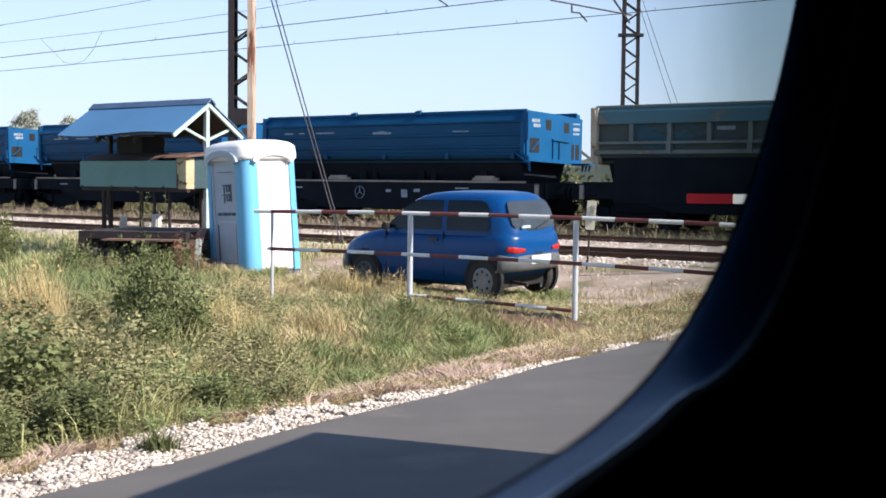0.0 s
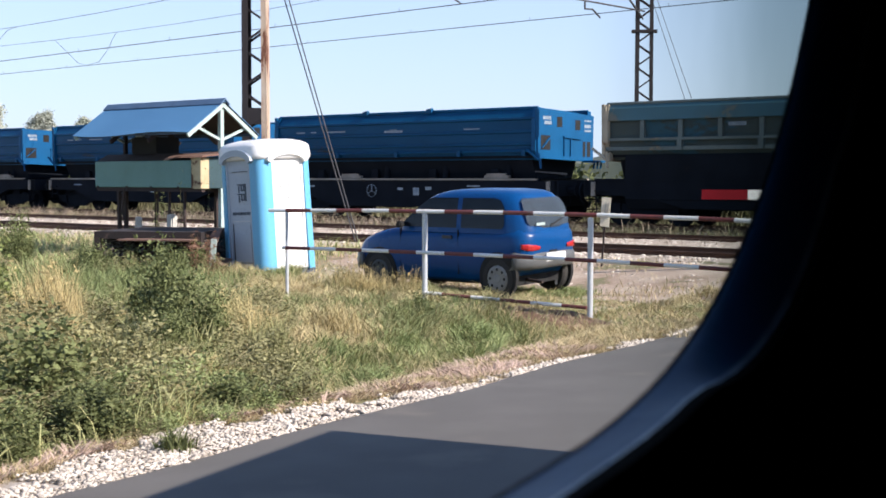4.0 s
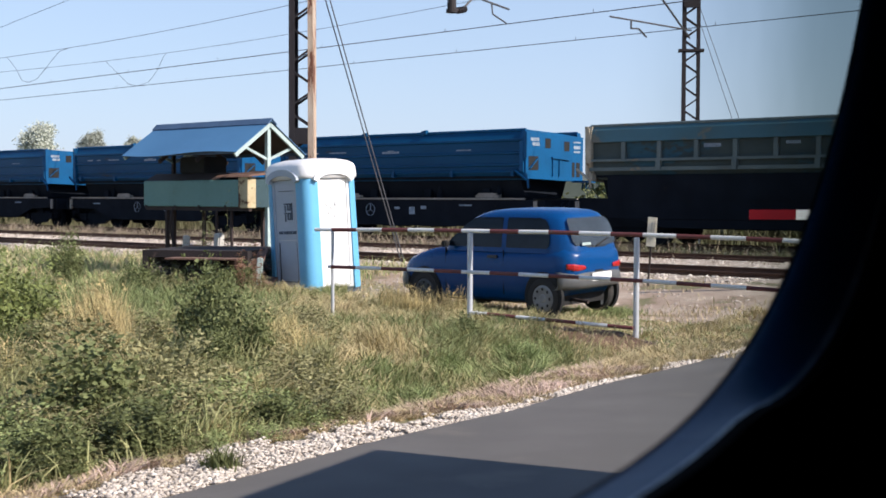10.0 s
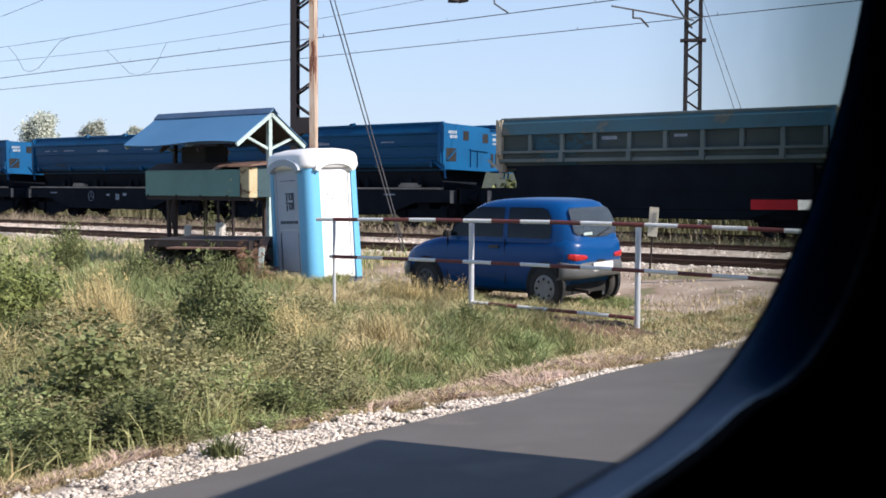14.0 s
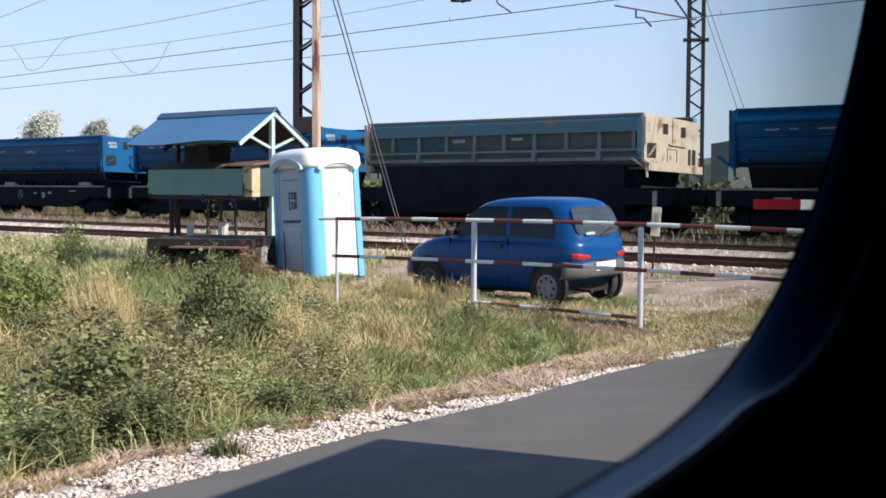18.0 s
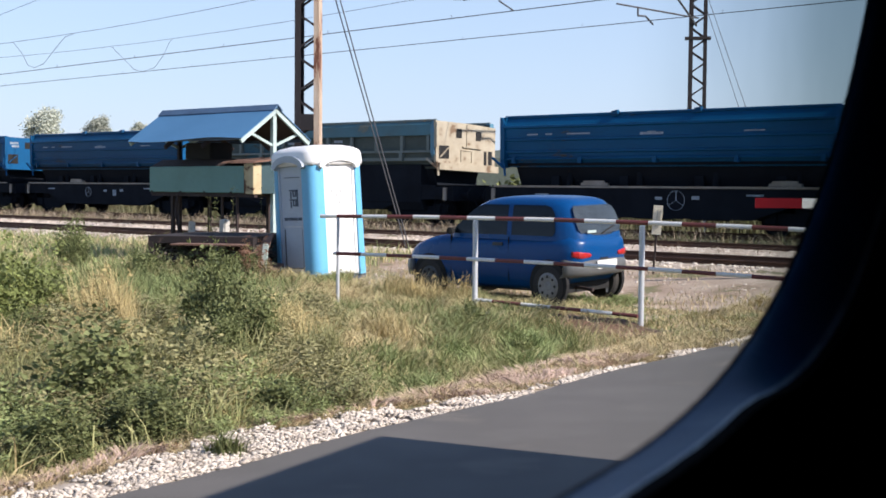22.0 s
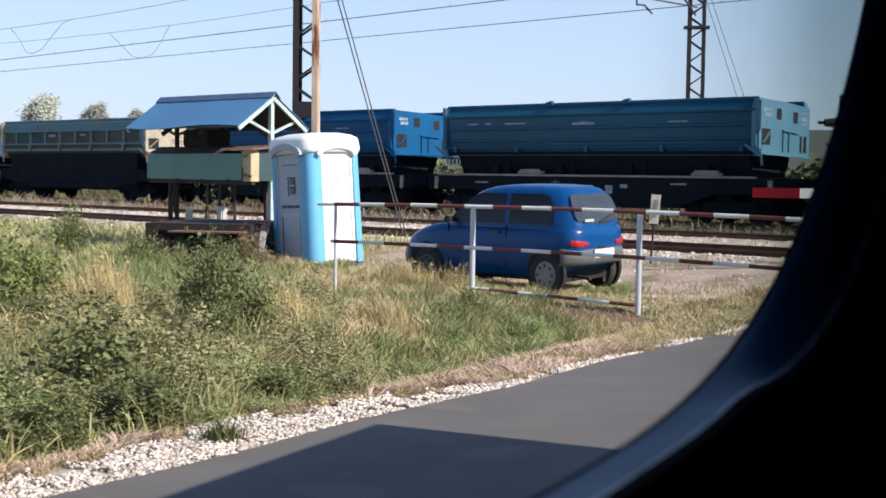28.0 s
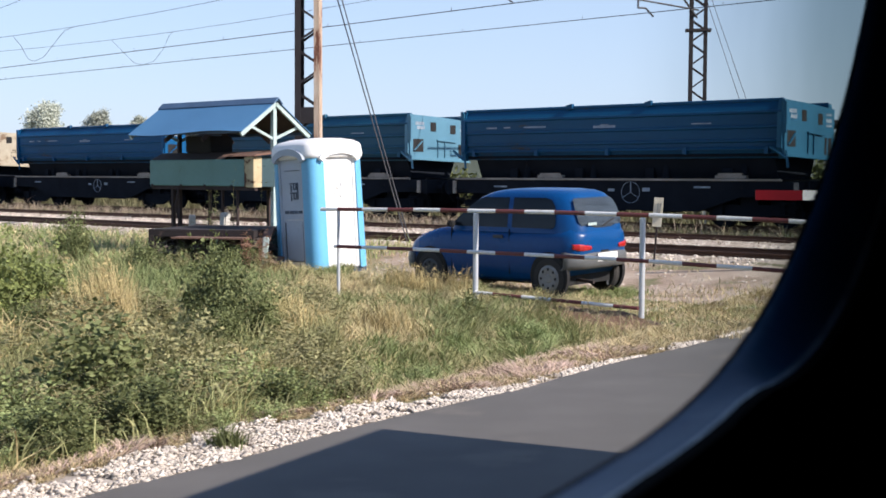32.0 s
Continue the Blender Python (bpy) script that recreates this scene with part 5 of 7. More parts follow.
def blue_wagon(name, side, end, label, side_label, at=-1.1, size=0.2):
    w = thing(name, pose(0, 0, 0), label, "goods wagon", "wagons of the goods train")
    underframe(w, False, at, size)
    inner_stuff(w)
    bm = bmesh.new()
    for sy in (-1, 1):
        prof = [(1.28, 3.36), (1.36, 3.35), (1.53, 3.1), (1.56, 3.09), (1.565, 3.03), (1.515, 3.0), (1.495, 2.72), (1.53, 2.7), (1.53, 2.65), (1.49, 2.62), (1.455, 2.36), (1.49, 2.34), (1.485, 2.29), (1.44, 2.26), (1.4, 2.08), (1.28, 1.86), (1.12, 1.86), (1.28, 2.12), (1.36, 3.2), (1.26, 3.3)]
        along_x(bm, [(sy * y, z) for y, z in (prof if sy > 0 else prof[::-1])], -5.32, 5.32)
    body = part("tipping_body", bm, side, w, side_label)
    bm = bmesh.new()
    box(bm, -5.28, 5.28, -1.37, 1.37, 1.9, 1.98)
    box(bm, -5.28, 5.28, -1.36, 1.36, 2.9, 3.0)
    part("load", bm, M_under, body, "dark load inside the body")
    for sy in (-1, 1):
        bm = bmesh.new()
        bar(bm, (-5.3, sy * 1.36, 3.36), (5.3, sy * 1.36, 3.36), 0.05, 8)
        for x in (-1.35, 1.3):
            beam(bm, (x - 0.1, sy * 1.4, 3.36), (x + 0.1, sy * 1.4, 3.4), 0.12, 0.14)
        part("top_rail", bm, side, body)
        bm = bmesh.new()
        bar(bm, (-5.25, sy * 1.46, 2.1), (5.25, sy * 1.46, 2.1), 0.035, 8)
        for x in (-4.9, -2.5, 0.0, 2.5, 4.9):
            box(bm, x - 0.06, x + 0.06, min(sy * 1.38, sy * 1.52), max(sy * 1.38, sy * 1.52), 1.97, 2.15)
        part("lower_rail", bm, side, body)
        for x in (-5.28, 5.28):
            bm = bmesh.new()
            along_x(bm, [(sy * 1.28, 3.37), (sy * 1.45, 3.36), (sy * 1.56, 3.05), (sy * 1.56, 2.12), (sy * 1.36, 1.84), (sy * 1.25, 1.86)][::(1 if sy < 0 else -1)], x - 0.07, x + 0.07)
            # only the post facing the sun takes the lighter end colour
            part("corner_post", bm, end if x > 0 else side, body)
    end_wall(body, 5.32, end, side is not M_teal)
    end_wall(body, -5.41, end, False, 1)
    marks(body, [(-0.1, 2.86, 0.28, 0.09, -1.5), (-0.1, 2.78, 0.75, 0.07, -1.5), (2.9, 2.88, 0.9, 0.035, -1.5), (3.0, 2.79, 0.6, 0.035, -1.5), (4.4, 2.88, 0.9, 0.035, -1.5),
                 (-2.55, 2.84, 0.8, 0.08, -1.5), (-4.2, 2.84, 0.4, 0.08, -1.5), (-3.6, 2.84, 0.25, 0.07, -1.5)])
    return w


def beige_wagon(name, label):
    w = thing(name, pose(0, 0, 0), label, "goods wagon", "wagons of the goods train")
    underframe(w, True)
    inner_stuff(w, True)
    bm = bmesh.new()
    for sy in (-1, 1):
        prof = [(1.32, 3.34), (1.4, 3.33), (1.46, 3.22), (1.49, 2.92), (1.42, 2.9), (1.4, 2.5), (1.42, 2.2), (1.38, 2.08), (1.2, 1.83), (1.1, 1.83), (1.26, 2.12), (1.28, 3.3)]
        along_x(bm, [(sy * y, z) for y, z in (prof if sy > 0 else prof[::-1])], -5.32, 5.32)
    body = part("tipping_body", bm, M_beige, w, "grimy beige ribbed side, darkened as in shade")
    bm = bmesh.new()
    box(bm, -5.28, 5.28, -1.3, 1.3, 1.9, 1.98)
    box(bm, -5.28, 5.28, -1.28, 1.28, 2.9, 3.0)
    part("load", bm, M_under, body, "dark load inside the body")
    for sy in (-1, 1):
        bm = bmesh.new()
        q = [(sy * 1.39, 3.36), (sy * 1.48, 3.24), (sy * 1.52, 2.9), (sy * 1.5, 2.89), (sy * 1.465, 3.22), (sy * 1.38, 3.34)]
        along_x(bm, q if sy > 0 else q[::-1], -5.3, 5.3)
        part("top_band", bm, M_beige_top, body, "faded teal top band")
        bm = bmesh.new()
        bar(bm, (-5.3, sy * 1.38, 3.37), (5.3, sy * 1.38, 3.37), 0.045, 8)
        part("top_rail", bm, M_rib, body)
        bm = bmesh.new()
        beam(bm, (-5.3, sy * 1.48, 2.38), (5.3, sy * 1.48, 2.38), 0.09, 0.07)
        beam(bm, (-5.3, sy * 1.43, 2.13), (5.3, sy * 1.43, 2.13), 0.07, 0.1)
        part("waist_rail", bm, M_rib, body)
        for k in range(9):
            bm = bmesh.new()
            x = -4.15 + k * 1.15
            prism(bm, [(x - 0.06, 2.42), (x + 0.06, 2.42), (x + 0.06, 2.9), (x - 0.06, 2.9)], min(sy * 1.4, sy * 1.5), max(sy * 1.4, sy * 1.5))
            if k % 2:
                prism(bm, [(x - 0.07, 2.08), (x + 0.07, 2.08), (x + 0.07, 2.35), (x - 0.07, 2.35)], min(sy * 1.38, sy * 1.55), max(sy * 1.38, sy * 1.55))
            part("rib", bm, M_rib, body)
        for x in (-5.28, 5.28):
            bm = bmesh.new()
            along_x(bm, [(sy * 1.3, 3.37), (sy * 1.48, 3.36), (sy * 1.56, 3.0), (sy * 1.54, 2.3), (sy * 1.3, 1.95), (sy * 1.2, 1.95)][::(1 if sy < 0 else -1)], x - 0.08, x + 0.08)
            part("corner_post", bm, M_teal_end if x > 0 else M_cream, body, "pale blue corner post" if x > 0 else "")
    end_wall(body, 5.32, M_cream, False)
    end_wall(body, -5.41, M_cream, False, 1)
    marks(body, [(-1.4, 2.74, 0.5, 0.1, -1.418), (0.9, 2.76, 0.4, 0.08, -1.418)])
    return w


CENTRE = (77.4, 64.45, 51.5, 38.58, 25.66, 12.71, -0.70, -13.65, -26.61, -39.55, -52.5)
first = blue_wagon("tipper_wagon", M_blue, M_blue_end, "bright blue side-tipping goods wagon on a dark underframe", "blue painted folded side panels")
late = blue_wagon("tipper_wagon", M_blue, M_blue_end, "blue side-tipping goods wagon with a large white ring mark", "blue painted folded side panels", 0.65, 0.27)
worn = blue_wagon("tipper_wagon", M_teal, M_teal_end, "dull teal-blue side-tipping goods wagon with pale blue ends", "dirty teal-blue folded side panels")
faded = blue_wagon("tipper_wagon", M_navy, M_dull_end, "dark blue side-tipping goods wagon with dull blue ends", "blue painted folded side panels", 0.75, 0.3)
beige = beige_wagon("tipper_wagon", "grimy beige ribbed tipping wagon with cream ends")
WAGONS = []
used = set()
for k, s in enumerate(CENTRE):
    base = beige if k == 5 else late if k == 6 else worn if k in (7, 10) else faded if k == 8 else first
    ob = base if base not in used else copy_thing(base, pose(0, 0, 0))
    used.add(base)
    ob.matrix_basis = Matrix.Translation(on_rails(TRACKS[2], s, RAIL)) @ pose(0, 0, 0, 0, 0, TURN)
    WAGONS.append((ob, s))


def travelled(t):
    for (a, u), (b, v) in zip(TRAIN, TRAIN[1:]):
        if t <= b:
            return u + (v - u) * (t - a) / (b - a)
    return TRAIN[-1][1]


def motions():
    for ob, s in WAGONS:
        walk(ob, [(t, Matrix.Translation(on_rails(TRACKS[2], s + d, RAIL)) @ pose(0, 0, 0, 0, 0, TURN)) for t, d in TRAIN])
        for w in ob.children:
            if w.name.startswith("wheelset"):
                at = w.matrix_basis.translation.copy()
                walk(w, [(k * 0.2, Matrix.Translation(at) @ Matrix.Rotation(-travelled(k * 0.2) / 0.46, 4, "Y")) for k in range(161)])

# ---- red and white fence ----
def fence():
    ob = thing("fence", pose(0, 0, 0), "red and white striped tube fence on pale posts", "fence")
    a, b = Vector((2.29, 14.54, 0)), Vector((0.38, 15.72, 0))
    step = b - a
    posts = [a - step * 1.02, a, b, b + step * 0.955]
    for k, p in enumerate(posts):
        bm = bmesh.new()
        r = 0.034 if k < 3 else 0.022
        high = (1.11, 1.15, 1.165, 1.16)[k]
        bar(bm, p + Vector((0, 0, -0.3)), p + Vector((0, 0, high)), r, 12)
        turned(bm, ((r, 0), (r * 0.9, 0.012), (r * 0.4, 0.018)), p + Vector((0, 0, high)), 12)
        part("post", bm, M_galv, ob)
    front = Vector((-0.53, -0.85, 0)) * 0.05
    d, length, cell = step.normalized(), step.length, 0.407
    top = ((-2.3, 1.146), (-1.37, 1.174), (-0.09, 1.196), (1.15, 1.207), (3.1, 1.205), (4.7, 1.184))
    middle = ((-2.3, 0.6), (-1.4, 0.63), (0.0, 0.667), (1.5, 0.687), (3.1, 0.695), (4.5, 0.69))
    low = ((0.0, 0.11), (2.25, 0.186))
    for sag, s0, s1, r, first in ((top, -2.3, 4.68, 0.026, 0.325), (middle, -2.3, 4.42, 0.024, 0.298), (low, 0.02, 2.22, 0.022, 0.335)):
        k = math.floor((s0 - first) / cell)
        while first + k * cell < s1:
            b0, b1 = max(first + k * cell, s0), min(first + (k + 1) * cell, s1)
            if b1 > b0:
                bm = bmesh.new()
                lift = front * (0 if sag is top else 1)
                bar(bm, a + d * b0 + lift + Vector((0, 0, lerp(sag, b0))), a + d * b1 + lift + Vector((0, 0, lerp(sag, b1))), r, 10)
                part("rail_segment", bm, M_red if k % 2 else M_white, ob)
            k += 1
    return ob


fence()


# ---- portable toilet ----
def toilet():
    lean = pose(-2.155, 21.96, -0.09, 0, -3.0, 0) @ pose(0, 0, 0, 0, 0, 43.5) @ Matrix.Diagonal((1.03, 1.03, 1.022, 1))
    ob = thing("portable_toilet", lean, "white and sky-blue portable toilet leaning on rough ground", "portable toilet")
    h, z0, z1 = 0.55, 0.12, 2.02
    bm = bmesh.new()
    box(bm, -h + 0.02, h - 0.02, -h + 0.02, h - 0.02, 0.0, 0.13)
    for x in (-0.35, 0, 0.35):
        box(bm, x - 0.06, x + 0.06, -h - 0.01, h + 0.01, -0.06, 0.03)
    part("base", bm, M_ink, ob, "dark blue skid base")
    for sx, sy in ((-1, -1), (1, -1), (1, 1), (-1, 1)):
        bm = bmesh.new()
        cut_back = h - (0.24 if sx + sy < 0 else 0.17)
        out = [(sx * cut_back, sy * cut_back)]
        a0 = math.atan2(sy, sx) - math.pi / 4
        arc = []
        for k in range(9):
            a = a0 + k * math.pi / 16
            arc.append((sx * (h - 0.13) + 0.16 * math.cos(a), sy * (h - 0.13) + 0.16 * math.sin(a)))
        # flats lead from the panels into the rounded corner
        for edge, ahead in ((arc[0], True), (arc[-1], False)):
            flat = (edge[0], sy * cut_back) if abs(edge[0]) > abs(edge[1]) else (sx * cut_back, edge[1])
            arc = [flat] + arc if ahead else arc + [flat]
        out += arc
        lo = [bm.verts.new((x, y, z0)) for x, y in out]
        hi = [bm.verts.new((x * 0.97, y * 0.97, z1)) for x, y in out]
        for i in range(len(out)):
            bm.faces.new((lo[i], lo[(i + 1) % len(lo)], hi[(i + 1) % len(hi)], hi[i]))
        bm.faces.new(lo[::-1])
        bm.faces.new(hi)
        part("corner_column", bm, M_wc_blue, ob, "rounded sky-blue corner", smooth=False)
    panels = []
    for name, m, material in (("side_panel", pose(0, 0, 0, 0, 0, 0), M_wc_white), ("door", pose(0, 0, 0, 0, 0, -90), M_wc_door), ("side_panel", pose(0, 0, 0, 0, 0, 90), M_wc_white), ("back_panel", pose(0, 0, 0, 0, 0, 180), M_wc_white)):
        bm = bmesh.new()
        box(bm, -0.4, 0.4, -h + 0.01, -h + 0.06, z0 + 0.02, z1)
        for x in (-0.28, 0.33) if name != "door" else (-0.34, 0.28):
            box(bm, x - 0.022, x + 0.022, -h - 0.008, -h + 0.01, z0 + 0.06, z1 - 0.04)
        box(bm, -0.28, 0.28, -h - 0.006, -h + 0.01, z0 + 0.06, z0 + 0.12)
        bm.transform(m)
        panels.append((part(name, bm, material, ob), m))
    # rounded roof with a rim
    bm = bmesh.new()
    for lev, (z, w) in enumerate(((1.99, 0.56), (2.0, 0.6), (2.06, 0.605), (2.2, 0.59), (2.24, 0.57), (2.29, 0.49), (2.33, 0.34), (2.345, 0.12))):
        ring = []
        for k in range(32):
            a = k * math.tau / 32
            c, s = math.cos(a), math.sin(a)
            q = w / (abs(c) ** 7 + abs(s) ** 7) ** (1 / 7)
            ring.append(bm.verts.new((c * q, s * q, z)))
        if lev:
            for k in range(32):
                bm.faces.new((prev[k], prev[(k + 1) % 32], ring[(k + 1) % 32], ring[k]))
        else:
            bm.faces.new(ring[::-1])
        prev = ring
    bm.faces.new(prev)
    roof = part("roof", bm, M_wc_white, ob, "rounded white roof", smooth=True)
    # lintel over the door
    # the hood on the door side takes the shaded grey too
    for turn, tone in ((0, M_wc_door), (90, M_wc_white)):
        bm = bmesh.new()
        arch = [(0.43 * math.cos(math.pi * k / 14), 1.97 + 0.2 * math.sin(math.pi * k / 14)) for k in range(15)]
        inner = [(0.35 * math.cos(math.pi * k / 14), 1.93 + 0.13 * math.sin(math.pi * k / 14)) for k in range(14, -1, -1)]
        along_x(bm, arch + inner, -0.64, -0.56)
        bmesh.ops.recalc_face_normals(bm, faces=bm.faces[:])
        bm.transform(pose(0, 0, 0, 0, 0, turn))
        part("panel_hood", bm, tone, ob)
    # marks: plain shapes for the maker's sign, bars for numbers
    door, m = panels[1]
    for k, (x, z, w, hh) in enumerate(((-0.08, 1.62, 0.1, 0.03), (-0.08, 1.52, 0.03, 0.14), (0.06, 1.62, 0.1, 0.03), (0.06, 1.5, 0.1, 0.03), (0.015, 1.56, 0.03, 0.14), (0.105, 1.56, 0.03, 0.14),
                                       (-0.08, 1.42, 0.1, 0.03), (-0.08, 1.32, 0.03, 0.14), (0.06, 1.42, 0.1, 0.03), (0.06, 1.3, 0.1, 0.03), (0.015, 1.36, 0.03, 0.14), (0.105, 1.36, 0.03, 0.14), (0.16, 1.46, 0.025, 0.36))):
        bm = bmesh.new()
        x, z, w, hh = x * 0.75 + 0.02, 1.46 + (z - 1.46) * 0.8, w * 0.75, hh * 0.8
        box(bm, x - w / 2, x + w / 2, -h - 0.002, -h + 0.012, z - hh / 2, z + hh / 2)
        bm.transform(m)
        part("sign_bar", bm, M_ink, door)
    for x in (-0.19, -0.06, 0.06, 0.19):
        bm = bmesh.new()
        box(bm, x - 0.05, x + 0.05, -h - 0.002, -h + 0.012, 1.08, 1.13)
        bm.transform(m)
        part("number_bar", bm, M_ink, door)
    bm = bmesh.new()
    box(bm, -0.24, 0.24, -h - 0.002, -h + 0.012, 0.965, 0.985)
    bm.transform(m)
    part("number_bar", bm, M_ink_pale, door)
    for x0, x1, z0_, z1_ in ((-0.25, -0.238, 0.2, 0.93), (0.238, 0.25, 0.2, 0.93), (-0.25, 0.25, 0.2, 0.212), (-0.25, 0.25, 0.27, 0.28), (-0.2, 0.2, 1.8, 1.81)):
        bm = bmesh.new()
        box(bm, x0, x1, -h - 0.003, -h + 0.012, z0_, z1_)
        bm.transform(m)
        part("groove", bm, M_bumper, door)
    side, m = panels[0]
    for x, z in ((-0.1, 1.56), (0.0, 1.5), (-0.06, 1.42), (0.06, 1.36), (0.08, 1.56)):
        bm = bmesh.new()
        turned(bm, ((0.045, -h - 0.001), (0.045, -h + 0.012)), (x, 0, z), 10, "y")
        bm.transform(m)
        part("sign_dot", bm, M_ink_pale, side)
    return ob


toilet()


# ---- shelter, tank and rusty platform ----
def shelter():
    ob = thing("shelter", pose(-4.66, 25.62, 0, 0, 0, TURN), "open shelter with a blue sheet-metal gable roof on pale posts", "shelter")
    L, half, top, eave = 1.76, 0.86, 3.1, 2.5
    for sy in (-1, 1):
        bm = bmesh.new()
        lay = []
        for i in range(161):
            x = -L - 0.05 + i * (2 * L + 0.1) / 160
            ripple = 0.0022 * (1 if i % 4 < 2 else -1)
            sag = -0.03 * math.sin(i / 160 * math.pi * 2) * (1 if sy < 0 else 0.3)
            lay.append([bm.verts.new((x, sy * half * t, top + 0.02 + (eave - top) * t + ripple + sag * t)) for t in (0.0, 0.5, 1.06)])
        for a, b in zip(lay, lay[1:]):
            for i in range(2):
                bm.faces.new((a[i], b[i], b[i + 1], a[i + 1]))
        bmesh.ops.recalc_face_normals(bm, faces=bm.faces[:])
        bmesh.ops.solidify(bm, geom=bm.faces[:], thickness=0.012)
        bmesh.ops.recalc_face_normals(bm, faces=bm.faces[:])
        # faces below are coloured dark to paint the shade under the roof
        for f in bm.faces:
            f.material_index = 1 if f.normal.z < 0 else 0
        part("roof_sheet", bm, (M_roof, M_rust_shade), ob, "blue corrugated roof sheet")
    bm = bmesh.new()
    prism_out = [(-0.12, top - 0.04), (0, top + 0.075), (0.12, top - 0.04), (0.11, top - 0.06), (0, top + 0.05), (-0.11, top - 0.06)]
    along_x(bm, prism_out, -L - 0.08, L + 0.08)
    part("ridge_cap", bm, M_roof_edge, ob)
    for x in (-L, -L / 3, L / 3, L):
        for sy in (-1, 1):
            bm = bmesh.new()
            beam(bm, (x, 0, top - 0.12 if abs(x) < 1.5 else top - 0.05), (x, sy * (half + 0.02), eave - 0.16 if abs(x) < 1.5 else eave - 0.07), 0.05, 0.08)
            part("rafter", bm, M_pale_post if abs(x) > 1.5 else M_rust_shade, ob)
    for x, r, m_post in ((-L + 0.5, 0.035, M_rust_shade), (L - 0.06, 0.042, M_pale_post)):
        bm = bmesh.new()
        box(bm, x - r, x + r, -r, r, -0.1, top - 0.06)
        part("post", bm, m_post, ob, "pale green post" if x > 0 else "dark steel post")
        for sy in (-1, 1):
            bm = bmesh.new()
            beam(bm, (x, 0, 2.36), (x, sy * 0.6, 2.6), 0.045, 0.05)
            part("brace", bm, M_pale_post, ob)
    for y in (-half * 0.92, half * 0.92):
        bm = bmesh.new()
        beam(bm, (-L, y, eave - 0.01), (L, y, eave - 0.01), 0.05, 0.06)
        part("purlin", bm, M_roof_edge, ob)


shelter()


def tank():
    ob = thing("tank", pose(-5.07, 25.42, 0, 0, 0, -44.5), "sea-green steel tank on legs with a rusty peeling end", "tank")
    bm = bmesh.new()
    box(bm, -1.72, 1.62, 0.0, 0.85, 1.44, 1.97)
    bevelled(bm, 0.012, 1)
    part("shell", bm, M_tank, ob, "faded sea-green steel sheet")
    bm = bmesh.new()
    box(bm, 1.623, 1.93, -0.004, 0.2, 1.42, 2.02)
    part("end_box", bevelled(bm, 0.01, 1), M_peel, ob, "peeling cream paint over rust")
    # rear part of the tank's end, its shade painted as dark teal
    bm = bmesh.new()
    box(bm, 1.623, 1.9, 0.205, 0.86, 1.43, 2.02)
    part("end_recess", bevelled(bm, 0.01, 1), M_bin, ob, "tank end coloured dark green as if shaded")
    bm = bmesh.new()
    along_x(bm, [(-0.06, 2.02), (0.0, 2.06), (0.9, 2.16), (0.9, 2.12)], 0.95, 2.02)
    part("lid", bm, M_rust, ob, "rusty sheet lid")
    bm = bmesh.new()
    along_x(bm, [(0.02, 1.975), (0.3, 2.12), (0.84, 2.12), (0.84, 1.975)], -1.7, 0.94)
    part("cover", bm, M_rust_shade, ob, "dark sloping cover")
    for x in (-1.62, -0.55, 0.3, 1.2):
        bm = bmesh.new()
        box(bm, x - 0.03, x + 0.03, -0.012, 0.0, 1.40, 1.47)
        part("clip", bm, M_rust_shade, ob)
    bm = bmesh.new()
    for y in (0.08, 0.78):
        box(bm, -1.7, 1.9, y - 0.04, y + 0.04, 1.36, 1.438)
    part("bearer", bm, M_rust_shade, ob)
    for x, y, r in ((-0.95, 0.08, 0.035), (-0.6, 0.75, 0.03), (0.8, 0.08, 0.022), (1.3, 0.08, 0.022), (1.4, 0.78, 0.04)):
        bm = bmesh.new()
        box(bm, x - r, x + r, y - r, y + r, -0.1, 1.36)
        part("leg", bm, M_rust_shade, ob)
    bm = bmesh.new()
    bar(bm, (-0.7, 0.05, 1.4), (-0.7, -0.02, 1.0), 0.03)
    bar(bm, (-0.7, -0.02, 1.0), (-0.55, -0.05, 0.7), 0.025)
    part("hose", bm, M_rust_shade, ob)
    bm = bmesh.new()
    box(bm, -0.75, 0.15, 0.25, 0.8, 2.122, 2.46)
    part("pump_box", bevelled(bm, 0.02), M_black, ob, "black pump box")


tank()


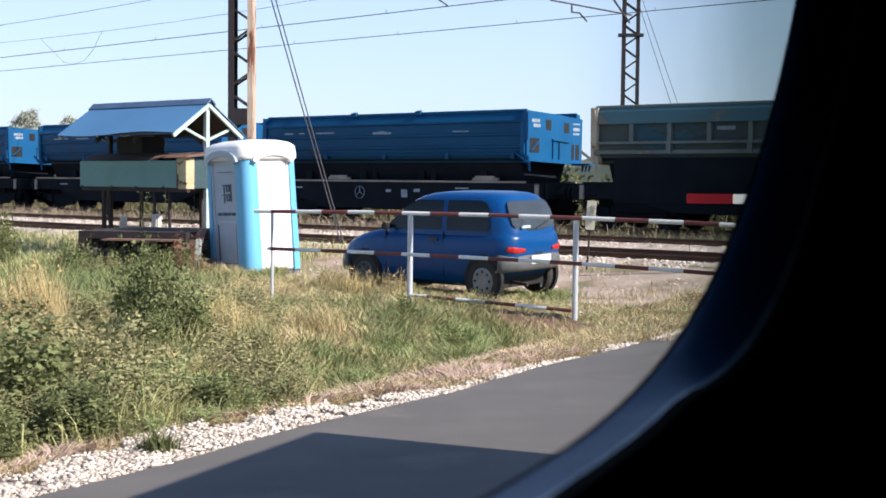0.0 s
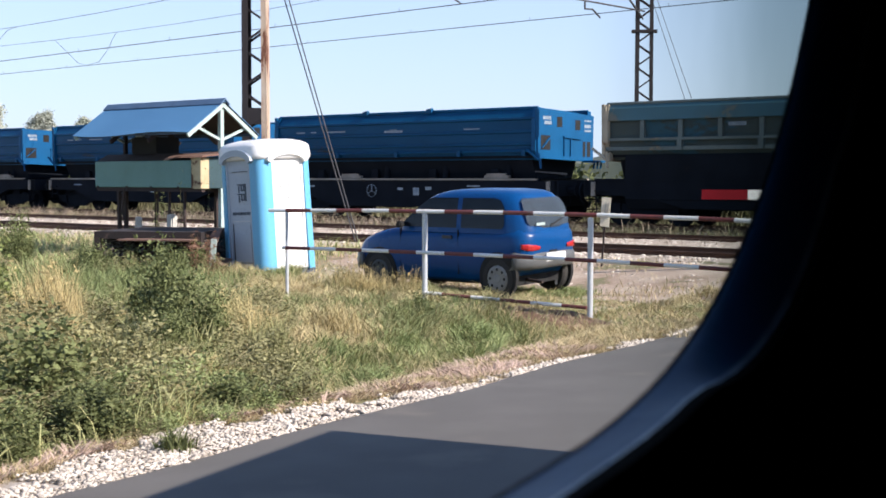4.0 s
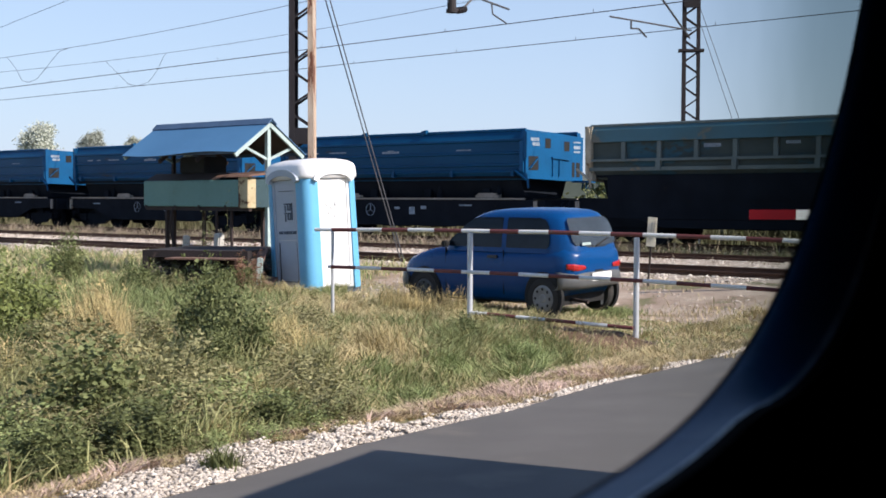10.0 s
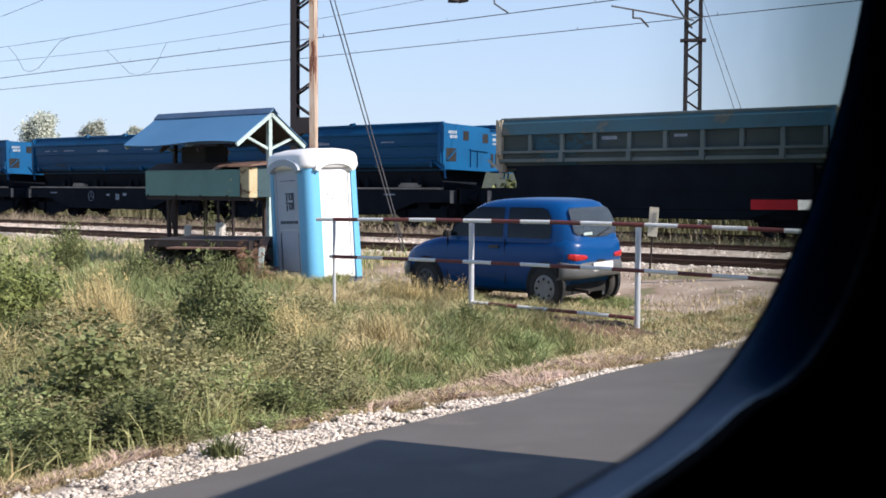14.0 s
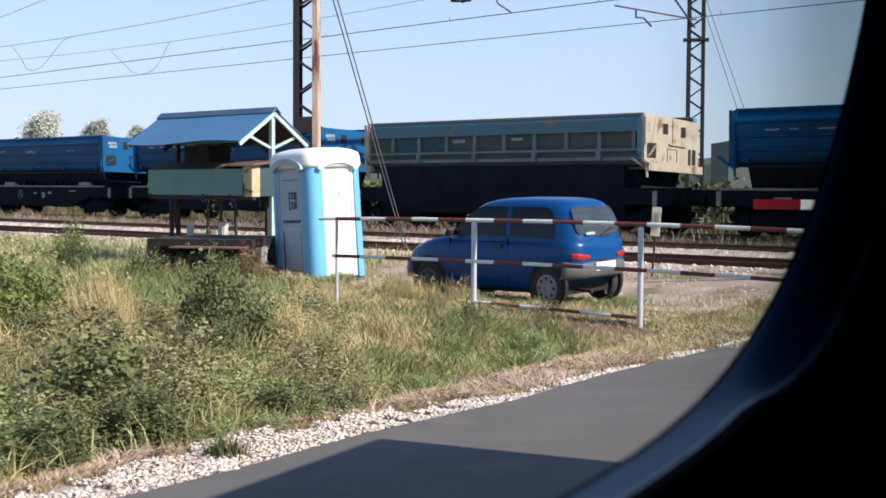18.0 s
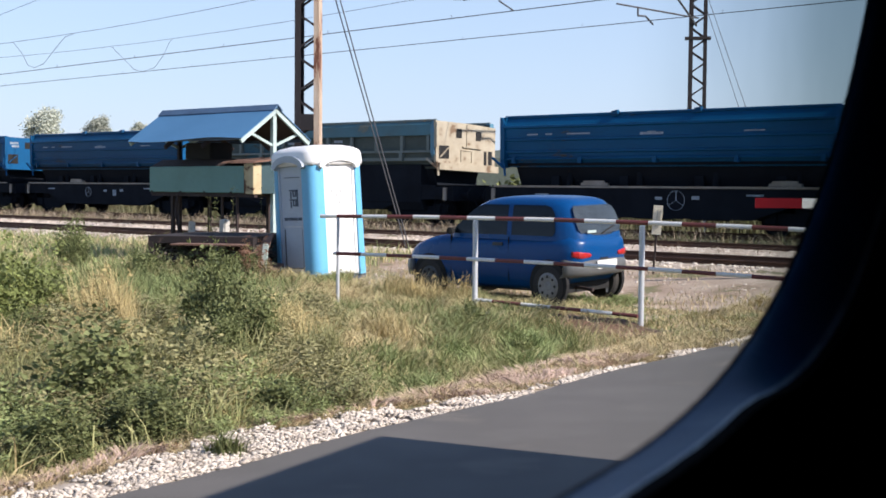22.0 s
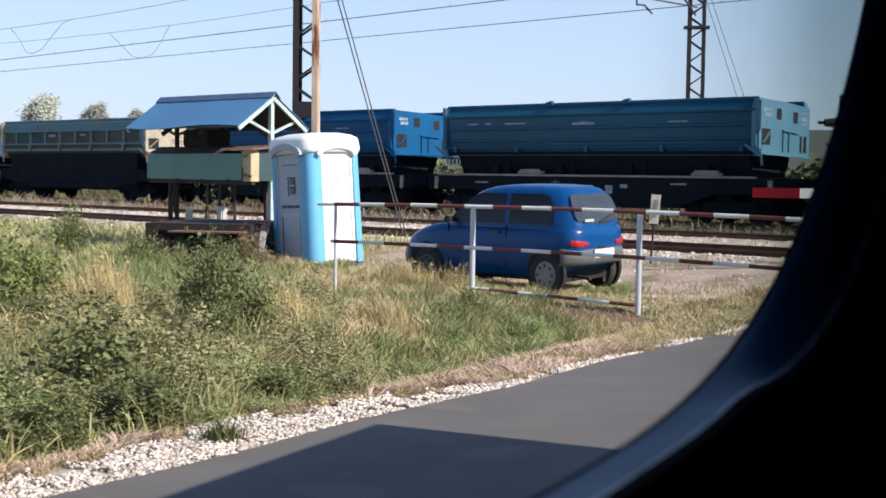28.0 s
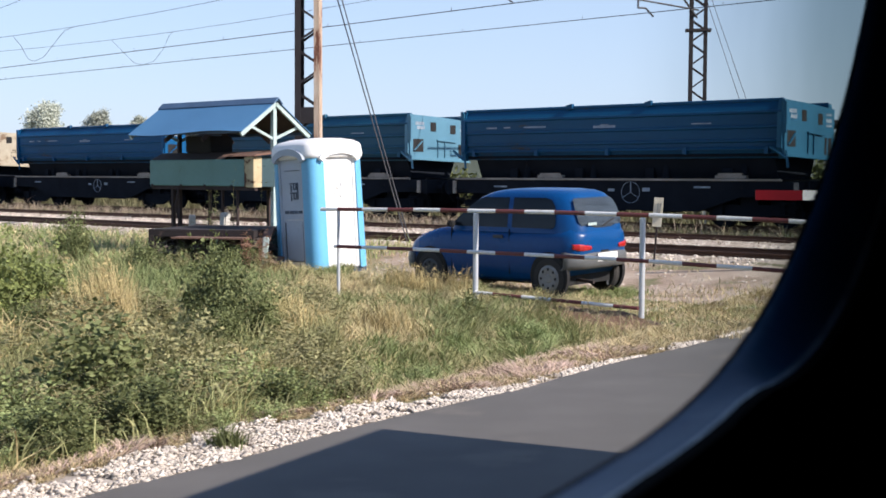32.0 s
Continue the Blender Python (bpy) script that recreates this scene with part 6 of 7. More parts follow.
def platform():
    ob = thing("platform", pose(-4.05, 22.6, 0, 0, 0, -12), "low rusty steel platform overgrown with weeds", "platform")
    bm = bmesh.new()
    box(bm, -1.0, 0.95, -0.9, 1.2, 0.575, 0.7)
    part("deck", bm, M_deck, ob, "dark rusty steel deck")
    bm = bmesh.new()
    box(bm, -0.4, 0.9, -1.3, -0.905, 0.56, 0.585)
    part("plate", bm, M_rust, ob, "lighter rusty plate")
    for x in (-0.95, 0.9):
        for y in (-0.85, 1.15):
            bm = bmesh.new()
            box(bm, x - 0.05, x + 0.05, y - 0.05, y + 0.05, -0.1, 0.575)
            part("leg", bm, M_rust_shade, ob)
    g = np.random.default_rng(6)
    m = pose(-4.05, 22.6, 0, 0, 0, -12)
    heap = []
    for k in range(1500):
        x, y = g.uniform(-1.05, 1.0), g.uniform(-0.95, 0.6)
        high = 0.62 * (1 - max(0, (abs(y + 0.1) - 0.5) * 0.9)) * (0.85 + 0.3 * noise.noise((x * 3, y * 3, 2)))
        heap.append(tuple(m @ Vector((x, y, min(0.6, high * g.uniform(0.1, 1.0) ** 0.5)))))
    stones("rubble_heap", heap, 0.06, M_rubble, "dark rubble and scrap under the rusty platform", 8)
    q = thing("concrete_marker", pose(-5.15, 25.2, 0, 0, 3, 10), "short white concrete marker post", "marker post")
    bm = bmesh.new()
    box(bm, -0.07, 0.07, -0.07, 0.07, -0.1, 0.86)
    part("shaft", bevelled(bm, 0.02), M_concrete, q)
    white = thing("marker_post", Matrix.Translation(on_rails(36.0, 19.93, -0.05)), "thin white marker post in the weeds beyond the goods train", "marker post")
    bm = bmesh.new()
    box(bm, -0.07, 0.07, -0.06, 0.06, -0.1, 0.75)
    part("shaft", bevelled(bm, 0.015), M_white, white)
    q = thing("concrete_block", pose(-4.36, 24.6, 0, 0, 3, -38), "upright grey concrete block beside the platform", "concrete block")
    bm = bmesh.new()
    box(bm, -0.1, 0.07, -0.08, 0.08, -0.1, 0.92)
    part("shaft", bevelled(bm, 0.025), M_concrete, q)
    # a heap of rusty sheet scraps at the platform's end
    heap = thing("scrap_heap", pose(-3.35, 21.75, 0, 0, 0, -12), "heap of crumpled rusty sheet scraps beside the platform", "scrap")
    rnd = random.Random(3)
    for k in range(11):
        bm = bmesh.new()
        w, d = rnd.uniform(0.12, 0.26), rnd.uniform(0.1, 0.2)
        box(bm, -w, w, -d, d, -0.008, 0.008)
        for v in bm.verts:
            v.co.z += rnd.uniform(-0.03, 0.03)
        scrap = part("scrap", bm, M_rust if k % 3 else M_rust_shade, heap)
        scrap.matrix_basis = pose(rnd.uniform(-0.35, 0.35), rnd.uniform(-0.25, 0.2), 0.1 + 0.05 * k, rnd.uniform(-50, 50), rnd.uniform(-40, 40), rnd.uniform(0, 180))
    bm = bmesh.new()
    box(bm, -0.05, 0.05, -0.04, 0.04, -0.05, 0.6)
    stake = thing("stake", pose(-3.12, 21.35, 0, 4, 6, 0), "pale blue-grey painted stake beside the platform", "stake")
    part("shaft", bevelled(bm, 0.012), M_pale_post, stake)
    # a dark teal bin beside the toilet
    bin_box = thing("waste_bin", pose(-3.2, 22.7, -0.02, 0, 0, 30), "dark teal plastic waste bin beside the portable toilet", "bin")
    bm = bmesh.new()
    for z0, z1, r0, r1 in ((0.0, 0.58, 0.14, 0.17),):
        lo = [bm.verts.new((sx * r0, sy * r0, z0)) for sx, sy in ((-1, -1), (1, -1), (1, 1), (-1, 1))]
        hi = [bm.verts.new((sx * r1, sy * r1, z1)) for sx, sy in ((-1, -1), (1, -1), (1, 1), (-1, 1))]
        bm.faces.new(lo[::-1])
        bm.faces.new(hi)
        for i in range(4):
            bm.faces.new((lo[i], lo[(i + 1) % 4], hi[(i + 1) % 4], hi[i]))
    part("body", bevelled(bm, 0.025), M_bin, bin_box)
    bm = bmesh.new()
    box(bm, -0.185, 0.185, -0.185, 0.185, 0.584, 0.66)
    part("lid", bevelled(bm, 0.03), M_bin, bin_box)


platform()


# ---- portal masts, wires and guys ----
MAST_A, MAST_B = Vector((-2.95, 26.9, 0)), Vector((8.37, 42.0, 0))


def mast(name, foot, width, high, chords, label, band=False, ratio=0.86, rise=0.62):
    """Two channel chords with zigzag lacing, narrowing upwards; the lacing lies across the picture's line of sight."""
    ob = thing(name, Matrix.Translation(foot) @ pose(0, 0, 0, 0, 0, -8), label, "railway mast", "portal masts")
    base = width * 1.02
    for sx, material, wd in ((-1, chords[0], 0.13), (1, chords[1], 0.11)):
        bm = bmesh.new()
        for y0, y1, x0, x1 in ((-0.16, -0.145, 0, wd), (0.145, 0.16, 0, wd), (-0.16, 0.16, 0, 0.014)):
            v = box(bm, x0, x1, y0, y1, -0.2, high)
            for q in v:
                taper = base / 2 - (q.co.z / high) * 0.02
                q.co.x = sx * (taper - q.co.x)
        bmesh.ops.recalc_face_normals(bm, faces=bm.faces[:])
        part("chord", bm, material, ob, "rust-streaked chord, painted pale as sunlit" if material is M_steel_sun else "")
    k, z = 0, 0.4
    step = width * ratio
    while z + step < high:
        for y in (-0.13, 0.13):
            bm = bmesh.new()
            s = 1 if k % 2 else -1
            beam(bm, (-s * (base / 2 - 0.06), y, z), (s * (base / 2 - 0.06), y, z + step * rise), 0.055, 0.04)
            part("lacing", bm, chords[0], ob)
        z, k = z + step, k + 1
    if band:
        bm = bmesh.new()
        for z in (2.78,):
            box(bm, -base / 2 + 0.05, base / 2 - 0.05, -0.15, 0.15, z, z + 0.34)
        part("batten", bm, chords[0], ob)
    bm = bmesh.new()
    box(bm, -0.5, 0.5, -0.4, 0.4, -0.2, 0.3)
    part("footing", bevelled(bm, 0.04), M_concrete, ob)
    return ob


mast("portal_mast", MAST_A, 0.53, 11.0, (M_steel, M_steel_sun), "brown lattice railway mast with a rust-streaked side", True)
far_mast = mast("portal_mast", MAST_B, 0.6, 11.0, (M_steel, M_steel), "dark brown lattice railway mast behind the train", False, 0.645, 0.9)
for z in (6.55, 8.7):
    bm = bmesh.new()
    box(bm, -0.42, 0.42, -0.2, 0.2, z, z + 0.08)
    part("clamp", bm, M_steel, far_mast)
bm = bmesh.new()
box(bm, -0.25, 0.25, -0.22, -0.12, 8.0, 8.5)
part("plate", bm, M_steel, far_mast)

beam_ob = thing("portal_beam", Matrix.Translation(MAST_A), "steel lattice portal beam over the tracks", "portal beam")
span = MAST_B - MAST_A
bm = bmesh.new()
for z in (10.2, 10.9):
    beam(bm, (0, 0, z), span + Vector((0, 0, z)), 0.12, 0.12)
for k in range(22):
    a, b = span * (k / 22), span * ((k + 1) / 22)
    beam(bm, a + Vector((0, 0, 10.2 if k % 2 else 10.9)), b + Vector((0, 0, 10.9 if k % 2 else 10.2)), 0.06, 0.06)
part("lattice", bm, M_steel, beam_ob)
drop = MAST_A.dot(NORM)
PORTAL = MAST_A.dot(TRACK)


def registration(n, reach, height, drop_top):
    """A hanging tube with the arm that holds a contact wire."""
    at = on_rails(n, PORTAL + 0.25)
    ob = thing("hanging_tube", Matrix.Translation(at), "steel tube hanging from the portal with a steady arm", "catenary support", "catenary supports")
    bm = bmesh.new()
    bar(bm, (0, 0, height), (0, 0, drop_top), 0.11, 12)
    bar(bm, (0, 0, height), (0, 0, height + 0.08), 0.14, 12)
    part("tube", bm, M_steel, ob)
    e = NORM * reach
    bm = bmesh.new()
    bar(bm, (0, 0, height + 0.05), e * 0.18 + Vector((0, 0, height + 0.12)), 0.05, 8)
    for k in range(5):
        p = e * (0.1 + 0.03 * k) + Vector((0, 0, height + 0.08 + 0.015 * k))
        bar(bm, p, p + e.normalized() * 0.03, 0.085, 10)
    part("insulator", bm, M_steel, ob)
    bm = bmesh.new()
    bar(bm, e * 0.18 + Vector((0, 0, height + 0.12)), e * 0.62 + Vector((0, 0, height + 0.9)), 0.03, 6)
    bar(bm, e * 0.4 + Vector((0, 0, height + 0.5)), e * 1.05 + Vector((0, 0, height + 0.35)), 0.025, 6)
    bar(bm, e * 0.72 + Vector((0, 0, height + 0.43)), e * 0.74 + Vector((0, 0, height + 0.15)), 0.02, 6)
    bar(bm, e * 0.74 + Vector((0, 0, height + 0.15)), e * 1.0 + Vector((0, 0, height - 0.02)), 0.02, 6)
    part("steady_arm", bm, M_wire, ob)


registration(23.75, 2.2, 6.2, 10.2)
arm = thing("cantilever", Matrix.Translation(MAST_B), "cantilever arm reaching from the mast to the contact wire", "catenary support", "catenary supports")
bm = bmesh.new()
bar(bm, (0, 0, 7.26), -NORM * 4.95 + Vector((0, 0, 7.17)), 0.028, 6)
bar(bm, -NORM * 0.1 + Vector((0, 0, 7.0)), -NORM * 5.5 + Vector((0, 0, 10.2)), 0.035, 6)
bar(bm, -NORM * 3.75 + Vector((0, 0, 7.19)), -NORM * 3.75 + Vector((0, 0, 6.93)), 0.03, 6)
bar(bm, -NORM * 3.75 + Vector((0, 0, 6.94)), -NORM * 3.3 + Vector((0, 0, 6.97)), 0.03, 6)
bar(bm, -NORM * 3.3 + Vector((0, 0, 6.97)), -NORM * 2.85 + Vector((0, 0, 6.76)), 0.03, 6)
part("tube", bm, M_wire, arm)


def line(name, pts, r, label, category="wire", group="overhead wires"):
    bm, prev = bmesh.new(), None
    for i, p in enumerate(pts):
        d = (Vector(pts[min(i + 1, len(pts) - 1)]) - Vector(pts[max(i - 1, 0)])).to_track_quat("Z", "Y").to_matrix()
        ring = [bm.verts.new(Vector(p) + d @ Vector((r * math.cos(k * math.tau / 6), r * math.sin(k * math.tau / 6), 0))) for k in range(6)]
        if prev:
            for k in range(6):
                bm.faces.new((prev[k], prev[(k + 1) % 6], ring[(k + 1) % 6], ring[k]))
        prev = ring
    ob = part(name, bm, M_wire)
    return tagged(ob, label, category, group)


def hang(s, low, lift):
    d = s - PORTAL
    d = abs(((d + 30) % 60) - 30)
    return low + lift * (1 - d / 30) ** 2


def sag(s, middle, low, bow):
    return low + bow * ((s - middle + 30) % 60 - 30) ** 2


ss = [PORTAL - 60 + 3 * k for k in range(81)]
for n, zs, slope, middle, low, bow in ((TRACKS[1], 6.33, 0.0127, 44, 6.93, 0.0016), (TRACKS[2], 6.575, 0.0065, 47, 7.48, 0.0012)):
    line("contact_wire", [on_rails(n, s, zs - slope * min(60, s)) for s in ss[::4]], 0.012, "thin overhead contact wire over the track")
    line("messenger_wire", [on_rails(n, s, sag(s, middle, low, bow)) for s in ss], 0.008, "sagging messenger wire over the contact wire")
    for k in range(14):
        s = -6.5 + k * 4.7
        z = zs - slope * s
        line("wire_clip", [on_rails(n, s, z), on_rails(n, s, z + 0.09)], 0.008, "small clip on the contact wire", "clip", "clips on the wires")
line("feeder_wire", [on_rails(31.6, 90 - 10 * k, 5.2 + 1.25 * k) for k in range(7)], 0.01, "thin feeder wire climbing over the tracks")
for n, loop in ((TRACKS[1], ((43.5, 6.94), (42.9, 6.5), (42.45, 6.0), (42.0, 5.89), (41.4, 6.0), (40.6, 6.5), (40.0, 6.87), (39.4, 6.96))),
                (TRACKS[2], ((46.0, 7.47), (45.2, 6.95), (44.4, 6.42), (43.8, 6.29), (43.0, 6.4), (42.4, 6.85), (42.0, 7.35), (41.8, 7.5)))):
    line("stitch_wire", [on_rails(n, s, z) for s, z in loop], 0.008, "slack wire hung in a loop between two wires")

for off in (0.0, 0.12):
    line("guy_wire", [MAST_A + Vector((0.2, 0, 6.85 + off * 3)), Vector((-0.73 + off * 0.5, 25.6, 0.1))], 0.013, "steel guy wire from the mast to the ground", "guy wire", "mast guys")
    line("guy_wire", [MAST_B + Vector((0.3, 0, 7.5 + off * 4)), MAST_B + Vector((2.7 + off * 2.6, -0.8, 0.0))], 0.011, "steel guy wire from the mast to the ground", "guy wire", "mast guys")


# ---- small things by the track ----
def board():
    ob = thing("track_sign", pose(3.42, 20.6, 0, 0, 4, -20), "small yellowed board with dark strokes on a post", "track sign")
    bm = bmesh.new()
    box(bm, -0.014, 0.014, -0.014, 0.014, -0.2, 0.9)
    part("post", bm, M_rust_shade, ob)
    bm = bmesh.new()
    box(bm, -0.075, 0.075, -0.035, -0.021, 0.84, 1.32)
    part("board", bm, M_board, ob)
    for x0, x1 in ((-0.02, 0.0), (0.02, 0.045)):
        bm = bmesh.new()
        beam(bm, (x0, -0.038, 0.95), (x1, -0.038, 1.24), 0.018, 0.004)
        part("stroke", bm, M_ink, ob)


board()


def barrier():
    ob = thing("barrier", pose(4.72, 19.1, 0, 0, 0, -6), "red and white level crossing barrier arm, lowered", "barrier")
    for k in range(8):
        bm = bmesh.new()
        box(bm, k * 0.7, k * 0.7 + 0.7, -0.02, 0.02, 1.31, 1.46)
        part("arm_segment", bm, M_white if k % 2 else M_signal, ob)
    bm = bmesh.new()
    box(bm, 5.6, 6.1, -0.2, 0.2, -0.1, 1.5)
    part("drive_box", bm, M_galv, ob)


barrier()
s = thing("signal_post", pose(14.75, 47.0, 0), "thin pole with a dark lamp head beyond the train", "signal")
bm = bmesh.new()
bar(bm, (0.55, 0, -0.2), (0.55, 0, 6.7), 0.035, 8)
part("pole", bm, M_galv, s)
bm = bmesh.new()
bar(bm, (0.38, 0, 4.65), (0.38, 0, 5.25), 0.1, 8)
part("lamp_box", bm, M_white, s)
bm = bmesh.new()
bar(bm, (-0.5, 0, 3.72), (0.0, 0, 3.72), 0.14, 10, 0.2)
bar(bm, (0.0, 0, 3.72), (0.4, 0, 3.72), 0.2, 10)
bar(bm, (-0.75, 0, 3.72), (-0.5, 0, 3.72), 0.06, 8)
part("lamp_head", bm, M_black, s)
bm = bmesh.new()
box(bm, 13.6, 22, 60, 64, -0.1, 3.95)
tagged(part("wayside_building", bm, M_haze_wall), "plain grey-green building beyond the crossing", "building")

# a weed tuft in the gravel
g = np.random.default_rng(3)
tuft = np.array([(-1.3 + g.normal(0, 0.05), 7.4 + g.normal(0, 0.05), 0.0) for k in range(160)])
ob = blades("weed_tuft", tuft, 0.13, 0.006, 1.2, M_leaf_dark, "dark weed tuft in the roadside gravel", 12)

# ---- the parked car ----
def wheel(parent, x, y):
    s = 1 if y > 0 else -1
    bm = bmesh.new()
    turned(bm, ((0.17, -0.08), (0.25, -0.085), (0.272, -0.05), (0.275, 0.04), (0.26, 0.08), (0.19, 0.085), (0.17, 0.06)), (0, 0, 0), 28, "y")
    tyre = part("wheel", bm, M_tyre, parent, "black tyre")
    tyre.matrix_basis = pose(x, y, 0.272, 0, 0, 0 if s > 0 else 180)
    bm = bmesh.new()
    turned(bm, ((0.185, 0.03), (0.185, 0.07), (0.15, 0.088), (0.06, 0.08), (0.045, 0.09)), (0, 0, 0), 28, "y")
    rim = part("hubcap", bm, M_rim if x < 0 else M_bumper, tyre, "grey plastic hubcap" if x < 0 else "front wheel centre, coloured dark")
    for k in range(8):
        a = k * math.tau / 8
        bm = bmesh.new()
        turned(bm, ((0.02, 0.075), (0.02, 0.0885)), (0.125 * math.cos(a), 0, 0.125 * math.sin(a)), 8, "y")
        part("slot", bm, M_black, tyre)


def car():
    ob = thing("car", pose(0.985, 18.1, 0.006, -1.6, 0, 139.2) @ Matrix.Diagonal((0.95, 0.915, 1.03, 1)), "small blue three-door hatchback parked in the yard", "car")
    W = [(-1.665, 0.52), (-1.62, 0.64), (-1.5, 0.715), (-1.2, 0.748), (0.9, 0.75), (1.3, 0.725), (1.5, 0.66), (1.62, 0.55), (1.668, 0.42)]
    TOP = [(-1.665, 0.86), (-1.5, 0.93), (-0.5, 0.9), (0.7, 0.9), (1.0, 0.86), (1.35, 0.77), (1.55, 0.66), (1.668, 0.55)]
    LOW = [(-1.665, 0.47), (-1.5, 0.42), (-1.36, 0.24), (-1.0, 0.2), (1.0, 0.19), (1.5, 0.22), (1.668, 0.36)]
    bm = bmesh.new()
    prev = None
    xs = [-1.665, -1.645, -1.6, -1.5, -1.35, -1.1, -0.8, -0.4, 0, 0.4, 0.8, 1.0, 1.2, 1.4, 1.52, 1.6, 1.65, 1.668]
    for x in xs:
        w, t, b = lerp(W, x), lerp(TOP, x), lerp(LOW, x)
        mid = b + (t - b) * 0.45
        half = [(0, b), (w * 0.8, b), (w * 0.95, b + 0.06), (w * 0.99, mid - 0.05), (w, mid + 0.05), (w * 0.985, t - 0.12), (w * 0.95, t - 0.05), (w * 0.86, t), (w * 0.5, t + 0.02), (0, t + 0.028)]
        ring = [bm.verts.new((x, y, z)) for y, z in half] + [bm.verts.new((x, -y, z)) for y, z in half[-2:0:-1]]
        if prev:
            for k in range(len(ring)):
                bm.faces.new((prev[k], prev[(k + 1) % len(ring)], ring[(k + 1) % len(ring)], ring[k]))
        else:
            bm.faces.new(ring)
        prev = ring
    bm.faces.new(prev[::-1])
    bmesh.ops.recalc_face_normals(bm, faces=bm.faces[:])
    body = part("body", bm, M_car, ob, "glossy blue paint", smooth=True)
    # cabin: rings from the belt to the roof, rounded in plan
    bm = bmesh.new()
    rings = []
    for z, x0, x1, w, e in ((0.86, -1.655, 0.86, 0.725, 6), (0.94, -1.64, 0.76, 0.715, 6), (1.06, -1.6, 0.6, 0.69, 6), (1.2, -1.54, 0.42, 0.655, 6), (1.31, -1.475, 0.27, 0.62, 5.5), (1.37, -1.41, 0.14, 0.58, 5), (1.41, -1.3, -0.02, 0.51, 4.5), (1.432, -1.1, -0.22, 0.38, 4), (1.44, -0.9, -0.42, 0.2, 4)):
        ring, cx, hx = [], (x0 + x1) / 2, (x1 - x0) / 2
        for k in range(48):
            a = (k + 0.5) * math.tau / 48
            c, s = math.cos(a), math.sin(a)
            q = 1 / (abs(c) ** e + abs(s) ** e) ** (1 / e)
            ring.append(bm.verts.new((cx + hx * c * q, w * s * q, z)))
        rings.append(ring)
    for a, b in zip(rings, rings[1:]):
        for k in range(48):
            bm.faces.new((a[k], a[(k + 1) % 48], b[(k + 1) % 48], b[k]))
    bm.faces.new(rings[-1])
    part("cabin", bm, M_car, ob, "blue roof and pillars", smooth=True)

    def skin(z, x=None, y=None):
        """The cabin's outside: side y at a height, or end x at a height."""
        zs = [(0.86, 0.725), (0.94, 0.715), (1.06, 0.69), (1.2, 0.655), (1.31, 0.62), (1.37, 0.58)]
        return lerp(zs, z)

    def side_glass(name, front, rear, s):
        """A window in rows that follow the bulge of the cabin; front and rear: x by height."""
        bm, rows = bmesh.new(), []
        for z in (0.925, 0.96, 1.0, 1.06, 1.13, 1.2, 1.26, 1.3, 1.325):
            x1, x0 = lerp(front, z), lerp(rear, z)
            rows.append([bm.verts.new((x0 + (x1 - x0) * t, s * (skin(z) + 0.004), z)) for t in (0, 0.33, 0.67, 1)])
        for a, b in zip(rows, rows[1:]):
            for k in range(3):
                bm.faces.new((a[k], a[k + 1], b[k + 1], b[k]))
        bmesh.ops.solidify(bm, geom=bm.faces[:], thickness=0.015 * s)
        bmesh.ops.recalc_face_normals(bm, faces=bm.faces[:])
        return part(name, bm, M_carglass, ob, "dark side window")

    for s in (1, -1):
        side_glass("door_window", [(0.92, 0.66), (1.06, 0.48), (1.22, 0.28), (1.3, 0.14), (1.33, 0.02)], [(0.92, -0.44), (1.33, -0.42)], s)
        side_glass("quarter_window", [(0.92, -0.52), (1.33, -0.5)], [(0.92, -1.24), (0.97, -1.3), (1.22, -1.26), (1.3, -1.18), (1.33, -1.05)], s)
        bm = bmesh.new()
        for x in (0.62, -0.48):
            box(bm, x - 0.002, x + 0.002, min(s * 0.70, s * 0.753), max(s * 0.70, s * 0.743), 0.3, 0.9)
        part("door_gap", bm, M_black, ob)
        bm = bmesh.new()
        box(bm, -0.38, -0.2, min(s * 0.74, s * 0.765), max(s * 0.74, s * 0.765), 0.78, 0.82)
        part("door_handle", bm, M_bumper, ob)
        bm = bmesh.new()
        box(bm, 0.52, 0.62, min(s * 0.74, s * 0.86), max(s * 0.74, s * 0.86), 0.91, 1.0)
        part("mirror", bevelled(bm, 0.02), M_black, ob)
        # a proud black disc paints the shade inside each uncut wheel arch
        for x in (1.04, -1.2):
            bm = bmesh.new()
            turned(bm, ((0.325, -0.05), (0.325, 0.016), (0.31, 0.02)), (x, s * 0.738, 0.3), 28, "y")
            part("wheel_arch", bm, M_black, ob)
            wheel(ob, x, s * 0.685)
        bm, prev = bmesh.new(), None
        for y, x, z0, z1 in ((0.36, -1.687, 0.65, 0.695), (0.44, -1.687, 0.645, 0.71), (0.54, -1.677, 0.64, 0.72), (0.62, -1.648, 0.645, 0.73), (0.68, -1.59, 0.665, 0.73)):
            ring = [bm.verts.new((xx, s * y, z)) for xx, z in ((x + 0.012, z0), (x, z0 + 0.02), (x, z1 - 0.02), (x + 0.012, z1), (x + 0.15, z1), (x + 0.15, z0))]
            if prev:
                for k in range(6):
                    bm.faces.new((prev[k], prev[(k + 1) % 6], ring[(k + 1) % 6], ring[k]))
            else:
                bm.faces.new(ring)
            prev = ring
        bm.faces.new(prev[::-1])
        bmesh.ops.recalc_face_normals(bm, faces=bm.faces[:])
        part("tail_light", bm, M_tail, ob, "red tail light")
    # rear window, following the tailgate's lean
    bm = bmesh.new()
    rows = []
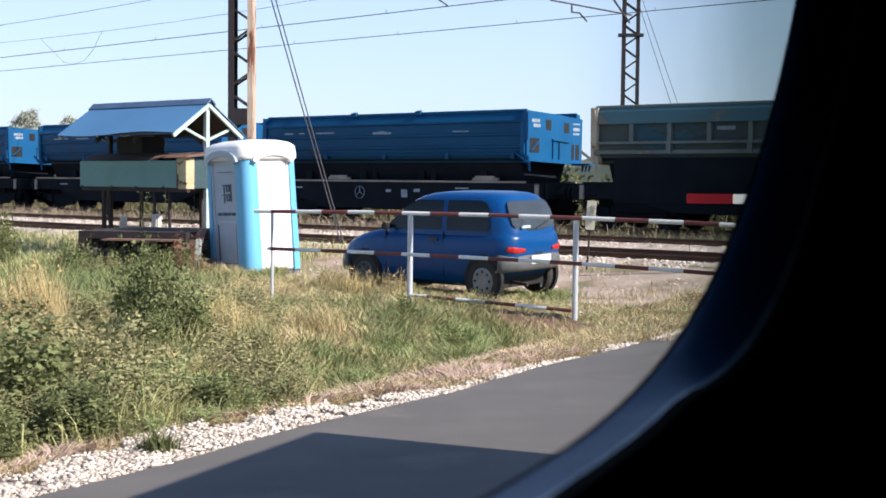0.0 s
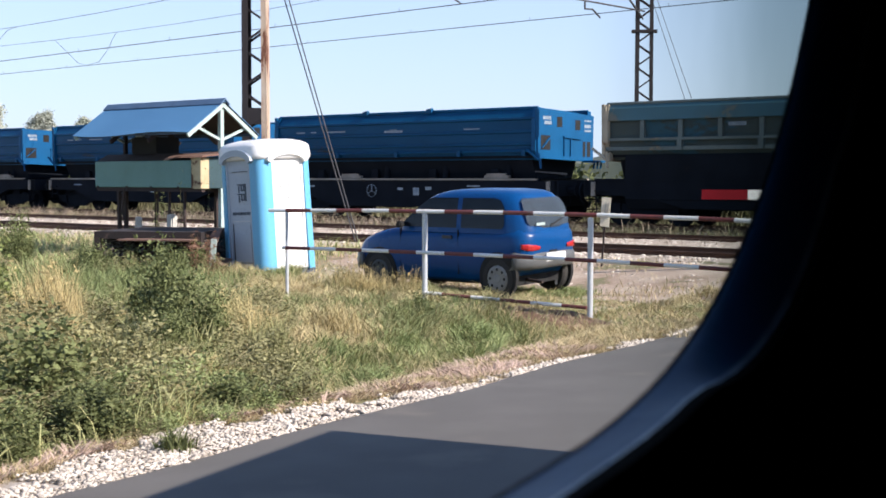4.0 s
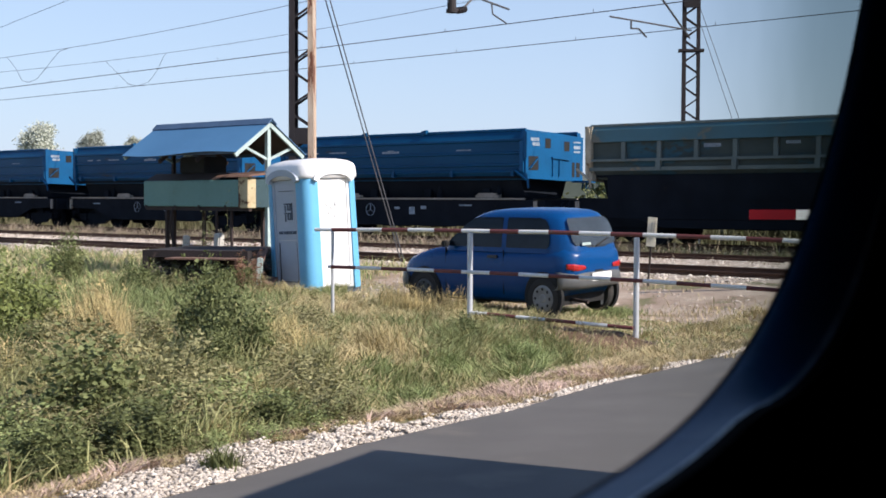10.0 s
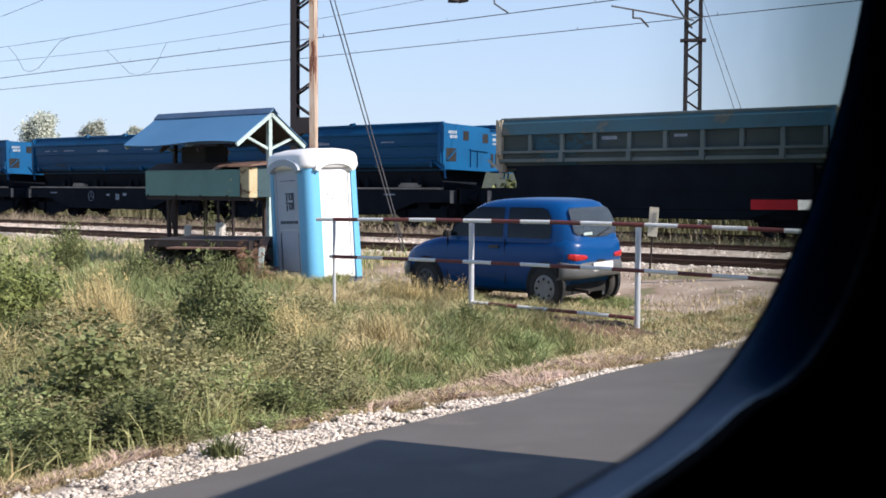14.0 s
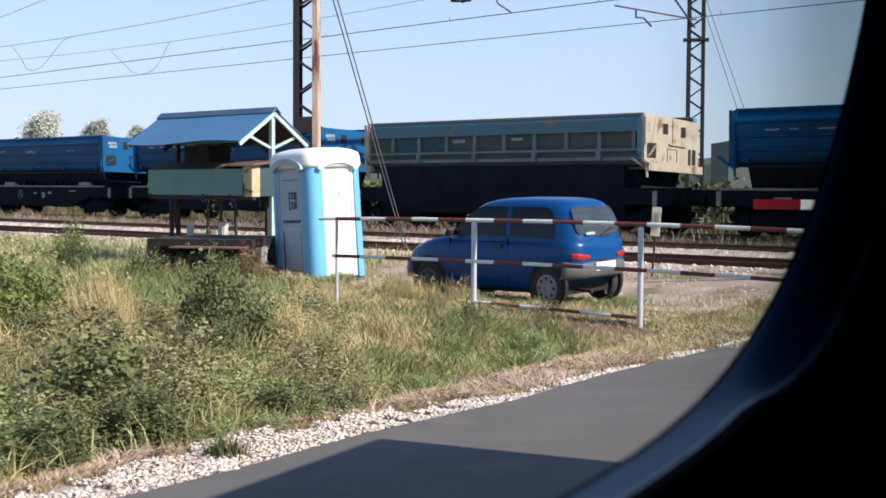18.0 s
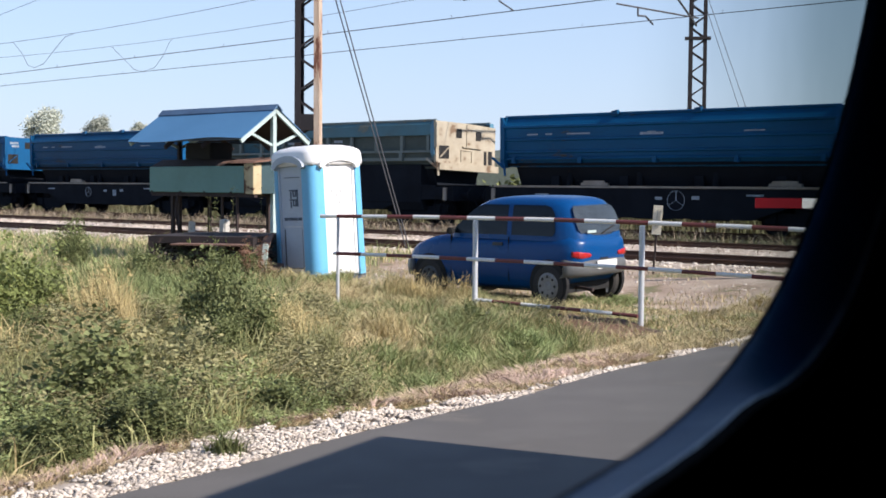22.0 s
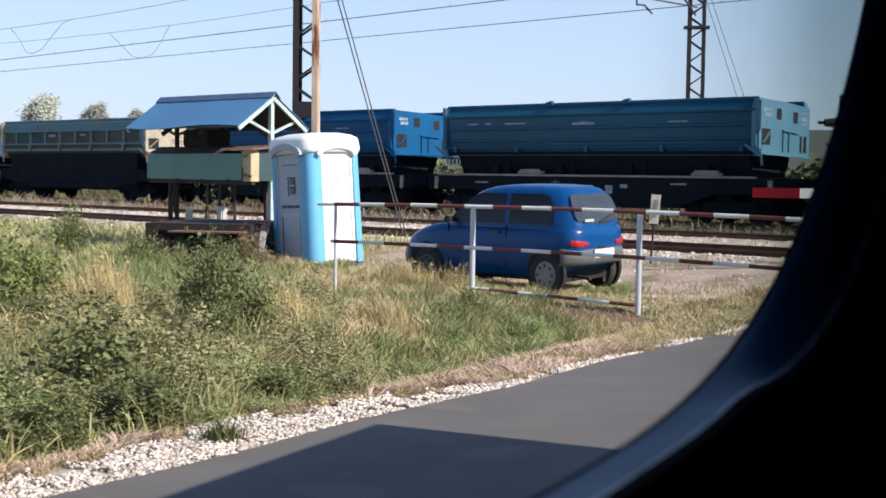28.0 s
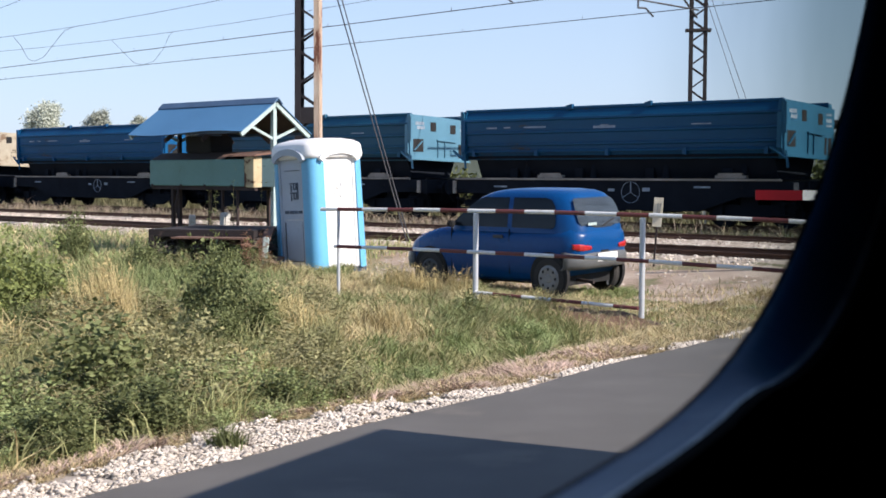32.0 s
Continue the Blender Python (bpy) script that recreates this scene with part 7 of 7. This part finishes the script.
    for z, x, w in ((0.93, -1.648, 0.34), (0.96, -1.645, 0.5), (1.02, -1.622, 0.56), (1.12, -1.585, 0.56), (1.22, -1.54, 0.545), (1.29, -1.498, 0.52), (1.32, -1.478, 0.46)):
        rows.append([bm.verts.new((x - 0.006 + 0.04 * (abs(t) ** 3), w * t, z)) for t in (-1, -0.6, -0.2, 0.2, 0.6, 1)])
    for a, b in zip(rows, rows[1:]):
        for i in range(5):
            bm.faces.new((a[i], a[i + 1], b[i + 1], b[i]))
    bmesh.ops.solidify(bm, geom=bm.faces[:], thickness=0.012)
    bmesh.ops.recalc_face_normals(bm, faces=bm.faces[:])
    part("rear_window", bm, M_carglass_rear, ob, "rear window, coloured pale with reflected light", smooth=False)
    bm = bmesh.new()
    box(bm, -1.662, -1.652, 0.2, 0.42, 0.965, 1.0)
    part("sticker", bm, M_pale_post, ob, "pale green paper in the rear window")
    bm = bmesh.new()
    beam(bm, (-1.665, 0.05, 0.95), (-1.64, -0.3, 1.04), 0.014, 0.014)
    part("wiper", bm, M_black, ob)
    def bumper(name, profile, tuck, label):
        """A bumper profile of (x, z) drawn across the car, tucked in towards its ends."""
        bm, prev = bmesh.new(), None
        for y in (-0.77, -0.74, -0.64, -0.5, -0.3, 0, 0.3, 0.5, 0.64, 0.74, 0.77):
            e = tuck * (abs(y) / 0.77) ** 5
            ring = [bm.verts.new((x + (e if x * tuck < 0 else 0) * (1 if abs(x) > 1.55 else 0.2), y, z)) for x, z in profile]
            if prev:
                for k in range(len(ring)):
                    bm.faces.new((prev[k], prev[(k + 1) % len(ring)], ring[(k + 1) % len(ring)], ring[k]))
            else:
                bm.faces.new(ring)
            prev = ring
        bm.faces.new(prev[::-1])
        bmesh.ops.recalc_face_normals(bm, faces=bm.faces[:])
        part(name, bm, M_bumper_car, ob, label, smooth=True)

    bumper("rear_bumper", [(-1.68, 0.4), (-1.72, 0.455), (-1.72, 0.54), (-1.69, 0.6), (-1.62, 0.625), (-1.5, 0.6), (-1.5, 0.44), (-1.6, 0.385)], 0.2, "grey plastic rear bumper")
    bm = bmesh.new()
    box(bm, -1.732, -1.722, -0.24, 0.27, 0.49, 0.6)
    part("number_plate", bm, M_white, ob, "plain white number plate")
    bm = bmesh.new()
    box(bm, -1.737, -1.732, -0.18, 0.2, 0.52, 0.57)
    part("plate_bar", bm, M_ink_pale, ob)
    bumper("front_bumper", [(1.69, 0.3), (1.72, 0.42), (1.7, 0.52), (1.5, 0.54), (1.42, 0.5), (1.42, 0.3)], -0.3, "grey plastic front bumper")
    bm = bmesh.new()
    bar(bm, (-1.4, 0.32, 0.24), (-1.7, 0.34, 0.22), 0.024, 8)
    part("exhaust", bm, M_rust_shade, ob)
    bm = bmesh.new()
    box(bm, -1.4, 1.4, -0.55, 0.55, 0.17, 0.3)
    part("floorpan", bm, M_black, ob)
    bm = bmesh.new()
    for y in (0.62, -0.62):
        box(bm, -1.36, -1.34, y - 0.09, y + 0.09, 0.1, 0.36)
    part("mud_flap", bm, M_bumper, ob)
    bm = bmesh.new()
    box(bm, -1.676, -1.666, -0.1, 0.1, 0.6, 0.63)
    part("latch", bm, M_black, ob)
    return ob


car()


# ---- the bus from which all is seen ----
def bus():
    """A closed dark body with one window in its near wall; the wall runs along the bus."""
    m = Matrix.Translation((0, 0, 0)) @ pose(0, 0, 0, 0, 0, 63)
    # x: ahead along the bus, y: to its left
    ob = thing("bus", m, "dark inside of a standing bus with a round-cornered window", "bus")
    wall, thick = 0.25, 0.05
    X0, X1, R, Z0, Z1 = -3.2, 6.78, -2.1, 0.035, 2.55
    top, back = EYE + 0.74, -0.75
    cx, cz, ra, rz, e = 0.699, EYE + 2.55, 1.628, 2.721, 2.283
    low = cz - rz
    curve = []
    a1 = math.acos(1) 
    k_top = ((cz - top) / rz)
    for k in range(61):
        a = k / 60 * math.pi / 2
        x, z = cx + ra * math.sin(a) ** (2 / e), cz - rz * math.cos(a) ** (2 / e)
        if z < top:
            curve.append((x, z))
    curve.append((curve[-1][0] + 0.02, top))
    hole = [(back, low)] + curve + [(back, top)]

    def panel(name, shift, y0, y1, material, label="", outline=None):
        """The wall with the window's hole widened by shift."""
        n = len(hole)
        inner = []
        for i, (x, z) in enumerate(hole):
            px, pz = hole[i - 1]
            qx, qz = hole[(i + 1) % n]
            d = Vector((qx - px, qz - pz)).normalized()
            inner.append((x + d.y * shift, z - d.x * shift))
        if outline:
            inner = [(p.x, p.z) for p in outline]
        bm = bmesh.new()

        def outer_of(x, z, i):
            if i == 0:
                return X0, Z0
            if i == n - 1:
                return X0, Z1
            f = (i - 1) / (n - 3)
            return (X0 + (X1 - X0) * min(1, f * 2.2), Z0) if f < 0.45 else (X1, Z0 + (Z1 - Z0) * (f - 0.45) / 0.55)
        rings = []
        for y in (y0, y1):
            rings.append(([bm.verts.new((x, y, z)) for x, z in inner], [bm.verts.new((outer_of(x, z, i)[0], y, outer_of(x, z, i)[1])) for i, (x, z) in enumerate(inner)]))
        for i in range(n):
            j = (i + 1) % n
            for a, b in (rings[0], rings[1]):
                bm.faces.new((a[i], a[j], b[j], b[i]))
            bm.faces.new((rings[0][0][i], rings[0][0][j], rings[1][0][j], rings[1][0][i]))
            bm.faces.new((rings[0][1][i], rings[0][1][j], rings[1][1][j], rings[1][1][i]))
        bmesh.ops.recalc_face_normals(bm, faces=bm.faces[:])
        return part(name, bm, material, ob, label)

    # the opening narrows outwards: a rubber seal runs from the lining to the outer skin
    def grown(shift, y):
        """The opening's outline widened by a share of the seal, more in its lower front corner."""
        n, pts = len(hole), []
        for i, (x, z) in enumerate(hole):
            px, pz = hole[i - 1]
            qx, qz = hole[(i + 1) % n]
            d = Vector((qx - px, qz - pz)).normalized()
            f = shift * (-0.009 + 0.215 * max(0.0, min(0.7, x - 0.9)) + 0.4 * max(0.0, x - 1.55))
            pts.append(Vector((x + d.y * f, y, z - d.x * f)))
        return pts

    bm = bmesh.new()
    rings = [[bm.verts.new(p) for p in grown(f, y)] for f, y in ((0.0, wall), (0.02, wall - 0.004), (0.15, wall - 0.012), (0.42, wall - 0.022), (0.78, wall - 0.033), (0.88, wall - 0.036), (1.0, wall - 0.04))]
    for a, b in zip(rings, rings[1:]):
        for i in range(len(hole)):
            j = (i + 1) % len(hole)
            bm.faces.new((a[i], a[j], b[j], b[i]))
    bmesh.ops.recalc_face_normals(bm, faces=bm.faces[:])
    # the innermost band takes the pale colour of a lit edge
    for f in bm.faces:
        f.material_index = 1 if f.calc_center_median().y < wall - 0.035 else 0
    part("window_seal", bm, (M_gasket, M_gasket_edge), ob, "dark blue-black rubber window seal", smooth=True)
    panel("window_wall", 0.0, wall, wall + 0.004, M_cabin, "black inner lining")
    bm = bmesh.new()
    box(bm, back - 0.02, cx + ra + 0.05, wall - 0.003, wall - 0.002, low - 0.03, top + 0.03)
    pane = part("window_pane", bm, M_pane, ob, "clear pane, dusty towards its front edge")
    pane.visible_shadow = False
    panel("lining", 0.0, wall - 0.05, wall - 0.041, M_cabin, "black inner lining", grown(1.0, wall))
    for name, q, material in (("roof", (X0, X1, R, wall, Z1, Z1 + 0.05), M_cabin), ("floor_panel", (X0, X1, R, wall, Z0 - 0.03, Z0), M_cabin), ("far_wall", (X0, X1, R - 0.05, R, Z0 - 0.03, Z1), M_cabin),
                              ("front_wall", (X1, X1 + 0.05, R - 0.05, wall + 0.004, Z0 - 0.03, Z1 + 0.05), M_cabin), ("rear_wall", (X0 - 0.05, X0, R - 0.05, wall + 0.004, Z0 - 0.03, Z1 + 0.05), M_cabin)):
        bm = bmesh.new()
        box(bm, *q)
        part(name, bm, material, ob)


bus()

motions()
